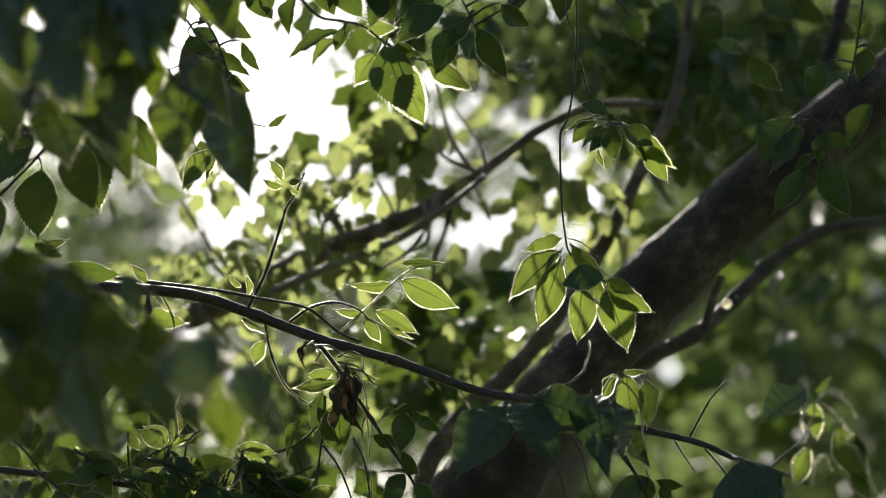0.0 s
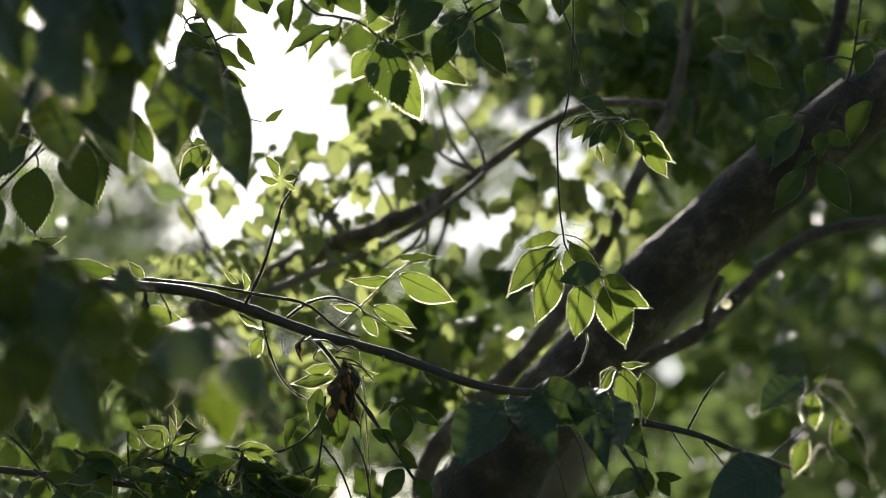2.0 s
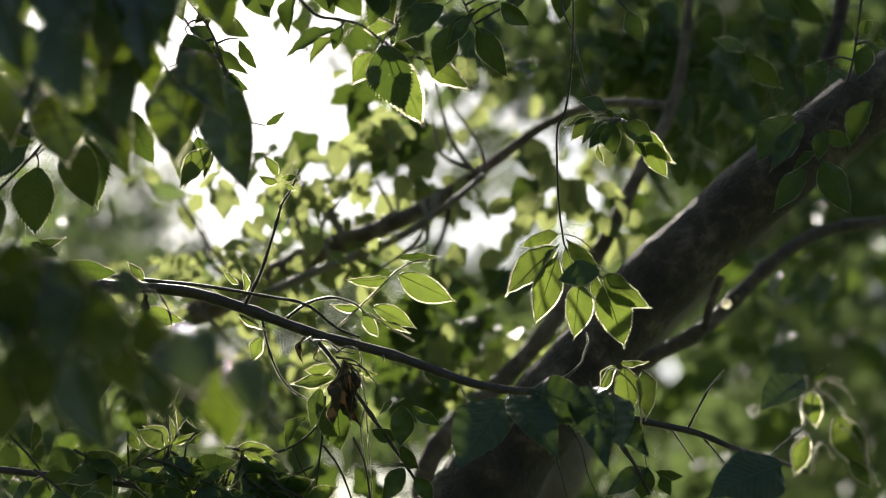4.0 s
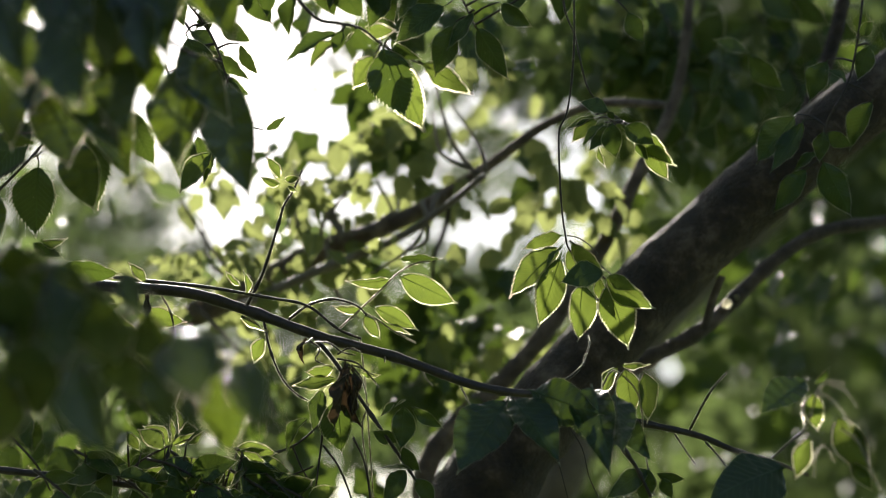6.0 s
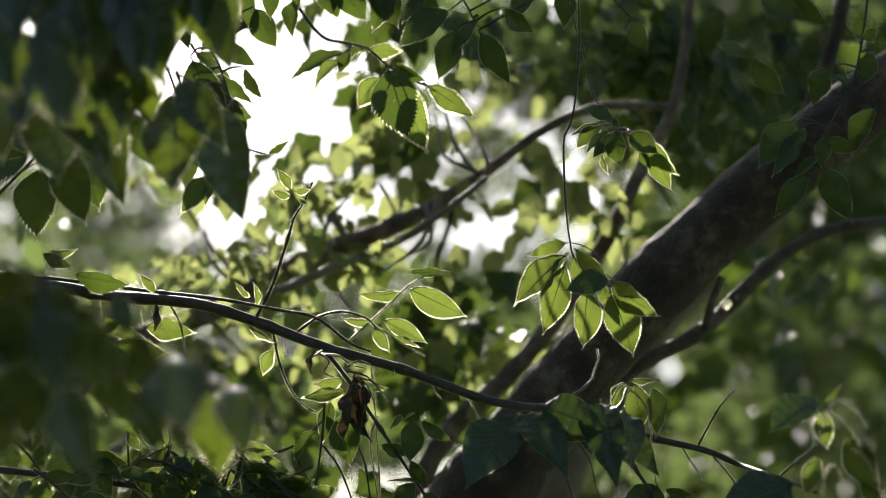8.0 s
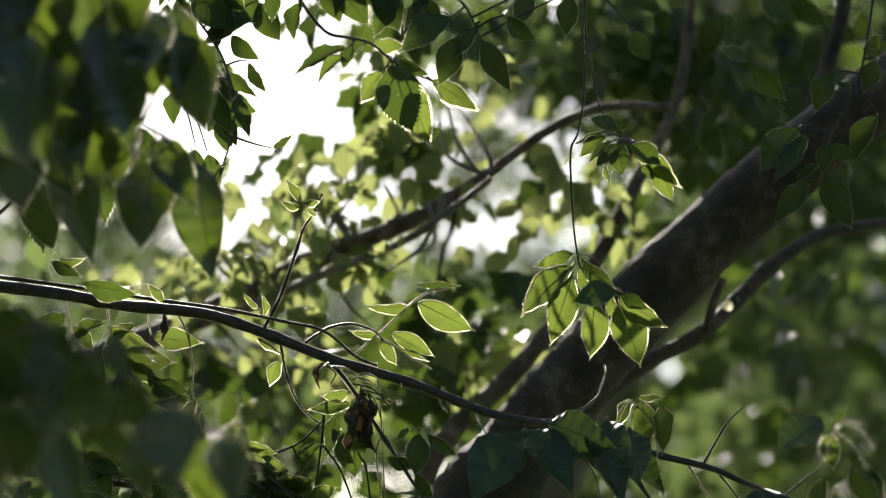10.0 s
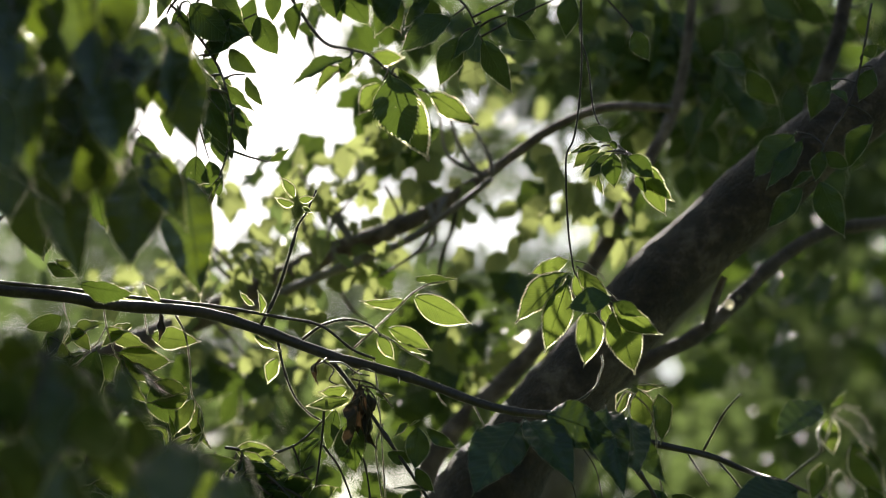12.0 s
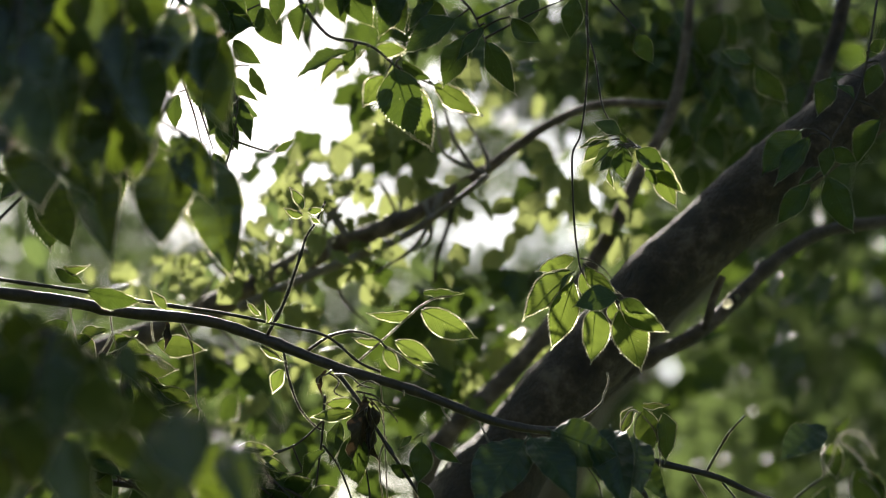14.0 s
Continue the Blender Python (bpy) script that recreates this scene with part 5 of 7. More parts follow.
put_leaves(DARK_LEAVES, right, AT_RIGHT, on=RIGHT_PATH, rows=[
    (0.3612, 2.241, 2.2157, -0.0425, 0.01, -0.0473, 15, 1), (0.3695, 2.2328, 2.158, -0.0376, 0.009, -0.0424, 14, 0.85), (0.3821, 2.2309, 2.1669, 0.0319, 0.0123, -0.058, 10, 0.8), (0.4357, 2.2186, 2.2249, -0.0274, 0.0099, -0.0469, 18, 0.88),
    (0.3671, 2.2325, 2.2074, -0.0315, 0.0117, -0.0549, 40, 0.85), (0.3934, 2.2295, 2.2697, -0.0241, 0.0079, -0.0371, 25, 1.1), (0.4322, 2.2072, 2.2784, -0.0148, 0.0071, -0.0334, 20, 1.1), (0.4161, 2.1856, 2.2836, 0.0169, -0.0023, 0.0111, 40, 1.4)])
put_leaves(DARK_LEAVES, right, AT_RIGHT, rows=[
    (0.3849, 2.2158, 2.19, 0.0273, 0.003, -0.0145, 35, 1), (0.3843, 2.2392, 2.1761, -0.0315, 0.0035, -0.0168, 45, 0.9), (0.3838, 2.2153, 2.1922, -0.0057, 0.0068, -0.0322, 30, 1), (0.4083, 2.2152, 2.2405, -0.0171, -0.0035, 0.0167, 30, 1),
    (0.2683, 1.9203, 2.1851, -0.0313, -0.0016, 0.0078, 25, 1.2), (0.2688, 1.9207, 2.1832, 0.0267, 0.0074, -0.035, 42, 0.9)])
AT_UPL = (-0.276, 2.205, 2.291)
UPL_PATH = [(-0.3496, 2.1441, 2.3828, 0.0016), (-0.2768, 2.1546, 2.3335, 0.00149), (-0.246, 2.1616, 2.3006, 0.00137), (-0.2275, 2.1674, 2.2732, 0.00126), (-0.2174, 2.1732, 2.2458, 0.00114), (-0.2124, 2.1779, 2.2239, 0.00103), (-0.2174, 2.1849, 2.191, 0.00091), (-0.2241, 2.1898, 2.168, 0.0008)]
upl = downy_stem("twig", UPL_PATH, elm, "drooping leafy twig", at=AT_UPL, sides=6, knots=0.3)
upl.location = AT_UPL
put_leaves(DARK_LEAVES, upl, AT_UPL, on=UPL_PATH, rows=[
    (-0.2533, 2.1566, 2.2757, 0.0307, 0.0145, -0.0682, 15, 0.95), (-0.2356, 2.1144, 2.234, 0.0218, 0.0116, -0.0544, 30, 0.8), (-0.2161, 2.1998, 2.313, 0.0188, -0.0095, 0.0446, 30, 1), (-0.1975, 2.1499, 2.3073, -0.0513, 0.0044, -0.0207, 12, 1.15),
    (-0.234, 2.1889, 2.2681, 0.0441, 0.0057, -0.0265, 68, 0.9), (-0.2171, 2.196, 2.2349, 0.0226, 0.0026, -0.0121, 35, 1), (-0.1791, 2.225, 2.1948, 0.024, -0.0024, 0.0111, 72, 1)])
put_leaves(DARK_LEAVES, upl, AT_UPL, on=UPL_PATH, rows=[
    (-0.1945, 2.1748, 2.3345, 0.0227, 0.0087, -0.0409, 25, 1.1), (-0.27, 2.145, 2.3303, 0.0112, 0.0105, -0.0491, 25, 1), (-0.2077, 2.1563, 2.2292, 0.01, 0.0087, -0.0407, 40, 0.85), (-0.3224, 2.1276, 2.4121, 0.0312, 0.0114, -0.0535, 14, 1),
    (-0.2899, 2.1198, 2.4009, -0.02, 0.012, -0.0565, 20, 1), (-0.27, 2.1323, 2.3903, 0.029, 0.0102, -0.048, 26, 1), (-0.2444, 2.1198, 2.4009, -0.0211, 0.0118, -0.0554, 14, 1), (-0.2241, 2.1411, 2.3971, 0.0213, 0.0107, -0.0504, 22, 1)])
put_leaves(DARK_LEAVES, upl, AT_UPL, on=UPL_PATH, rows=[
    (-0.3085, 2.1177, 2.3627, -0.0254, 0.0101, -0.0476, 30, 1), (-0.3537, 2.1265, 2.4176, 0.0112, 0.012, -0.0568, 12, 1), (-0.2744, 2.129, 2.3574, -0.0155, 0.0095, -0.0445, 34, 1)])
put_leaves(DARK_LEAVES, upl, AT_UPL, on=UPL_PATH, rows=[
    (-0.2588, 2.1344, 2.3325, 0.0444, 0.0083, -0.0392, 24, 1), (-0.246, 2.155, 2.3313, 0.0476, 0.0061, -0.0285, 40, 1), (-0.2688, 2.1378, 2.3162, -0.0067, 0.0095, -0.0446, 20, 1), (-0.2206, 2.1723, 2.2982, 0.0281, 0.0056, -0.0264, 30, 1),
    (-0.2505, 2.1608, 2.2561, 0.0374, 0.0084, -0.0393, 28, 0.9), (-0.27, 2.1645, 2.2386, -0.0089, 0.0075, -0.0349, 24, 1), (-0.2251, 2.1887, 2.2211, 0.0101, 0.0072, -0.0341, 30, 0.95), (-0.2026, 2.1779, 2.2718, 0.0169, 0.0068, -0.0319, 58, 0.9)])
put_leaves(DARK_LEAVES, upl, AT_UPL, on=UPL_PATH, rows=[
    (-0.2979, 2.1427, 2.3412, -0.0145, 0.0079, -0.0371, 24, 1), (-0.2813, 2.1564, 2.3247, -0.0078, 0.0082, -0.0383, 34, 1), (-0.2365, 2.1416, 2.3466, 0.0334, 0.0069, -0.0327, 16, 1), (-0.217, 2.1474, 2.3194, -0.0195, 0.0083, -0.0393, 22, 1)])
put_leaves(LEAVES, upl, AT_UPL, on=UPL_PATH, rows=[
    (-0.2235, 2.1517, 2.1547, -0.0352, 0.008, -0.0377, 20, 1), (-0.218, 2.151, 2.1579, -0.0198, 0.0069, -0.0323, 40, 0.9)])

for row in (
        (*(0.266, 2.72, 2.511), 0.14, -70, 7, 1), (*(0.341, 2.814, 2.55), 0.17, -100, 7, 2), (*(0.4, 2.774, 2.499), 0.15, -60, 8, 3)):
    shoot(right, AT_RIGHT, *row, DARK_LEAVES)


for row in ((*(-0.266, 2.26, 2.32), 0.07, -60, 6, 18), (*(-0.249, 2.302, 2.315), 0.05, -80, 5, 20)):
    shoot(upl, AT_UPL, *row, DARK_LEAVES, 0.05)

# leaves at the left, by the light
AT_LEFT = (-0.372, 2.036, 2.124)
LEFT_PATH = [(-0.439, 2.05, 2.057, 0.0016), (-0.413, 2.044, 2.083, 0.0014), (-0.382, 2.038, 2.114, 0.0013), (-0.351, 2.031, 2.147, 0.0012), (-0.325, 2.027, 2.164, 0.001)]
left = stem("twig", LEFT_PATH, TWIG, elm, "drooping leafy twig", at=AT_LEFT, sides=6)
left.location = AT_LEFT
put_leaves(DARK_LEAVES, left, AT_LEFT, on=LEFT_PATH, rows=[
    (-0.371, 2.038, 2.114, -0.005, 0.015, -0.068, 5, 1.1), (-0.338, 2.03, 2.152, 0.018, 0.017, -0.081, 10, 1.1), (-0.314, 2.028, 2.159, 0.015, 0.011, -0.053, 25, 1), (-0.403, 2.028, 2.159, 0.026, 0.005, -0.025, 30, 1),
    (-0.377, 2.029, 2.154, -0.042, 0.014, -0.066, 20, 1), (-0.286, 2.008, 2.159, 0.017, 0.012, -0.055, 25, 1), (-0.259, 2.225, 2.196, -0.006, 0.013, -0.061, 25, 1), (-0.247, 2.226, 2.19, 0.013, 0.008, -0.039, 15, 1)])

# low twigs
LOW_PATH = [(-1.5, 2.15, 1.3, 0.012)] + [(-0.591, 2.19, 1.877, 0.0038), (-0.459, 2.187, 1.853, 0.0036), (-0.424, 2.18, 1.847, 0.0034), (-0.358, 2.173, 1.839, 0.0032), (-0.287, 2.166, 1.829, 0.003), (-0.238, 2.161, 1.816, 0.0029), (-0.151, 2.157, 1.792, 0.0027)]
low = stem("branch", LOW_PATH, TWIG, elm, sides=8, knots=0.2)


def low_twig(path):
    stem("twig", path, TWIG, low, sides=6, knots=0.3)


low_twig([(-0.439, 2.185, 1.901, 0.0014), (-0.411, 2.191, 1.874, 0.0012), (-0.392, 2.195, 1.853, 0.001), (-0.379, 2.201, 1.829, 0.0008)])
low_twig([(-0.313, 2.199, 1.837, 0.0014), (-0.29, 2.188, 1.857, 0.0012), (-0.262, 2.178, 1.87, 0.001), (-0.237, 2.17, 1.877, 0.0008)])
low_twig([(-0.164, 2.173, 1.861, 0.0014), (-0.143, 2.172, 1.869, 0.0012), (-0.129, 2.169, 1.879, 0.001), (-0.115, 2.167, 1.893, 0.0008)])
low_twig([(-0.113, 2.161, 1.916, 0.0014), (-0.115, 2.168, 1.885, 0.0012), (-0.118, 2.174, 1.858, 0.001), (-0.123, 2.182, 1.821, 0.0008)])
low_twig([(-0.115, 2.171, 1.87, 0.0011), (-0.099, 2.176, 1.848, 0.0009), (-0.086, 2.183, 1.816, 0.0008)])
low_twig([(-0.144, 2.172, 1.869, 0.0011), (-0.135, 2.176, 1.848, 0.0009), (-0.125, 2.179, 1.832, 0.0008)])
low_twig([(-0.086, 2.17, 1.877, 0.0011), (-0.075, 2.175, 1.853, 0.0009), (-0.069, 2.183, 1.816, 0.0008)])
low_twig([(-0.124, 2.176, 1.85, 0.0011), (-0.143, 2.177, 1.842, 0.0009), (-0.159, 2.178, 1.837, 0.0008)])
put_leaves(LEAVES, low, (0, 0, 0), on=LOW_PATH, rows=[
    (-0.262, 2.172, 1.869, -0.024, -0.004, 0.02, 20, 1.3), (-0.289, 2.173, 1.863, -0.01, -0.004, 0.019, 40, 1), (-0.262, 2.172, 1.869, 0.024, -0.002, 0.011, 66, 1), (-0.231, 2.17, 1.828, -0.019, -0.003, 0.016, 30, 1),
    (-0.231, 2.17, 1.826, -0.019, 0.001, -0.006, 40, 1), (-0.228, 2.169, 1.831, 0.022, -0.002, 0.011, 30, 1), (-0.194, 2.143, 1.86, 0.027, 0, -0.002, 60, 1), (-0.259, 2.171, 1.871, 0, -0.006, 0.026, 72, 1)])
put_leaves(EDGED_LEAVES, low, (0, 0, 0), on=LOW_PATH, rows=[
    (-0.261, 2.1324, 1.8607, -0.0245, -0.0042, 0.0197, 20, 1.25), (-0.2961, 2.1289, 1.8773, 0.0096, 0.0039, -0.0187, 30, 1.2), (-0.2239, 2.1171, 1.8367, -0.0221, 0.0039, -0.0185, 40, 1.1), (-0.2029, 2.1164, 1.8397, -0.0105, 0.0028, -0.0133, 30, 1.3),
    (-0.1871, 2.1129, 1.8562, 0.0231, 0.0018, -0.0082, 62, 1.1), (-0.2398, 2.1213, 1.8646, 0.0169, -0.0015, 0.0073, 70, 1), (-0.1829, 2.116, 1.8418, -0.02, 0.0037, -0.0175, 45, 1)])
put_leaves(DARK_LEAVES, low, (0, 0, 0), on=LOW_PATH, rows=[
    (-0.311, 2.146, 1.844, -0.048, 0.002, -0.01, 30, 1.2), (-0.295, 2.146, 1.844, 0.037, 0.006, -0.026, 20, 1), (-0.236, 2.134, 1.853, -0.037, 0.004, -0.021, 30, 1.2), (-0.187, 2.123, 1.855, 0.037, 0.009, -0.044, 20, 1.2),
    (-0.214, 2.133, 1.859, -0.011, 0.009, -0.042, 30, 1), (-0.338, 2.143, 1.86, 0.037, 0.003, -0.016, 40, 1), (-0.386, 2.148, 1.834, -0.027, 0.004, -0.021, 30, 1), (-0.15, 2.128, 1.832, -0.032, 0.004, -0.021, 30, 1)])

for row in ((*(-0.259, 2.153, 1.861), 0.07, -30, 6, 54), (*(-0.206, 2.152, 1.866), 0.06, -15, 6, 55), (*(-0.294, 2.138, 1.833), 0.07, 10, 6, 56), (*(-0.183, 2.138, 1.833), 0.07, -5, 6, 57)):
    shoot(low, (0, 0, 0), *row, LEAVES, 0.036)
for row in ((*(-0.35, 2.153, 1.861), 0.10, -20, 6, 31), (*(-0.278, 2.134, 1.851), 0.10, -10, 7, 32), (*(-0.208, 2.125, 1.847), 0.09, -25, 6, 33), (*(-0.386, 2.146, 1.844), 0.08, -30, 5, 34), (*(-0.166, 2.127, 1.839), 0.08, -40, 5, 35), (*(-0.239, 2.119, 1.825), 0.07, -10, 5, 36)):
    shoot(low, (0, 0, 0), *row, DARK_LEAVES, 0.045)

# ---- nearest sprays, out of focus ----
AT_FGU = (-0.252, 1.821, 2.171)
FGU_PATH = [(-0.3141, 1.6612, 2.2019, 0.0018), (-0.2664, 1.6693, 2.1637, 0.00168), (-0.2401, 1.7043, 2.1432, 0.00156), (-0.2115, 1.7272, 2.1318, 0.00144), (-0.1934, 1.7684, 2.1303, 0.00132), (-0.1871, 1.7793, 2.1269, 0.0012)]
fgu = stem("twig", FGU_PATH, TWIG, elm, "drooping leafy twig close by", at=AT_FGU, sides=6)
fgu.location = AT_FGU
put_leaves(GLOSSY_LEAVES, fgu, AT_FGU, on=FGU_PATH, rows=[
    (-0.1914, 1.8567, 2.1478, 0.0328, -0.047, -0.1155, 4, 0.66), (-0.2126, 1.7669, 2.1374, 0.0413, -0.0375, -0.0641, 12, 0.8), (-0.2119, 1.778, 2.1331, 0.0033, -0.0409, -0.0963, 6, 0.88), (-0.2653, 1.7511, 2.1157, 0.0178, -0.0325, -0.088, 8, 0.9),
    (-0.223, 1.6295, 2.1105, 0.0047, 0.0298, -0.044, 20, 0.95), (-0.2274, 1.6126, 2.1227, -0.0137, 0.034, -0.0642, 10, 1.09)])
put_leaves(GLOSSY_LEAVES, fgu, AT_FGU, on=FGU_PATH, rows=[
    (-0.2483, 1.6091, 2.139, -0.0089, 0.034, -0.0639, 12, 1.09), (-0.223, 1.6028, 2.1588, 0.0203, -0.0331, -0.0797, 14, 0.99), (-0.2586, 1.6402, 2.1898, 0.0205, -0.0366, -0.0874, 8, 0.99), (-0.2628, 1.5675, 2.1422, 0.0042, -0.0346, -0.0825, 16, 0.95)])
for path in ([(-0.2341, 1.7531, 2.154, 0.0011), (-0.2309, 1.755, 2.1451, 0.00105), (-0.2241, 1.7564, 2.1385, 0.001), (-0.2196, 1.7583, 2.1296, 0.00095), (-0.2241, 1.7597, 2.1229, 0.0009)], [(-0.2226, 1.7693, 2.1258, 0.0011), (-0.2281, 1.7722, 2.1124, 0.00095), (-0.2336, 1.7747, 2.1008, 0.0008)], [(-0.2343, 1.5263, 2.0189, 0.0011), (-0.2311, 1.5285, 2.0086, 0.00095), (-0.2233, 1.5301, 2.0009, 0.0008)]):
    downy_stem("twig", path, fgu, at=AT_FGU, sides=6, per_mm=6, long_mm=1.2)
AT_FGM = (-0.36, 1.85, 2.16)
FGM_PATH = [(-0.3871, 1.7732, 2.1556, 0.0016), (-0.3504, 1.7761, 2.1421, 0.00145), (-0.3218, 1.8011, 2.1208, 0.0013), (-0.3081, 1.8349, 2.1061, 0.00115), (-0.3049, 1.877, 2.1003, 0.001)]
fgm = stem("twig", FGM_PATH, TWIG, elm, "drooping leafy twig close by", at=AT_FGM, sides=6)
fgm.location = AT_FGM
put_leaves(GLOSSY_LEAVES, fgm, AT_FGM, on=FGM_PATH, rows=[
    (-0.3214, 1.9061, 2.1075, 0.0205, 0.0145, -0.0678, 4, 0.92), (-0.2944, 1.8731, 2.1186, 0.0198, 0.0108, -0.0508, 10, 0.92), (-0.3046, 1.7586, 2.1188, 0.0118, -0.038, -0.0861, 8, 1.03), (-0.2803, 1.7136, 2.1138, 0.0271, -0.0317, -0.0722, 14, 1.03),
    (-0.3264, 1.7713, 2.1359, 0.002, -0.034, -0.066, 14, 0.9), (-0.3412, 1.7512, 2.1392, -0.0021, -0.0343, -0.0793, 10, 0.95), (-0.2536, 1.6532, 2.1046, 0.0148, -0.0301, -0.0699, 20, 0.95)])
put_leaves(GLOSSY_LEAVES, fgm, AT_FGM, on=FGM_PATH, rows=[
    (-0.2705, 1.5052, 2.0797, 0.0264, -0.0294, -0.0687, 16, 0.95), (-0.3849, 1.9162, 2.1082, 0.0305, 0.0023, -0.0106, 60, 0.9), (-0.3887, 1.8962, 2.0579, 0.0068, 0.0111, -0.052, 10, 1), (-0.3149, 1.5469, 2.114, 0.0193, -0.0266, -0.0622, 16, 0.95)])
AT_FGT = (-0.33, 1.7, 2.3)
FGT_PATH = [(-0.3453, 1.5628, 2.1835, 0.0016), (-0.2962, 1.5671, 2.1635, 0.00145), (-0.2516, 1.5973, 2.1656, 0.0013), (-0.204, 1.6172, 2.1682, 0.00115), (-0.1638, 1.6371, 2.1708, 0.001)]
fgt = stem("twig", FGT_PATH, TWIG, elm, "drooping leafy twig close by", at=AT_FGT, sides=6)
fgt.location = AT_FGT
put_leaves(GLOSSY_LEAVES, fgt, AT_FGT, on=FGT_PATH, rows=[
    (-0.3073, 1.5631, 2.1535, -0.0079, 0.0327, -0.0578, 10, 1.13), (-0.2898, 1.5994, 2.1752, 0.0044, -0.0331, -0.0802, 12, 1.03), (-0.2584, 1.5622, 2.1575, 0.0051, 0.0328, -0.0578, 10, 1.09), (-0.2428, 1.6203, 2.1827, 0.0182, -0.0359, -0.0863, 14, 0.99),
    (-0.2103, 1.5984, 2.1748, 0.0059, 0.0322, -0.0551, 12, 1.04), (-0.2632, 1.5285, 2.0996, -0.0054, -0.0258, -0.0611, 18, 0.95), (-0.2386, 1.5478, 2.1101, -0.0111, 0.0301, -0.0454, 20, 1.04)])
put_leaves(GLOSSY_LEAVES, fgt, AT_FGT, on=FGT_PATH, rows=[
    (-0.2985, 1.5694, 2.1044, -0.0008, -0.0266, -0.0624, 20, 0.95), (-0.2195, 1.5841, 2.122, 0.0033, -0.0253, -0.0588, 24, 0.86), (-0.3313, 1.6028, 2.1544, 0.0009, -0.0312, -0.0747, 10, 1.03)])
put_leaves(GLOSSY_LEAVES, fgu, AT_FGU, on=FGU_PATH, rows=[
    (-0.2088, 1.6508, 2.2027, 0.0055, 0.0338, -0.0631, 12, 1), (-0.1937, 1.6869, 2.2252, 0.0091, -0.0243, -0.0782, 16, 0.95), (-0.2243, 1.6336, 2.1874, 0.011, -0.0242, -0.0788, 10, 1.05), (-0.2386, 1.6181, 2.1641, 0.0015, 0.0334, -0.0609, 14, 1.05),
    (-0.1839, 1.7105, 2.2104, 0.0034, 0.0306, -0.0479, 20, 0.9), (-0.1915, 1.6896, 2.2123, 0.0266, -0.0122, -0.0868, 10, 1)])
put_leaves(GLOSSY_LEAVES, fgu, AT_FGU, on=FGU_PATH, rows=[
    (-0.3052, 1.604, 2.2301, 0.0049, -0.0327, -0.0866, 10, 1), (-0.3103, 1.574, 2.179, 0.0053, -0.0341, -0.0799, 14, 1), (-0.2925, 1.6111, 2.1971, -0.0009, 0.0349, -0.0681, 10, 1.1), (-0.239, 1.6445, 2.2323, 0.006, 0.0352, -0.0696, 16, 1.1),
    (-0.2131, 1.649, 2.2112, 0.0128, -0.0335, -0.0832, 16, 1), (-0.3349, 1.5834, 2.2308, 0.0181, -0.0336, -0.082, 10, 1.1)])
AT_FGL = (-0.232, 1.575, 1.886)
FGL_PATH = [(-0.379, 1.583, 1.945, 0.0016), (-0.314, 1.581, 1.93, 0.0015), (-0.253, 1.58, 1.912, 0.0014), (-0.209, 1.58, 1.887, 0.0013), (-0.168, 1.581, 1.859, 0.0012)]
fgl = stem("twig", FGL_PATH, TWIG, elm, "drooping leafy twig close by", at=AT_FGL, sides=6)
fgl.location = AT_FGL
for path in ([(-0.303, 1.7754, 1.9048, 0.0012), (-0.2999, 1.7791, 1.8874, 0.00105), (-0.2968, 1.7817, 1.8751, 0.0009)], [(-0.2673, 1.7717, 1.9223, 0.0012), (-0.2584, 1.7754, 1.9048, 0.00112), (-0.2486, 1.7795, 1.8856, 0.00105), (-0.2361, 1.7825, 1.8717, 0.00097), (-0.233, 1.7847, 1.8612, 0.0009)], [(-0.1892, 1.7791, 1.8874, 0.0012), (-0.1857, 1.7832, 1.8682, 0.00105), (-0.183, 1.7849, 1.8603, 0.0009)], [(-0.1491, 1.7801, 1.883, 0.0012), (-0.1383, 1.7851, 1.8594, 0.00105), (-0.1303, 1.7888, 1.842, 0.0009)]):
    downy_stem("twig", path, fgl, at=AT_FGL, sides=6, per_mm=6, long_mm=1.3)
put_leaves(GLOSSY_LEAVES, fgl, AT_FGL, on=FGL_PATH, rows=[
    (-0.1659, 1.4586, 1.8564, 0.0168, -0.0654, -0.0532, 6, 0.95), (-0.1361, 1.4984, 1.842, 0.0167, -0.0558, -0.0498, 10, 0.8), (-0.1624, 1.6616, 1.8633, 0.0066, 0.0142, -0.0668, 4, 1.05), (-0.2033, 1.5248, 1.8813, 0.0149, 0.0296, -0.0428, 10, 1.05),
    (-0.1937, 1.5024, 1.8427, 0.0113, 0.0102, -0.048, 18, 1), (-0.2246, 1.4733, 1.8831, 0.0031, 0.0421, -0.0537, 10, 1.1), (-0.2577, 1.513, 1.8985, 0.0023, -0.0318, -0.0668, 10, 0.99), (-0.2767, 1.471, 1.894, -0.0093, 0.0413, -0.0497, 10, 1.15)])
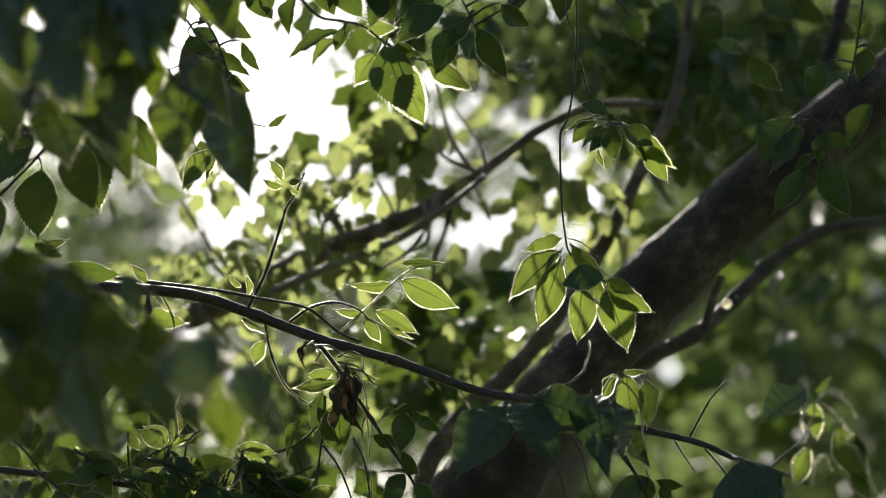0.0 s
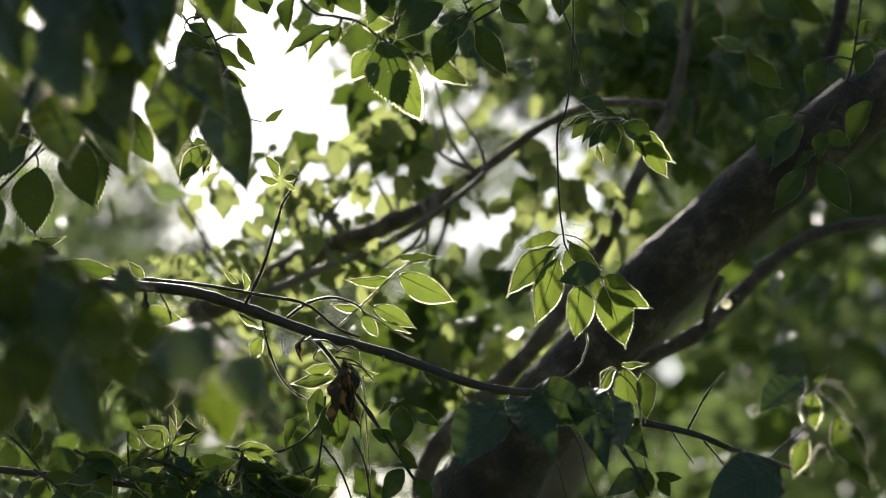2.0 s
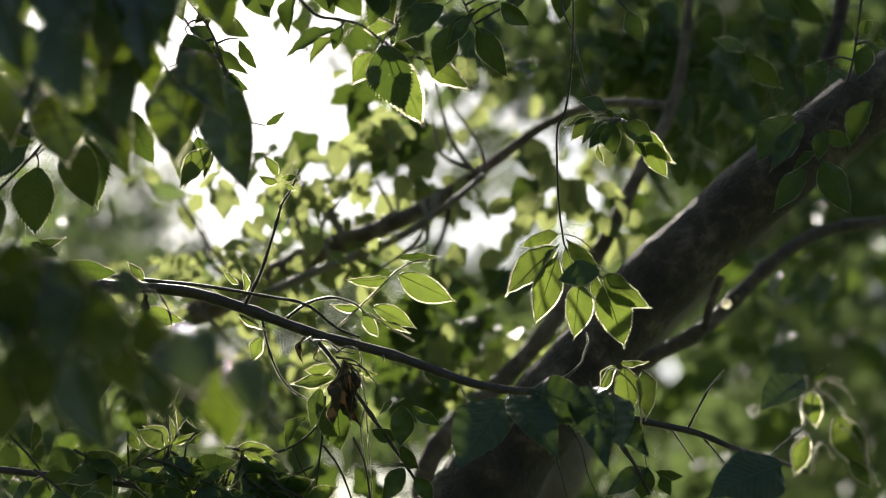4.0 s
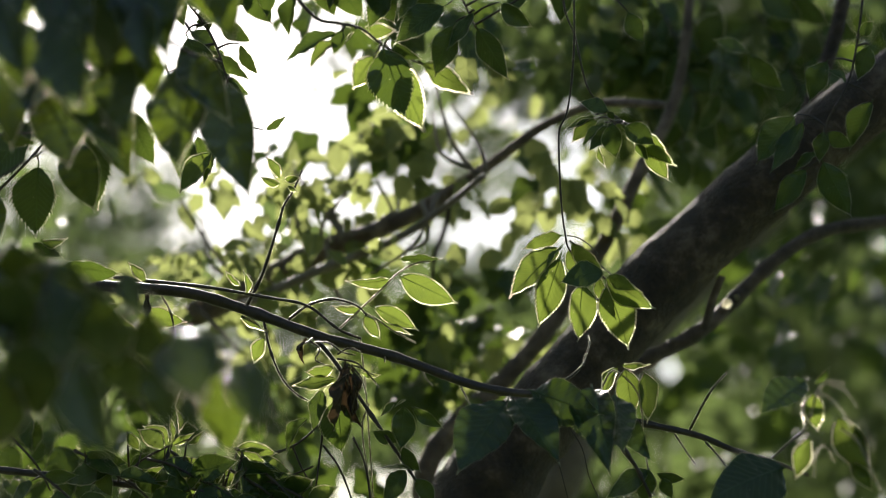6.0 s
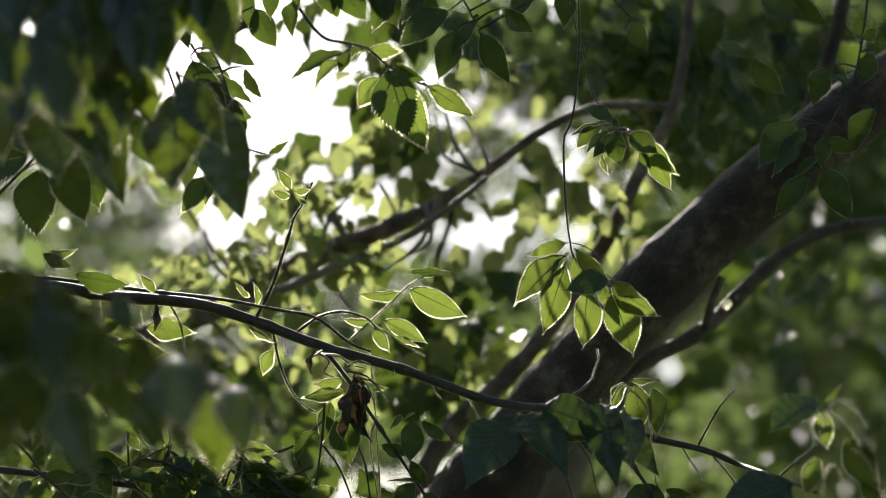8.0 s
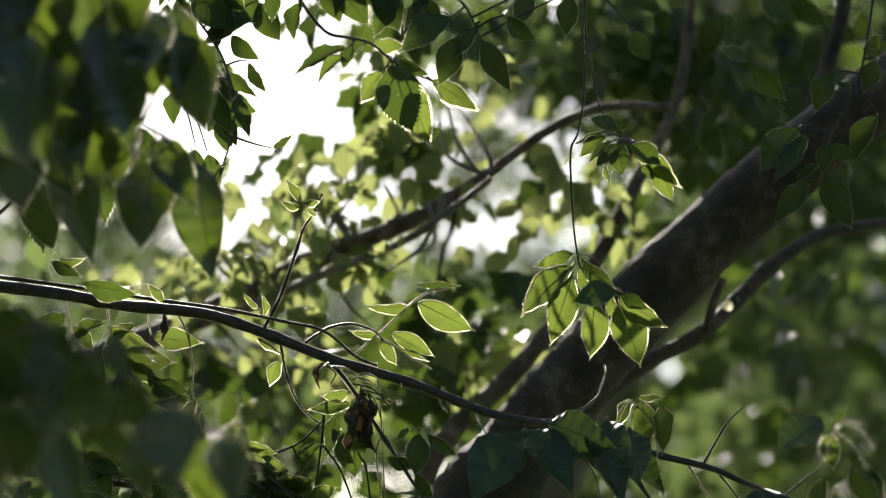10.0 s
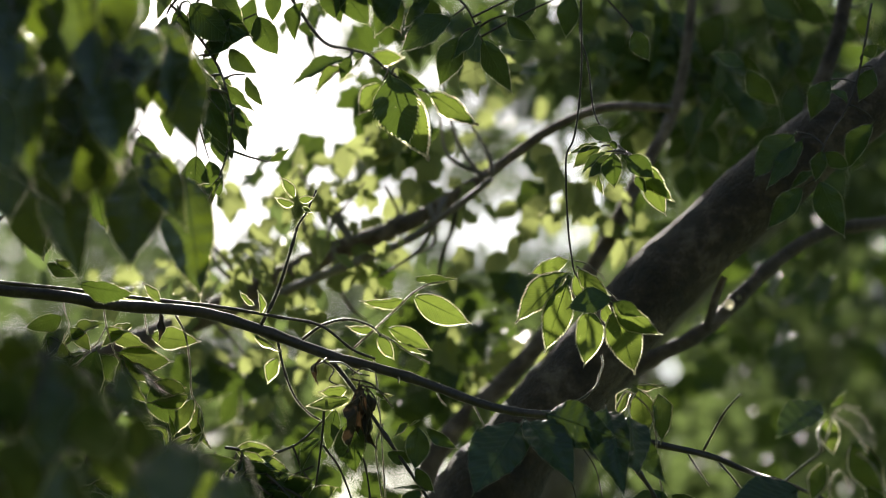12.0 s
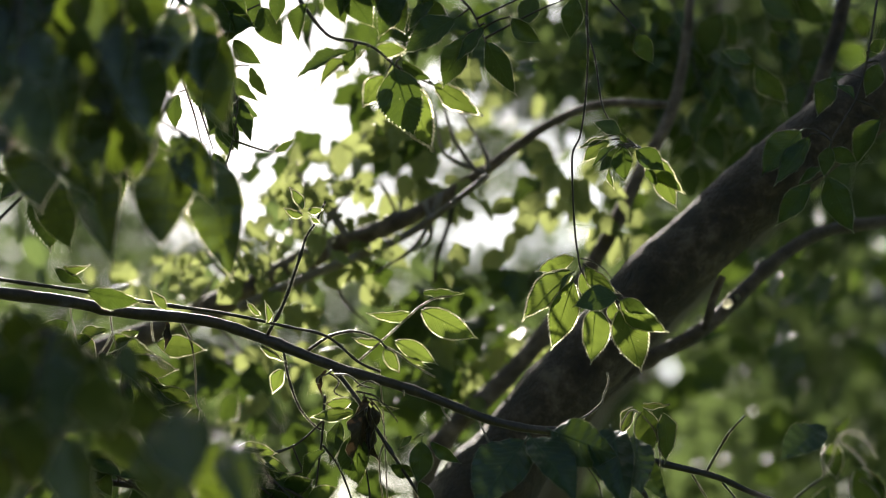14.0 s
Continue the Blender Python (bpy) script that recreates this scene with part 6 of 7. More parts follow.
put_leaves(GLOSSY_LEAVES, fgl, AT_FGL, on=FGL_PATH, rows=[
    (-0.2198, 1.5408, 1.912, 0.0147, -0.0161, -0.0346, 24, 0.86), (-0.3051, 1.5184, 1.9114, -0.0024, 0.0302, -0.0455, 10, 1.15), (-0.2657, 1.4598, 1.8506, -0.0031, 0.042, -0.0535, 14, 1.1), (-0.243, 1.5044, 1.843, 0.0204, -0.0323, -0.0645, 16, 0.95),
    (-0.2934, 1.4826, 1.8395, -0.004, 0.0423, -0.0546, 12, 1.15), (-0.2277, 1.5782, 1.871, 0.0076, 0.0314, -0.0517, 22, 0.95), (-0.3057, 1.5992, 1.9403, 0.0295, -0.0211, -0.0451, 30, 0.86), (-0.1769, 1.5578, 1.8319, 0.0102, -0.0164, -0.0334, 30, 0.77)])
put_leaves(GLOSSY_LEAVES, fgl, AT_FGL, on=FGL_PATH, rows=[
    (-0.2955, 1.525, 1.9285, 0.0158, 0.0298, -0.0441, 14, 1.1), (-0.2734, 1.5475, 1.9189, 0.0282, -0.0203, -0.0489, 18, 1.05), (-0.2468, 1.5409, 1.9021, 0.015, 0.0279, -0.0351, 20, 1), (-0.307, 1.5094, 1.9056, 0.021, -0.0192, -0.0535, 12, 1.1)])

for row in ((*(-0.33, 1.685, 1.946), 0.09, -50, 7, 41),):
    shoot(fgl, AT_FGL, *row, GLOSSY_LEAVES, 0.06)


for path in ([(-0.283, 1.768, 1.94, 0.0011), (-0.265, 1.76, 1.913, 0.001), (-0.251, 1.751, 1.892, 0.001), (-0.233, 1.744, 1.86, 0.0009)], [(-0.243, 1.766, 1.948, 0.0011), (-0.228, 1.759, 1.936, 0.001), (-0.214, 1.751, 1.924, 0.0009)], [(-0.312, 1.777, 1.896, 0.0011), (-0.301, 1.771, 1.879, 0.001), (-0.291, 1.763, 1.867, 0.0009)], [(-0.194, 1.759, 1.884, 0.0011), (-0.184, 1.752, 1.87, 0.001), (-0.177, 1.744, 1.86, 0.0009)]):
    downy_stem("twig", path, fgl, at=AT_FGL, sides=6, per_mm=5, long_mm=1.2)

# ---- unseen leaf clumps overhead, added on sun lines to shade much of the clearing ----
leaf_cloud("crown", [
    (-0.31, 5.684, 4.411, 0.221, 0.25, 0.221, 1000), (-0.603, 6.585, 4.833, 0.113, 0.15, 0.065, 240), (-0.382, 4.349, 3.777, 0.157, 0.12, 0.047, 560), (-0.188, 9.35, 5.861, 0.45, 0.5, 0.409, 1300),
    (-0.296, 11.169, 6.251, 0.417, 0.5, 0.417, 420), (-0.765, 5.836, 4.443, 0.106, 0.15, 0.04, 1000), (-0.592, 5.835, 4.398, 0.047, 0.12, 0.026, 150), (-0.39, 4.588, 3.869, 0.061, 0.08, 0.033, 90)], 0.06, FAR_LEAF, leaning_tree, 11, gaps=GAPS)
leaf_cloud("crown", [
    (-0.897, 4.332, 3.737, 0.167, 0.12, 0.087, 850), (-0.854, 4.169, 3.769, 0.179, 0.12, 0.08, 70), (-0.951, 6.02, 4.544, 0.101, 0.1, 0.043, 360), (-1.244, 6.184, 4.645, 0.176, 0.1, 0.037, 800)], 0.055, FAR_LEAF, elm, 12, gaps=GAPS)


leaf_cloud("crown", [(-0.897, 4.443, 3.824, 0.06, 0.08, 0.06, 130), (-0.789, 4.417, 3.899, 0.08, 0.08, 0.08, 70), (-0.889, 4.382, 3.915, 0.09, 0.08, 0.09, 60)], 0.05, FAR_LEAF, elm, 16, spread=0.3, gaps=GAPS)
leaf_cloud("crown", [(-0.342, 4.689, 3.654, 0.025, 0.08, 0.025, 40), (-0.407, 4.72, 3.588, 0.03, 0.08, 0.03, 50), (-0.447, 4.736, 3.55, 0.04, 0.08, 0.04, 70), (-0.471, 4.573, 3.778, 0.035, 0.08, 0.035, 14), (-0.422, 4.584, 3.778, 0.04, 0.08, 0.04, 16), (-0.32, 4.665, 3.695, 0.022, 0.08, 0.022, 45), (-0.298, 4.657, 3.715, 0.02, 0.08, 0.02, 40), (-0.344, 4.602, 3.778, 0.04, 0.08, 0.04, 60), (-0.249, 4.636, 3.762, 0.05, 0.08, 0.05, 45), (-0.176, 4.673, 3.733, 0.07, 0.08, 0.07, 60), (-0.514, 4.493, 3.88, 0.04, 0.08, 0.04, 70), (-0.458, 4.516, 3.865, 0.04, 0.08, 0.04, 60)], 0.045, FAR_LEAF, leaning_tree, 17, spread=0.3, gaps=SUNNY)
leaf_cloud("crown", [(-0.903, 4.435, 3.834, 0.035, 0.08, 0.035, 90), (-0.887, 4.442, 3.829, 0.035, 0.08, 0.035, 90), (-0.915, 4.437, 3.826, 0.03, 0.08, 0.03, 60), (-0.929, 4.405, 3.869, 0.04, 0.08, 0.04, 80), (-0.952, 4.412, 3.851, 0.04, 0.08, 0.04, 80)], 0.045, FAR_LEAF, elm, 19, spread=0.3, gaps=SUNNY)
leaf_cloud("crown", [(-0.337, 4.645, 3.719, 0.02, 0.08, 0.02, 45), (-0.311, 4.639, 3.736, 0.02, 0.08, 0.02, 45), (-0.287, 4.635, 3.75, 0.018, 0.08, 0.018, 35), (-0.36, 4.658, 3.693, 0.018, 0.08, 0.018, 30), (-0.369, 4.745, 3.564, 0.016, 0.08, 0.016, 28)], 0.04, FAR_LEAF, leaning_tree, 20, spread=0.3, gaps=SUNNY)
leaf_cloud("crown", [(-0.36, 4.80, 3.76, 0.15, 0.12, 0.09, 800), (-0.42, 4.45, 3.46, 0.16, 0.1, 0.05, 500)], 0.06, FAR_LEAF, leaning_tree, 15, gaps=GAPS)


def sun_spot(at, size):
    # a pale translucent blob that stands in for a sunlit spot on the limb
    bm = bmesh.new()
    bmesh.ops.create_icosphere(bm, subdivisions=2, radius=1)
    for v in bm.verts:
        v.co *= size * (1 + 0.25 * noise.noise(v.co * 2.1 + Vector(at)))
        v.co.y *= 0.5
    ob = part("sun_spot", bm, MARGIN, leaning_tree, "pale blob standing for a sunlit spot on the limb")
    ob.location = at


sun_spot((0.3124, 2.4628, 2.0619), 0.0062)
sun_spot((0.3242, 2.4711, 2.0711), 0.0032)


def motions():
    walk(back_tree, [(0, pose(0, 0.0002, -0.0008)), (1.5, pose(-0.0015, 0, 0)), (3, pose(-0.0008, 0, 0)), (5.5, pose(-0.0015, 0, 0)), (6.5, pose(0, 0, 0)), (7.5, pose(0.0015, 0.0002, -0.0008)), (8, pose(0.0023, 0.0005, -0.0023)), (10.5, pose(0.0077, 0.0008, -0.0038)), (11, pose(0.0085, 0.0011, -0.0053)), (11.5, pose(0.0077, 0.001, -0.0045)), (12, pose(0.0069, 0.0008, -0.0038)), (12.5, pose(0.0061, 0.0006, -0.003)), (13, pose(0.0069, 0.0005, -0.0023)), (13.5, pose(0.0054, 0.0002, -0.0008)), (14, pose(0.0023, 0, 0))])
    walk(leaning_tree, [(0, pose(0, 0, 0)), (3, pose(-0.0006, 0, 0)), (6.5, pose(0, 0, 0)), (8, pose(0, 0.0001, -0.0006)), (10.5, pose(0.0024, 0.0005, -0.0024)), (11, pose(0.0037, 0.0004, -0.0018)), (11.5, pose(0.0037, 0.0004, -0.0018)), (12, pose(0.0024, 0.0001, -0.0006)), (12.5, pose(0.0012, 0, 0)), (13, pose(0.0012, -0.0001, 0.0006)), (13.5, pose(0.0006, -0.0001, 0.0006)), (14, pose(0.0006, 0, 0))])
    walk(main, [
        (0, pose(-0.3291, 2.1594, 2.0223, 0, 0.28, 0)), (0.5, pose(-0.3296, 2.1592, 2.0233, 0, 0.08, 0)),
        (1, pose(-0.3313, 2.1589, 2.0245, 0, -0.17, 0)), (1.5, pose(-0.3325, 2.1589, 2.0248, 0, -0.28, 0)),
        (2, pose(-0.3319, 2.1589, 2.0248, 0, -0.24, 0)), (2.5, pose(-0.3311, 2.1588, 2.0248, 0, -0.23, 0)),
        (3, pose(-0.3316, 2.1591, 2.0239, 0, -0.44, 0)), (5.5, pose(-0.3322, 2.1591, 2.0236, 0, -0.52, 0)),
        (6, pose(-0.3304, 2.1593, 2.0229, 0, -0.35, 0)), (6.5, pose(-0.3295, 2.1595, 2.0217, 0, 0, 0)),
        (7, pose(-0.3287, 2.16, 2.0194, 0, 0.17, 0)), (7.5, pose(-0.3248, 2.1607, 2.0162, 0, 0.06, 0)),
        (8, pose(-0.3211, 2.1614, 2.013, 0, 0.13, 0)), (10.5, pose(-0.312, 2.1635, 2.0028, 0, 1.07, 0)),
        (11, pose(-0.3109, 2.1639, 2.0013, 0, 0.67, 0)), (11.5, pose(-0.3133, 2.1634, 2.0032, 0, 0.04, 0)),
        (12, pose(-0.3169, 2.1632, 2.0044, 0, -0.22, 0)), (12.5, pose(-0.3168, 2.1634, 2.0034, 0, -0.13, 0)),
        (13, pose(-0.3138, 2.1637, 2.0021, 0, 0.33, 0)), (13.5, pose(-0.3109, 2.1644, 1.9986, 0, 0.67, 0)),
        (14, pose(-0.3104, 2.1645, 1.998, 0, 1.07, 0)),])
    walk(thin, [
        (0, pose(-0.0998, 2.1588, 1.9768, 0, 0.28, 0)), (0.5, pose(-0.1001, 2.1585, 1.9786, 0, 0.08, 0)),
        (1, pose(-0.1016, 2.158, 1.9807, 0, -0.17, 0)), (1.5, pose(-0.1027, 2.1578, 1.9814, 0, -0.28, 0)),
        (2, pose(-0.1022, 2.1579, 1.9813, 0, -0.24, 0)), (2.5, pose(-0.1014, 2.1579, 1.9813, 0, -0.23, 0)),
        (3, pose(-0.1017, 2.1579, 1.9812, 0, -0.44, 0)), (5.5, pose(-0.1023, 2.1579, 1.9812, 0, -0.52, 0)),
        (6, pose(-0.1006, 2.1582, 1.9799, 0, -0.35, 0)), (6.5, pose(-0.0999, 2.1587, 1.9773, 0, 0, 0)),
        (7, pose(-0.0993, 2.1594, 1.9743, 0, 0.17, 0)), (7.5, pose(-0.0953, 2.1599, 1.9716, 0, 0.06, 0)),
        (8, pose(-0.0917, 2.1607, 1.9681, 0, 0.13, 0)), (10.5, pose(-0.0834, 2.1636, 1.9543, 0, 1.72, 0)),
        (11, pose(-0.082, 2.1636, 1.9544, 0, 1.32, 0)), (11.5, pose(-0.0839, 2.1627, 1.9588, 0, 0.3, 0)),
        (12, pose(-0.0872, 2.1622, 1.9609, 0, -0.22, 0)), (12.5, pose(-0.0872, 2.1625, 1.9596, 0, -0.13, 0)),
        (13, pose(-0.0846, 2.1631, 1.9565, 0, 0.46, 0)), (13.5, pose(-0.082, 2.1642, 1.9517, 0, 1.45, 0)),
        (14, pose(-0.0818, 2.1646, 1.9495, 0, 2.06, 0)),])
    walk(hang, [
        (0, pose(0.121, 2.1135, 2.238, 0, 0.33, 0)), (0.5, pose(0.1195, 2.1131, 2.2399, 0, 0.09, 0)),
        (1, pose(0.118, 2.1129, 2.2409, 0, -0.22, 0)), (1.5, pose(0.119, 2.1126, 2.2423, 0, -0.17, 0)),
        (2, pose(0.1179, 2.1128, 2.2415, 0, 0.09, 0)), (2.5, pose(0.1181, 2.1128, 2.2415, 0, 0.2, 0)),
        (3, pose(0.1169, 2.1127, 2.2418, 0, 0.53, 0)), (5.5, pose(0.1189, 2.1126, 2.2422, 0, -0.29, 0)),
        (6, pose(0.1189, 2.1129, 2.2409, 0, -0.27, 0)), (6.5, pose(0.1222, 2.1133, 2.2393, 0, 0, 0)),
        (7, pose(0.1226, 2.1135, 2.238, 0, 0.23, 0)), (7.5, pose(0.1224, 2.114, 2.2359, 0, -0.21, 0)),
        (8, pose(0.1235, 2.1144, 2.2337, 0, -0.3, 0)), (10.5, pose(0.1305, 2.117, 2.2217, 0, -0.39, 0)),
        (11, pose(0.1304, 2.1174, 2.2198, 0, -0.4, 0)), (11.5, pose(0.1307, 2.118, 2.2172, 0, -0.19, 0)),
        (12, pose(0.126, 2.118, 2.2172, 0, -0.08, 0)), (12.5, pose(0.1258, 2.1174, 2.2199, 0, -0.19, 0)),
        (13, pose(0.1231, 2.1179, 2.2175, 0, 0.17, 0)), (13.5, pose(0.1317, 2.118, 2.2169, 0, -0.28, 0)),
        (14, pose(0.1319, 2.1175, 2.2193, 0, -0.16, 0)),])
    walk(hangb, [
        (0, pose(0.1523, 2.1713, 2.2069, 0, 0.12, 0)), (0.5, pose(0.1517, 2.171, 2.208, 0, -0.12, 0)),
        (1, pose(0.1523, 2.1706, 2.2102, 0, -0.6, 0)), (1.5, pose(0.1517, 2.1704, 2.2108, 0, -0.72, 0)),
        (2, pose(0.1506, 2.1704, 2.2108, 0, -0.72, 0)), (2.5, pose(0.1506, 2.1706, 2.2102, 0, -0.6, 0)),
        (3, pose(0.1506, 2.1706, 2.2102, 0, -0.6, 0)), (5.5, pose(0.1517, 2.1704, 2.2108, 0, -0.72, 0)),
        (6, pose(0.1523, 2.1709, 2.2086, 0, -0.24, 0)), (6.5, pose(0.154, 2.1711, 2.2075, 0, 0, 0)),
        (7, pose(0.154, 2.1715, 2.2059, 0, 0.36, 0)), (7.5, pose(0.1556, 2.1718, 2.2042, 0, 0.72, 0)),
        (8, pose(0.1573, 2.1724, 2.2015, 0, 1.32, 0)), (10.5, pose(0.164, 2.1749, 2.19, 0, 3.84, 0)),
        (11, pose(0.1651, 2.1754, 2.1873, 0, 4.44, 0)), (11.5, pose(0.1646, 2.1761, 2.184, 0, 5.16, 0)),
        (12, pose(0.1584, 2.1766, 2.1818, 0, 5.64, 0)), (12.5, pose(0.1607, 2.1758, 2.1857, 0, 4.8, 0)),
        (13, pose(0.159, 2.1762, 2.1835, 0, 5.28, 0)), (13.5, pose(0.1651, 2.1757, 2.1862, 0, 4.68, 0)),
        (14, pose(0.1668, 2.1753, 2.1878, 0, 4.32, 0)),])
    walk(upper, [
        (0, pose(-0.0525, 2.2068, 2.2801, 0, -0.3, 0)), (0.5, pose(-0.0525, 2.2062, 2.2829, 0, -0.55, 0)),
        (1, pose(-0.0536, 2.2059, 2.2846, 0, -0.7, 0)), (1.5, pose(-0.0553, 2.2058, 2.2851, 0, -0.75, 0)),
        (2, pose(-0.0565, 2.2059, 2.2846, 0, -0.7, 0)), (2.5, pose(-0.0565, 2.2065, 2.2818, 0, -0.45, 0)),
        (3, pose(-0.0542, 2.2065, 2.2818, 0, -0.45, 0)), (5.5, pose(-0.0565, 2.2068, 2.2801, 0, -0.3, 0)),
        (6, pose(-0.0542, 2.2074, 2.2773, 0, -0.05, 0)), (6.5, pose(-0.0536, 2.2075, 2.2768, 0, 0, 0)),
        (7, pose(-0.0508, 2.2085, 2.2723, 0, 0.4, 0)), (7.5, pose(-0.0502, 2.2093, 2.2684, 0, 0.75, 0)),
        (8, pose(-0.049, 2.2119, 2.2561, 0, 1.85, 0)), (10.5, pose(-0.0422, 2.2106, 2.2623, 0, 1.3, 0)),
        (11, pose(-0.0393, 2.2129, 2.2517, 0, 2.25, 0)), (11.5, pose(-0.0393, 2.212, 2.2556, 0, 1.9, 0)),
        (12, pose(-0.0473, 2.2133, 2.2494, 0, 2.45, 0)), (12.5, pose(-0.0468, 2.2139, 2.2466, 0, 2.7, 0)),
        (13, pose(-0.0439, 2.2132, 2.25, 0, 2.4, 0)), (13.5, pose(-0.0439, 2.2123, 2.2545, 0, 2, 0)),
        (14, pose(-0.0433, 2.2116, 2.2578, 0, 1.7, 0)),])
    walk(top, [
        (0, pose(0.0379, 2.2476, 2.3285, 0, 0, 0)), (0.5, pose(0.0367, 2.2473, 2.3302, 0, -0.3, 0)),
        (1, pose(0.0355, 2.2473, 2.3302, 0, -0.3, 0)), (1.5, pose(0.0355, 2.2473, 2.3302, 0, -0.3, 0)),
        (2, pose(0.0367, 2.2469, 2.3319, 0, -0.6, 0)), (2.5, pose(0.0367, 2.2472, 2.3308, 0, -0.4, 0)),
        (3, pose(0.0379, 2.2474, 2.3297, 0, -0.2, 0)), (5.5, pose(0.0367, 2.2473, 2.3302, 0, -0.3, 0)),
        (6, pose(0.0379, 2.2475, 2.3291, 0, -0.1, 0)), (6.5, pose(0.0385, 2.2476, 2.3285, 0, 0, 0)),
        (7, pose(0.0385, 2.2479, 2.3274, 0, 0.2, 0)), (7.5, pose(0.0402, 2.2483, 2.3257, 0, 0.5, 0)),
        (8, pose(0.042, 2.2486, 2.324, 0, 0.8, 0)), (10.5, pose(0.0454, 2.2504, 2.3154, 0, 2.3, 0)),
        (11, pose(0.0466, 2.2507, 2.3143, 0, 2.5, 0)), (11.5, pose(0.0466, 2.2501, 2.3171, 0, 2, 0)),
        (12, pose(0.0449, 2.2501, 2.3171, 0, 2, 0)), (12.5, pose(0.0431, 2.2501, 2.3171, 0, 2, 0)),
        (13, pose(0.0437, 2.2504, 2.3154, 0, 2.3, 0)), (13.5, pose(0.0472, 2.2507, 2.3143, 0, 2.5, 0)),
        (14, pose(0.0489, 2.2504, 2.3154, 0, 2.3, 0)),])
    walk(right, [
        (0, pose(0.395, 2.3055, 2.2971, 0, 0.07, 0)), (0.5, pose(0.3946, 2.3053, 2.2979, 0, -0.07, 0)),
        (1, pose(0.395, 2.3049, 2.2995, 0, -0.35, 0)), (1.5, pose(0.3946, 2.3048, 2.2999, 0, -0.42, 0)),
        (2, pose(0.3938, 2.3048, 2.2999, 0, -0.42, 0)), (2.5, pose(0.3938, 2.3049, 2.2995, 0, -0.35, 0)),
        (3, pose(0.3938, 2.3049, 2.2995, 0, -0.35, 0)), (5.5, pose(0.3946, 2.3048, 2.2999, 0, -0.42, 0)),
        (6, pose(0.395, 2.3052, 2.2983, 0, -0.14, 0)), (6.5, pose(0.3963, 2.3054, 2.2975, 0, 0, 0)),
        (7, pose(0.3963, 2.3056, 2.2962, 0, 0.21, 0)), (7.5, pose(0.3975, 2.3059, 2.295, 0, 0.42, 0)),
        (8, pose(0.3988, 2.3063, 2.293, 0, 0.77, 0)), (10.5, pose(0.4038, 2.3081, 2.2844, 0, 2.24, 0)),
        (11, pose(0.4046, 2.3086, 2.2824, 0, 2.59, 0)), (11.5, pose(0.4042, 2.3091, 2.2799, 0, 3.01, 0)),
        (12, pose(0.3996, 2.3094, 2.2783, 0, 3.29, 0)), (12.5, pose(0.4013, 2.3088, 2.2812, 0, 2.8, 0)),
        (13, pose(0.4, 2.3092, 2.2795, 0, 3.08, 0)), (13.5, pose(0.4046, 2.3087, 2.2816, 0, 2.73, 0)),
        (14, pose(0.4059, 2.3085, 2.2828, 0, 2.52, 0)),])
    walk(upl, [
        (0, pose(-0.2749, 2.2039, 2.2941, 0, -0.24, 0)), (0.5, pose(-0.2749, 2.2033, 2.2968, 0, -0.44, 0)),
        (1, pose(-0.276, 2.2029, 2.2985, 0, -0.56, 0)), (1.5, pose(-0.2777, 2.2028, 2.2991, 0, -0.6, 0)),
        (2, pose(-0.2789, 2.2029, 2.2985, 0, -0.56, 0)), (2.5, pose(-0.2789, 2.2035, 2.2957, 0, -0.36, 0)),
        (3, pose(-0.2766, 2.2035, 2.2957, 0, -0.36, 0)), (5.5, pose(-0.2789, 2.2039, 2.2941, 0, -0.24, 0)),
        (6, pose(-0.2766, 2.2044, 2.2913, 0, -0.04, 0)), (6.5, pose(-0.276, 2.2046, 2.2907, 0, 0, 0)),
        (7, pose(-0.2731, 2.2055, 2.2863, 0, 0.32, 0)), (7.5, pose(-0.2726, 2.2063, 2.2823, 0, 0.6, 0)),
        (8, pose(-0.2714, 2.209, 2.2701, 0, 1.48, 0)), (10.5, pose(-0.2646, 2.2077, 2.2762, 0, 1.04, 0)),
        (11, pose(-0.2617, 2.2099, 2.2656, 0, 1.8, 0)), (11.5, pose(-0.2617, 2.2091, 2.2695, 0, 1.52, 0)),
        (12, pose(-0.2697, 2.2104, 2.2634, 0, 1.96, 0)), (12.5, pose(-0.2692, 2.211, 2.2606, 0, 2.16, 0)),
        (13, pose(-0.2663, 2.2103, 2.2639, 0, 1.92, 0)), (13.5, pose(-0.2663, 2.2093, 2.2684, 0, 1.6, 0)),
        (14, pose(-0.2657, 2.2086, 2.2717, 0, 1.36, 0)),])
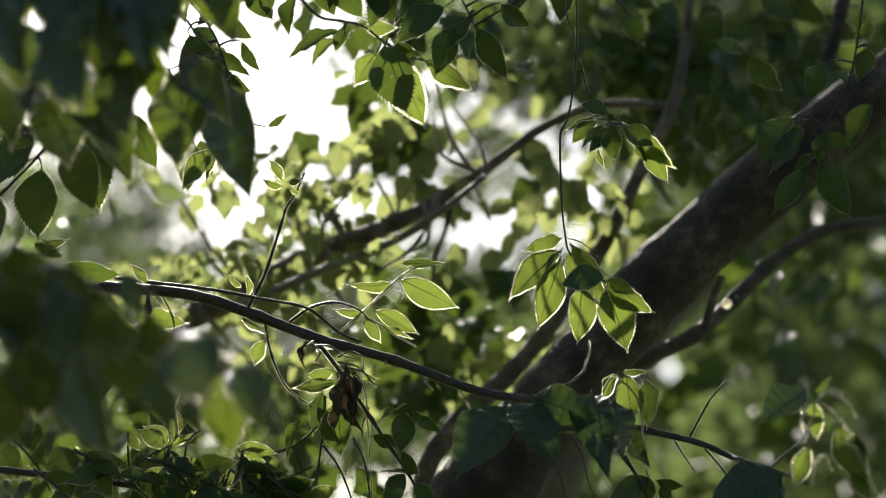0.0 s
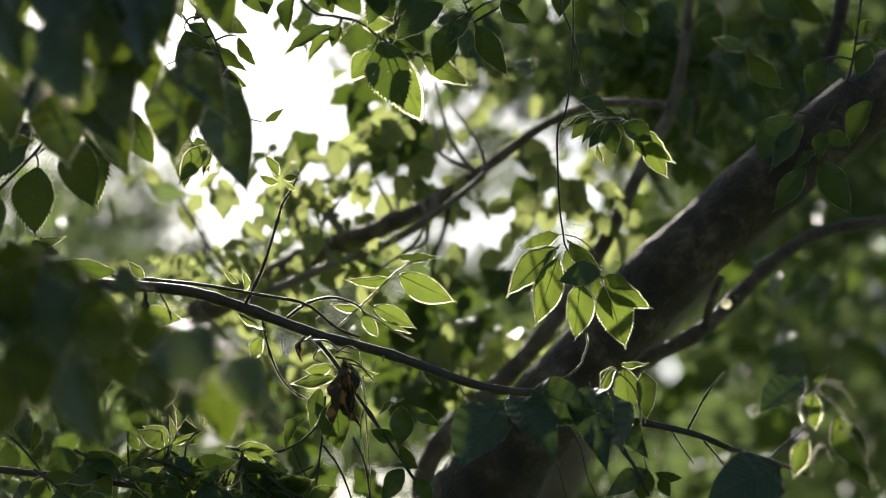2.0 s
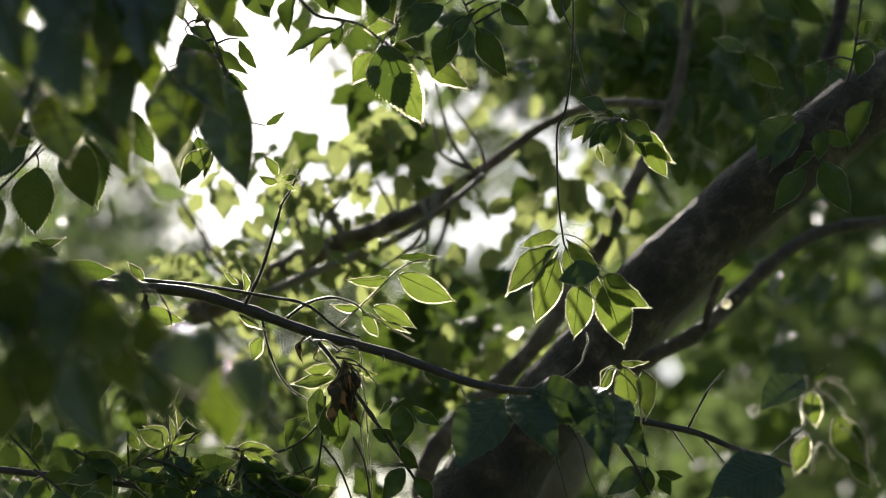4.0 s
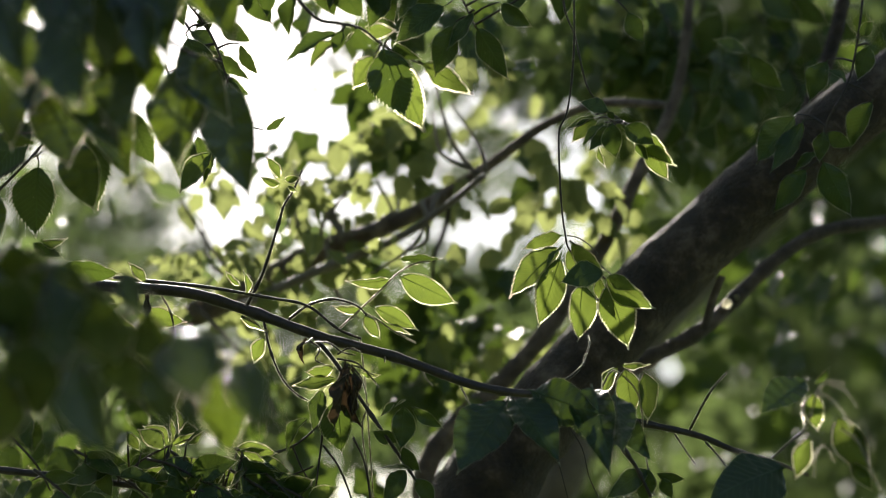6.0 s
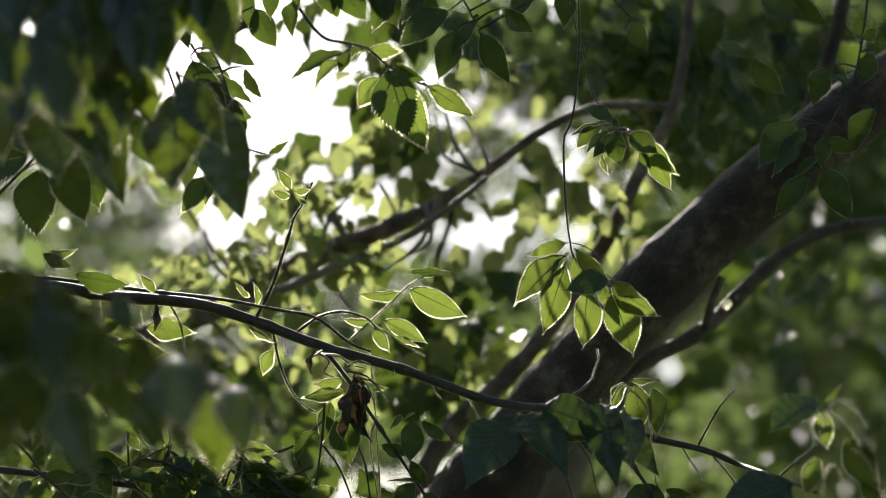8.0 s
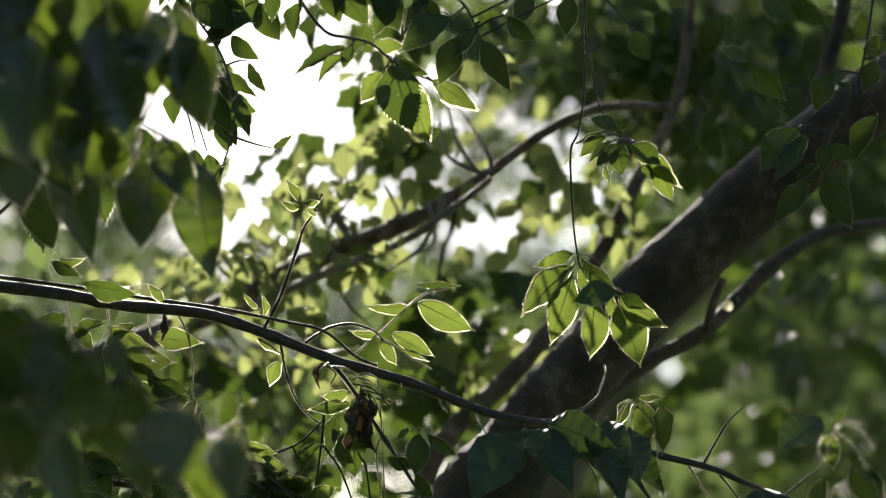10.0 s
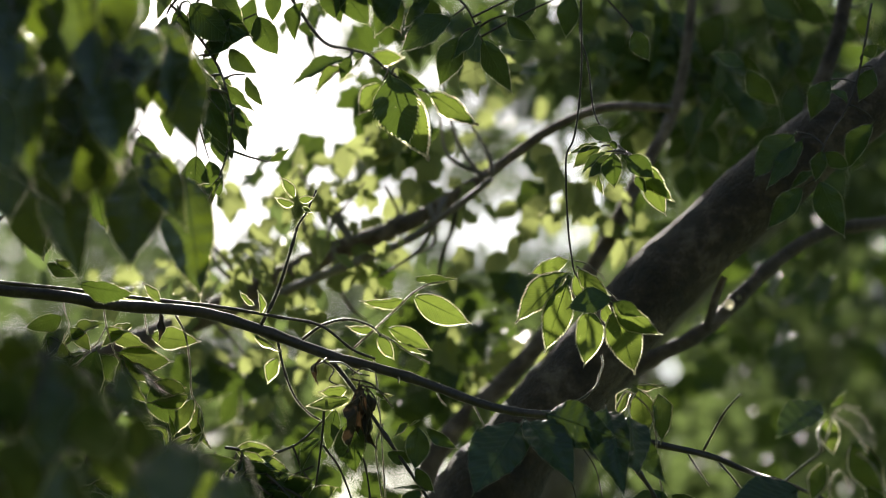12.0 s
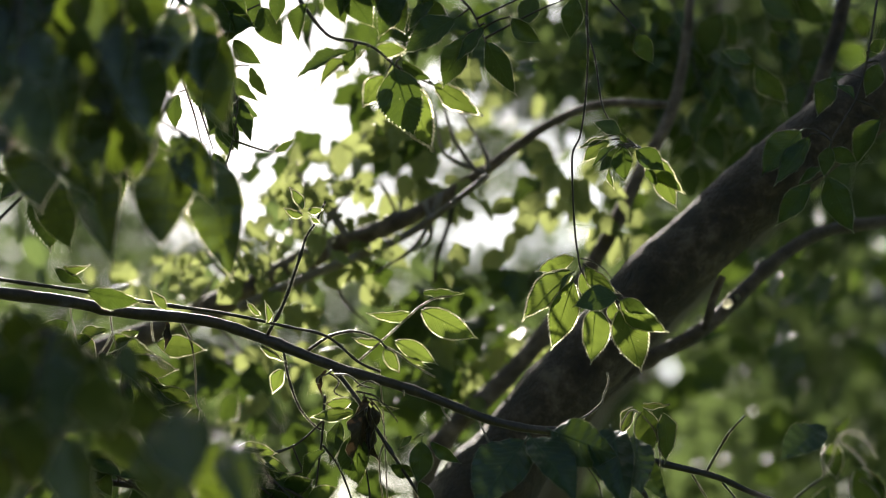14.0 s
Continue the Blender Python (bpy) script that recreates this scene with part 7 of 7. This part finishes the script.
    walk(left, [
        (0, pose(-0.3707, 2.0359, 2.1222, 0, 0.15, 0)), (0.5, pose(-0.3718, 2.0357, 2.1232, 0, 0.05, 0)),
        (1, pose(-0.3733, 2.0354, 2.1247, 0, -0.1, 0)), (1.5, pose(-0.3738, 2.0353, 2.1252, 0, -0.15, 0)),
        (2, pose(-0.3738, 2.0353, 2.1252, 0, -0.15, 0)), (2.5, pose(-0.3738, 2.0352, 2.1257, 0, -0.2, 0)),
        (3, pose(-0.3733, 2.0353, 2.1252, 0, -0.15, 0)), (5.5, pose(-0.3738, 2.0352, 2.1257, 0, -0.2, 0)),
        (6, pose(-0.3733, 2.0353, 2.1252, 0, -0.15, 0)), (6.5, pose(-0.3718, 2.0356, 2.1237, 0, 0, 0)),
        (7, pose(-0.3723, 2.0356, 2.1237, 0, 0, 0)), (7.5, pose(-0.3723, 2.0356, 2.1237, 0, 0, 0)),
        (8, pose(-0.3718, 2.0357, 2.1232, 0, 0.05, 0)), (10.5, pose(-0.3619, 2.0392, 2.1069, 0, 1.65, 0)),
        (11, pose(-0.3603, 2.0397, 2.1043, 0, 1.9, 0)), (11.5, pose(-0.3613, 2.0397, 2.1043, 0, 1.9, 0)),
        (12, pose(-0.3634, 2.0395, 2.1054, 0, 1.8, 0)), (12.5, pose(-0.3624, 2.0399, 2.1033, 0, 2, 0)),
        (13, pose(-0.3582, 2.0397, 2.1043, 0, 1.9, 0)), (13.5, pose(-0.3572, 2.0392, 2.1069, 0, 1.65, 0)),
        (14, pose(-0.3582, 2.0381, 2.112, 0, 1.15, 0)),])
    walk(fgu, [
        (0, pose(-0.2516, 1.8213, 2.1701, 0, 0.03, 0)), (0.5, pose(-0.2516, 1.8211, 2.1711, 0, -0.03, 0)),
        (1, pose(-0.2539, 1.8206, 2.1734, 0, -0.18, 0)), (1.5, pose(-0.2544, 1.8204, 2.1743, 0, -0.24, 0)),
        (2, pose(-0.2544, 1.8204, 2.1743, 0, -0.24, 0)), (2.5, pose(-0.2544, 1.8204, 2.1743, 0, -0.24, 0)),
        (3, pose(-0.2539, 1.8205, 2.1738, 0, -0.21, 0)), (5.5, pose(-0.2544, 1.8204, 2.1743, 0, -0.24, 0)),
        (6, pose(-0.253, 1.8208, 2.1724, 0, -0.12, 0)), (6.5, pose(-0.2516, 1.8212, 2.1706, 0, 0, 0)),
        (7, pose(-0.2516, 1.8218, 2.1675, 0, 0.24, 0)), (7.5, pose(-0.2529, 1.8236, 2.1592, 0, 0.87, 0)),
        (8, pose(-0.2539, 1.8250, 2.1526, 0, 1.38, 0)), (10.5, pose(-0.2721, 1.8361, 2.1005, 0, 5.37, 0)),
        (11, pose(-0.2721, 1.8371, 2.0958, 0, 5.73, 0)), (11.5, pose(-0.2767, 1.8363, 2.0993, 0, 5.46, 0)),
        (12, pose(-0.2777, 1.8365, 2.0985, 0, 5.52, 0)), (12.5, pose(-0.2705, 1.8417, 2.0742, 0, 7.38, 0)),
        (13, pose(-0.2508, 1.8358, 2.1017, 0, 5.28, 0)), (13.5, pose(-0.2555, 1.8353, 2.1040, 0, 5.1, 0)),
        (14, pose(-0.2557, 1.8335, 2.1126, 0, 4.44, 0)),])
    walk(fgm, [
        (0, pose(-0.3601, 1.8500, 2.1598, 0, 0.01, 0)), (0.5, pose(-0.3599, 1.8500, 2.1602, 0, -0.01, 0)),
        (1, pose(-0.3606, 1.8497, 2.1613, 0, -0.07, 0)), (1.5, pose(-0.3607, 1.8496, 2.1617, 0, -0.10, 0)),
        (2, pose(-0.3607, 1.8496, 2.1617, 0, -0.10, 0)), (2.5, pose(-0.3607, 1.8496, 2.1617, 0, -0.10, 0)),
        (3, pose(-0.3605, 1.8497, 2.1614, 0, -0.08, 0)), (5.5, pose(-0.3607, 1.8496, 2.1617, 0, -0.10, 0)),
        (6, pose(-0.3603, 1.8498, 2.1608, 0, -0.05, 0)), (6.5, pose(-0.3600, 1.8500, 2.1600, 0, 0.00, 0)),
        (7, pose(-0.3607, 1.8503, 2.1583, 0, 0.10, 0)), (7.5, pose(-0.3638, 1.8513, 2.1540, 0, 0.35, 0)),
        (8, pose(-0.3663, 1.8520, 2.1505, 0, 0.55, 0)), (10.5, pose(-0.3951, 1.8579, 2.1229, 0, 2.15, 0)),
        (11, pose(-0.3962, 1.8584, 2.1204, 0, 2.29, 0)), (11.5, pose(-0.3996, 1.8580, 2.1222, 0, 2.18, 0)),
        (12, pose(-0.4007, 1.8581, 2.1218, 0, 2.21, 0)), (12.5, pose(-0.3998, 1.8608, 2.1090, 0, 2.95, 0)),
        (13, pose(-0.3755, 1.8577, 2.1235, 0, 2.11, 0)), (13.5, pose(-0.3792, 1.8575, 2.1248, 0, 2.04, 0)),
        (14, pose(-0.3774, 1.8565, 2.1293, 0, 1.78, 0)),])
    walk(fgt, [
        (0, pose(-0.3301, 1.7000, 2.2999, 0, 0.01, 0)), (0.5, pose(-0.3299, 1.7000, 2.3001, 0, -0.01, 0)),
        (1, pose(-0.3305, 1.6999, 2.3006, 0, -0.04, 0)), (1.5, pose(-0.3306, 1.6998, 2.3007, 0, -0.05, 0)),
        (2, pose(-0.3306, 1.6998, 2.3007, 0, -0.05, 0)), (2.5, pose(-0.3306, 1.6998, 2.3007, 0, -0.05, 0)),
        (3, pose(-0.3304, 1.6999, 2.3006, 0, -0.04, 0)), (5.5, pose(-0.3306, 1.6998, 2.3007, 0, -0.05, 0)),
        (6, pose(-0.3303, 1.6999, 2.3004, 0, -0.02, 0)), (6.5, pose(-0.3300, 1.7000, 2.3000, 0, 0.00, 0)),
        (7, pose(-0.3306, 1.7001, 2.2993, 0, 0.05, 0)), (7.5, pose(-0.3329, 1.7006, 2.2973, 0, 0.17, 0)),
        (8, pose(-0.3349, 1.7009, 2.2958, 0, 0.28, 0)), (10.5, pose(-0.3573, 1.7035, 2.2835, 0, 1.07, 0)),
        (11, pose(-0.3581, 1.7037, 2.2824, 0, 1.15, 0)), (11.5, pose(-0.3608, 1.7036, 2.2832, 0, 1.09, 0)),
        (12, pose(-0.3617, 1.7036, 2.2830, 0, 1.10, 0)), (12.5, pose(-0.3607, 1.7048, 2.2773, 0, 1.48, 0)),
        (13, pose(-0.3416, 1.7034, 2.2838, 0, 1.06, 0)), (13.5, pose(-0.3445, 1.7033, 2.2843, 0, 1.02, 0)),
        (14, pose(-0.3432, 1.7029, 2.2864, 0, 0.89, 0)),])
    walk(fgl, [
        (0, pose(-0.2317, 1.5748, 1.8869, 0, -0.03, 0)), (0.5, pose(-0.2321, 1.5747, 1.8873, 0, -0.06, 0)),
        (1, pose(-0.2337, 1.5742, 1.8896, 0, -0.24, 0)), (1.5, pose(-0.2344, 1.5737, 1.8919, 0, -0.42, 0)),
        (2, pose(-0.2352, 1.5735, 1.8927, 0, -0.48, 0)), (2.5, pose(-0.2337, 1.5739, 1.8908, 0, -0.33, 0)),
        (3, pose(-0.2329, 1.5744, 1.8888, 0, -0.18, 0)), (5.5, pose(-0.236, 1.5732, 1.8942, 0, -0.6, 0)),
        (6, pose(-0.2329, 1.5745, 1.888, 0, -0.12, 0)), (6.5, pose(-0.2317, 1.5749, 1.8865, 0, 0, 0)),
        (7, pose(-0.2337, 1.5753, 1.8842, 0, 0.18, 0)), (7.5, pose(-0.2356, 1.5764, 1.8791, 0, 0.57, 0)),
        (8, pose(-0.2384, 1.5777, 1.8733, 0, 1.02, 0)), (10.5, pose(-0.2416, 1.5859, 1.8345, 0, 4.02, 0)),
        (11, pose(-0.2416, 1.5876, 1.8267, 0, 4.62, 0)), (11.5, pose(-0.2404, 1.5871, 1.8287, 0, 4.47, 0)),
        (12, pose(-0.2376, 1.5884, 1.8228, 0, 4.92, 0)), (12.5, pose(-0.2416, 1.5917, 1.8073, 0, 6.12, 0)),
        (13, pose(-0.2376, 1.59, 1.8151, 0, 5.52, 0)), (13.5, pose(-0.2356, 1.5867, 1.8306, 0, 4.32, 0)),
        (14, pose(-0.2344, 1.5847, 1.8403, 0, 3.57, 0)),])


motions()
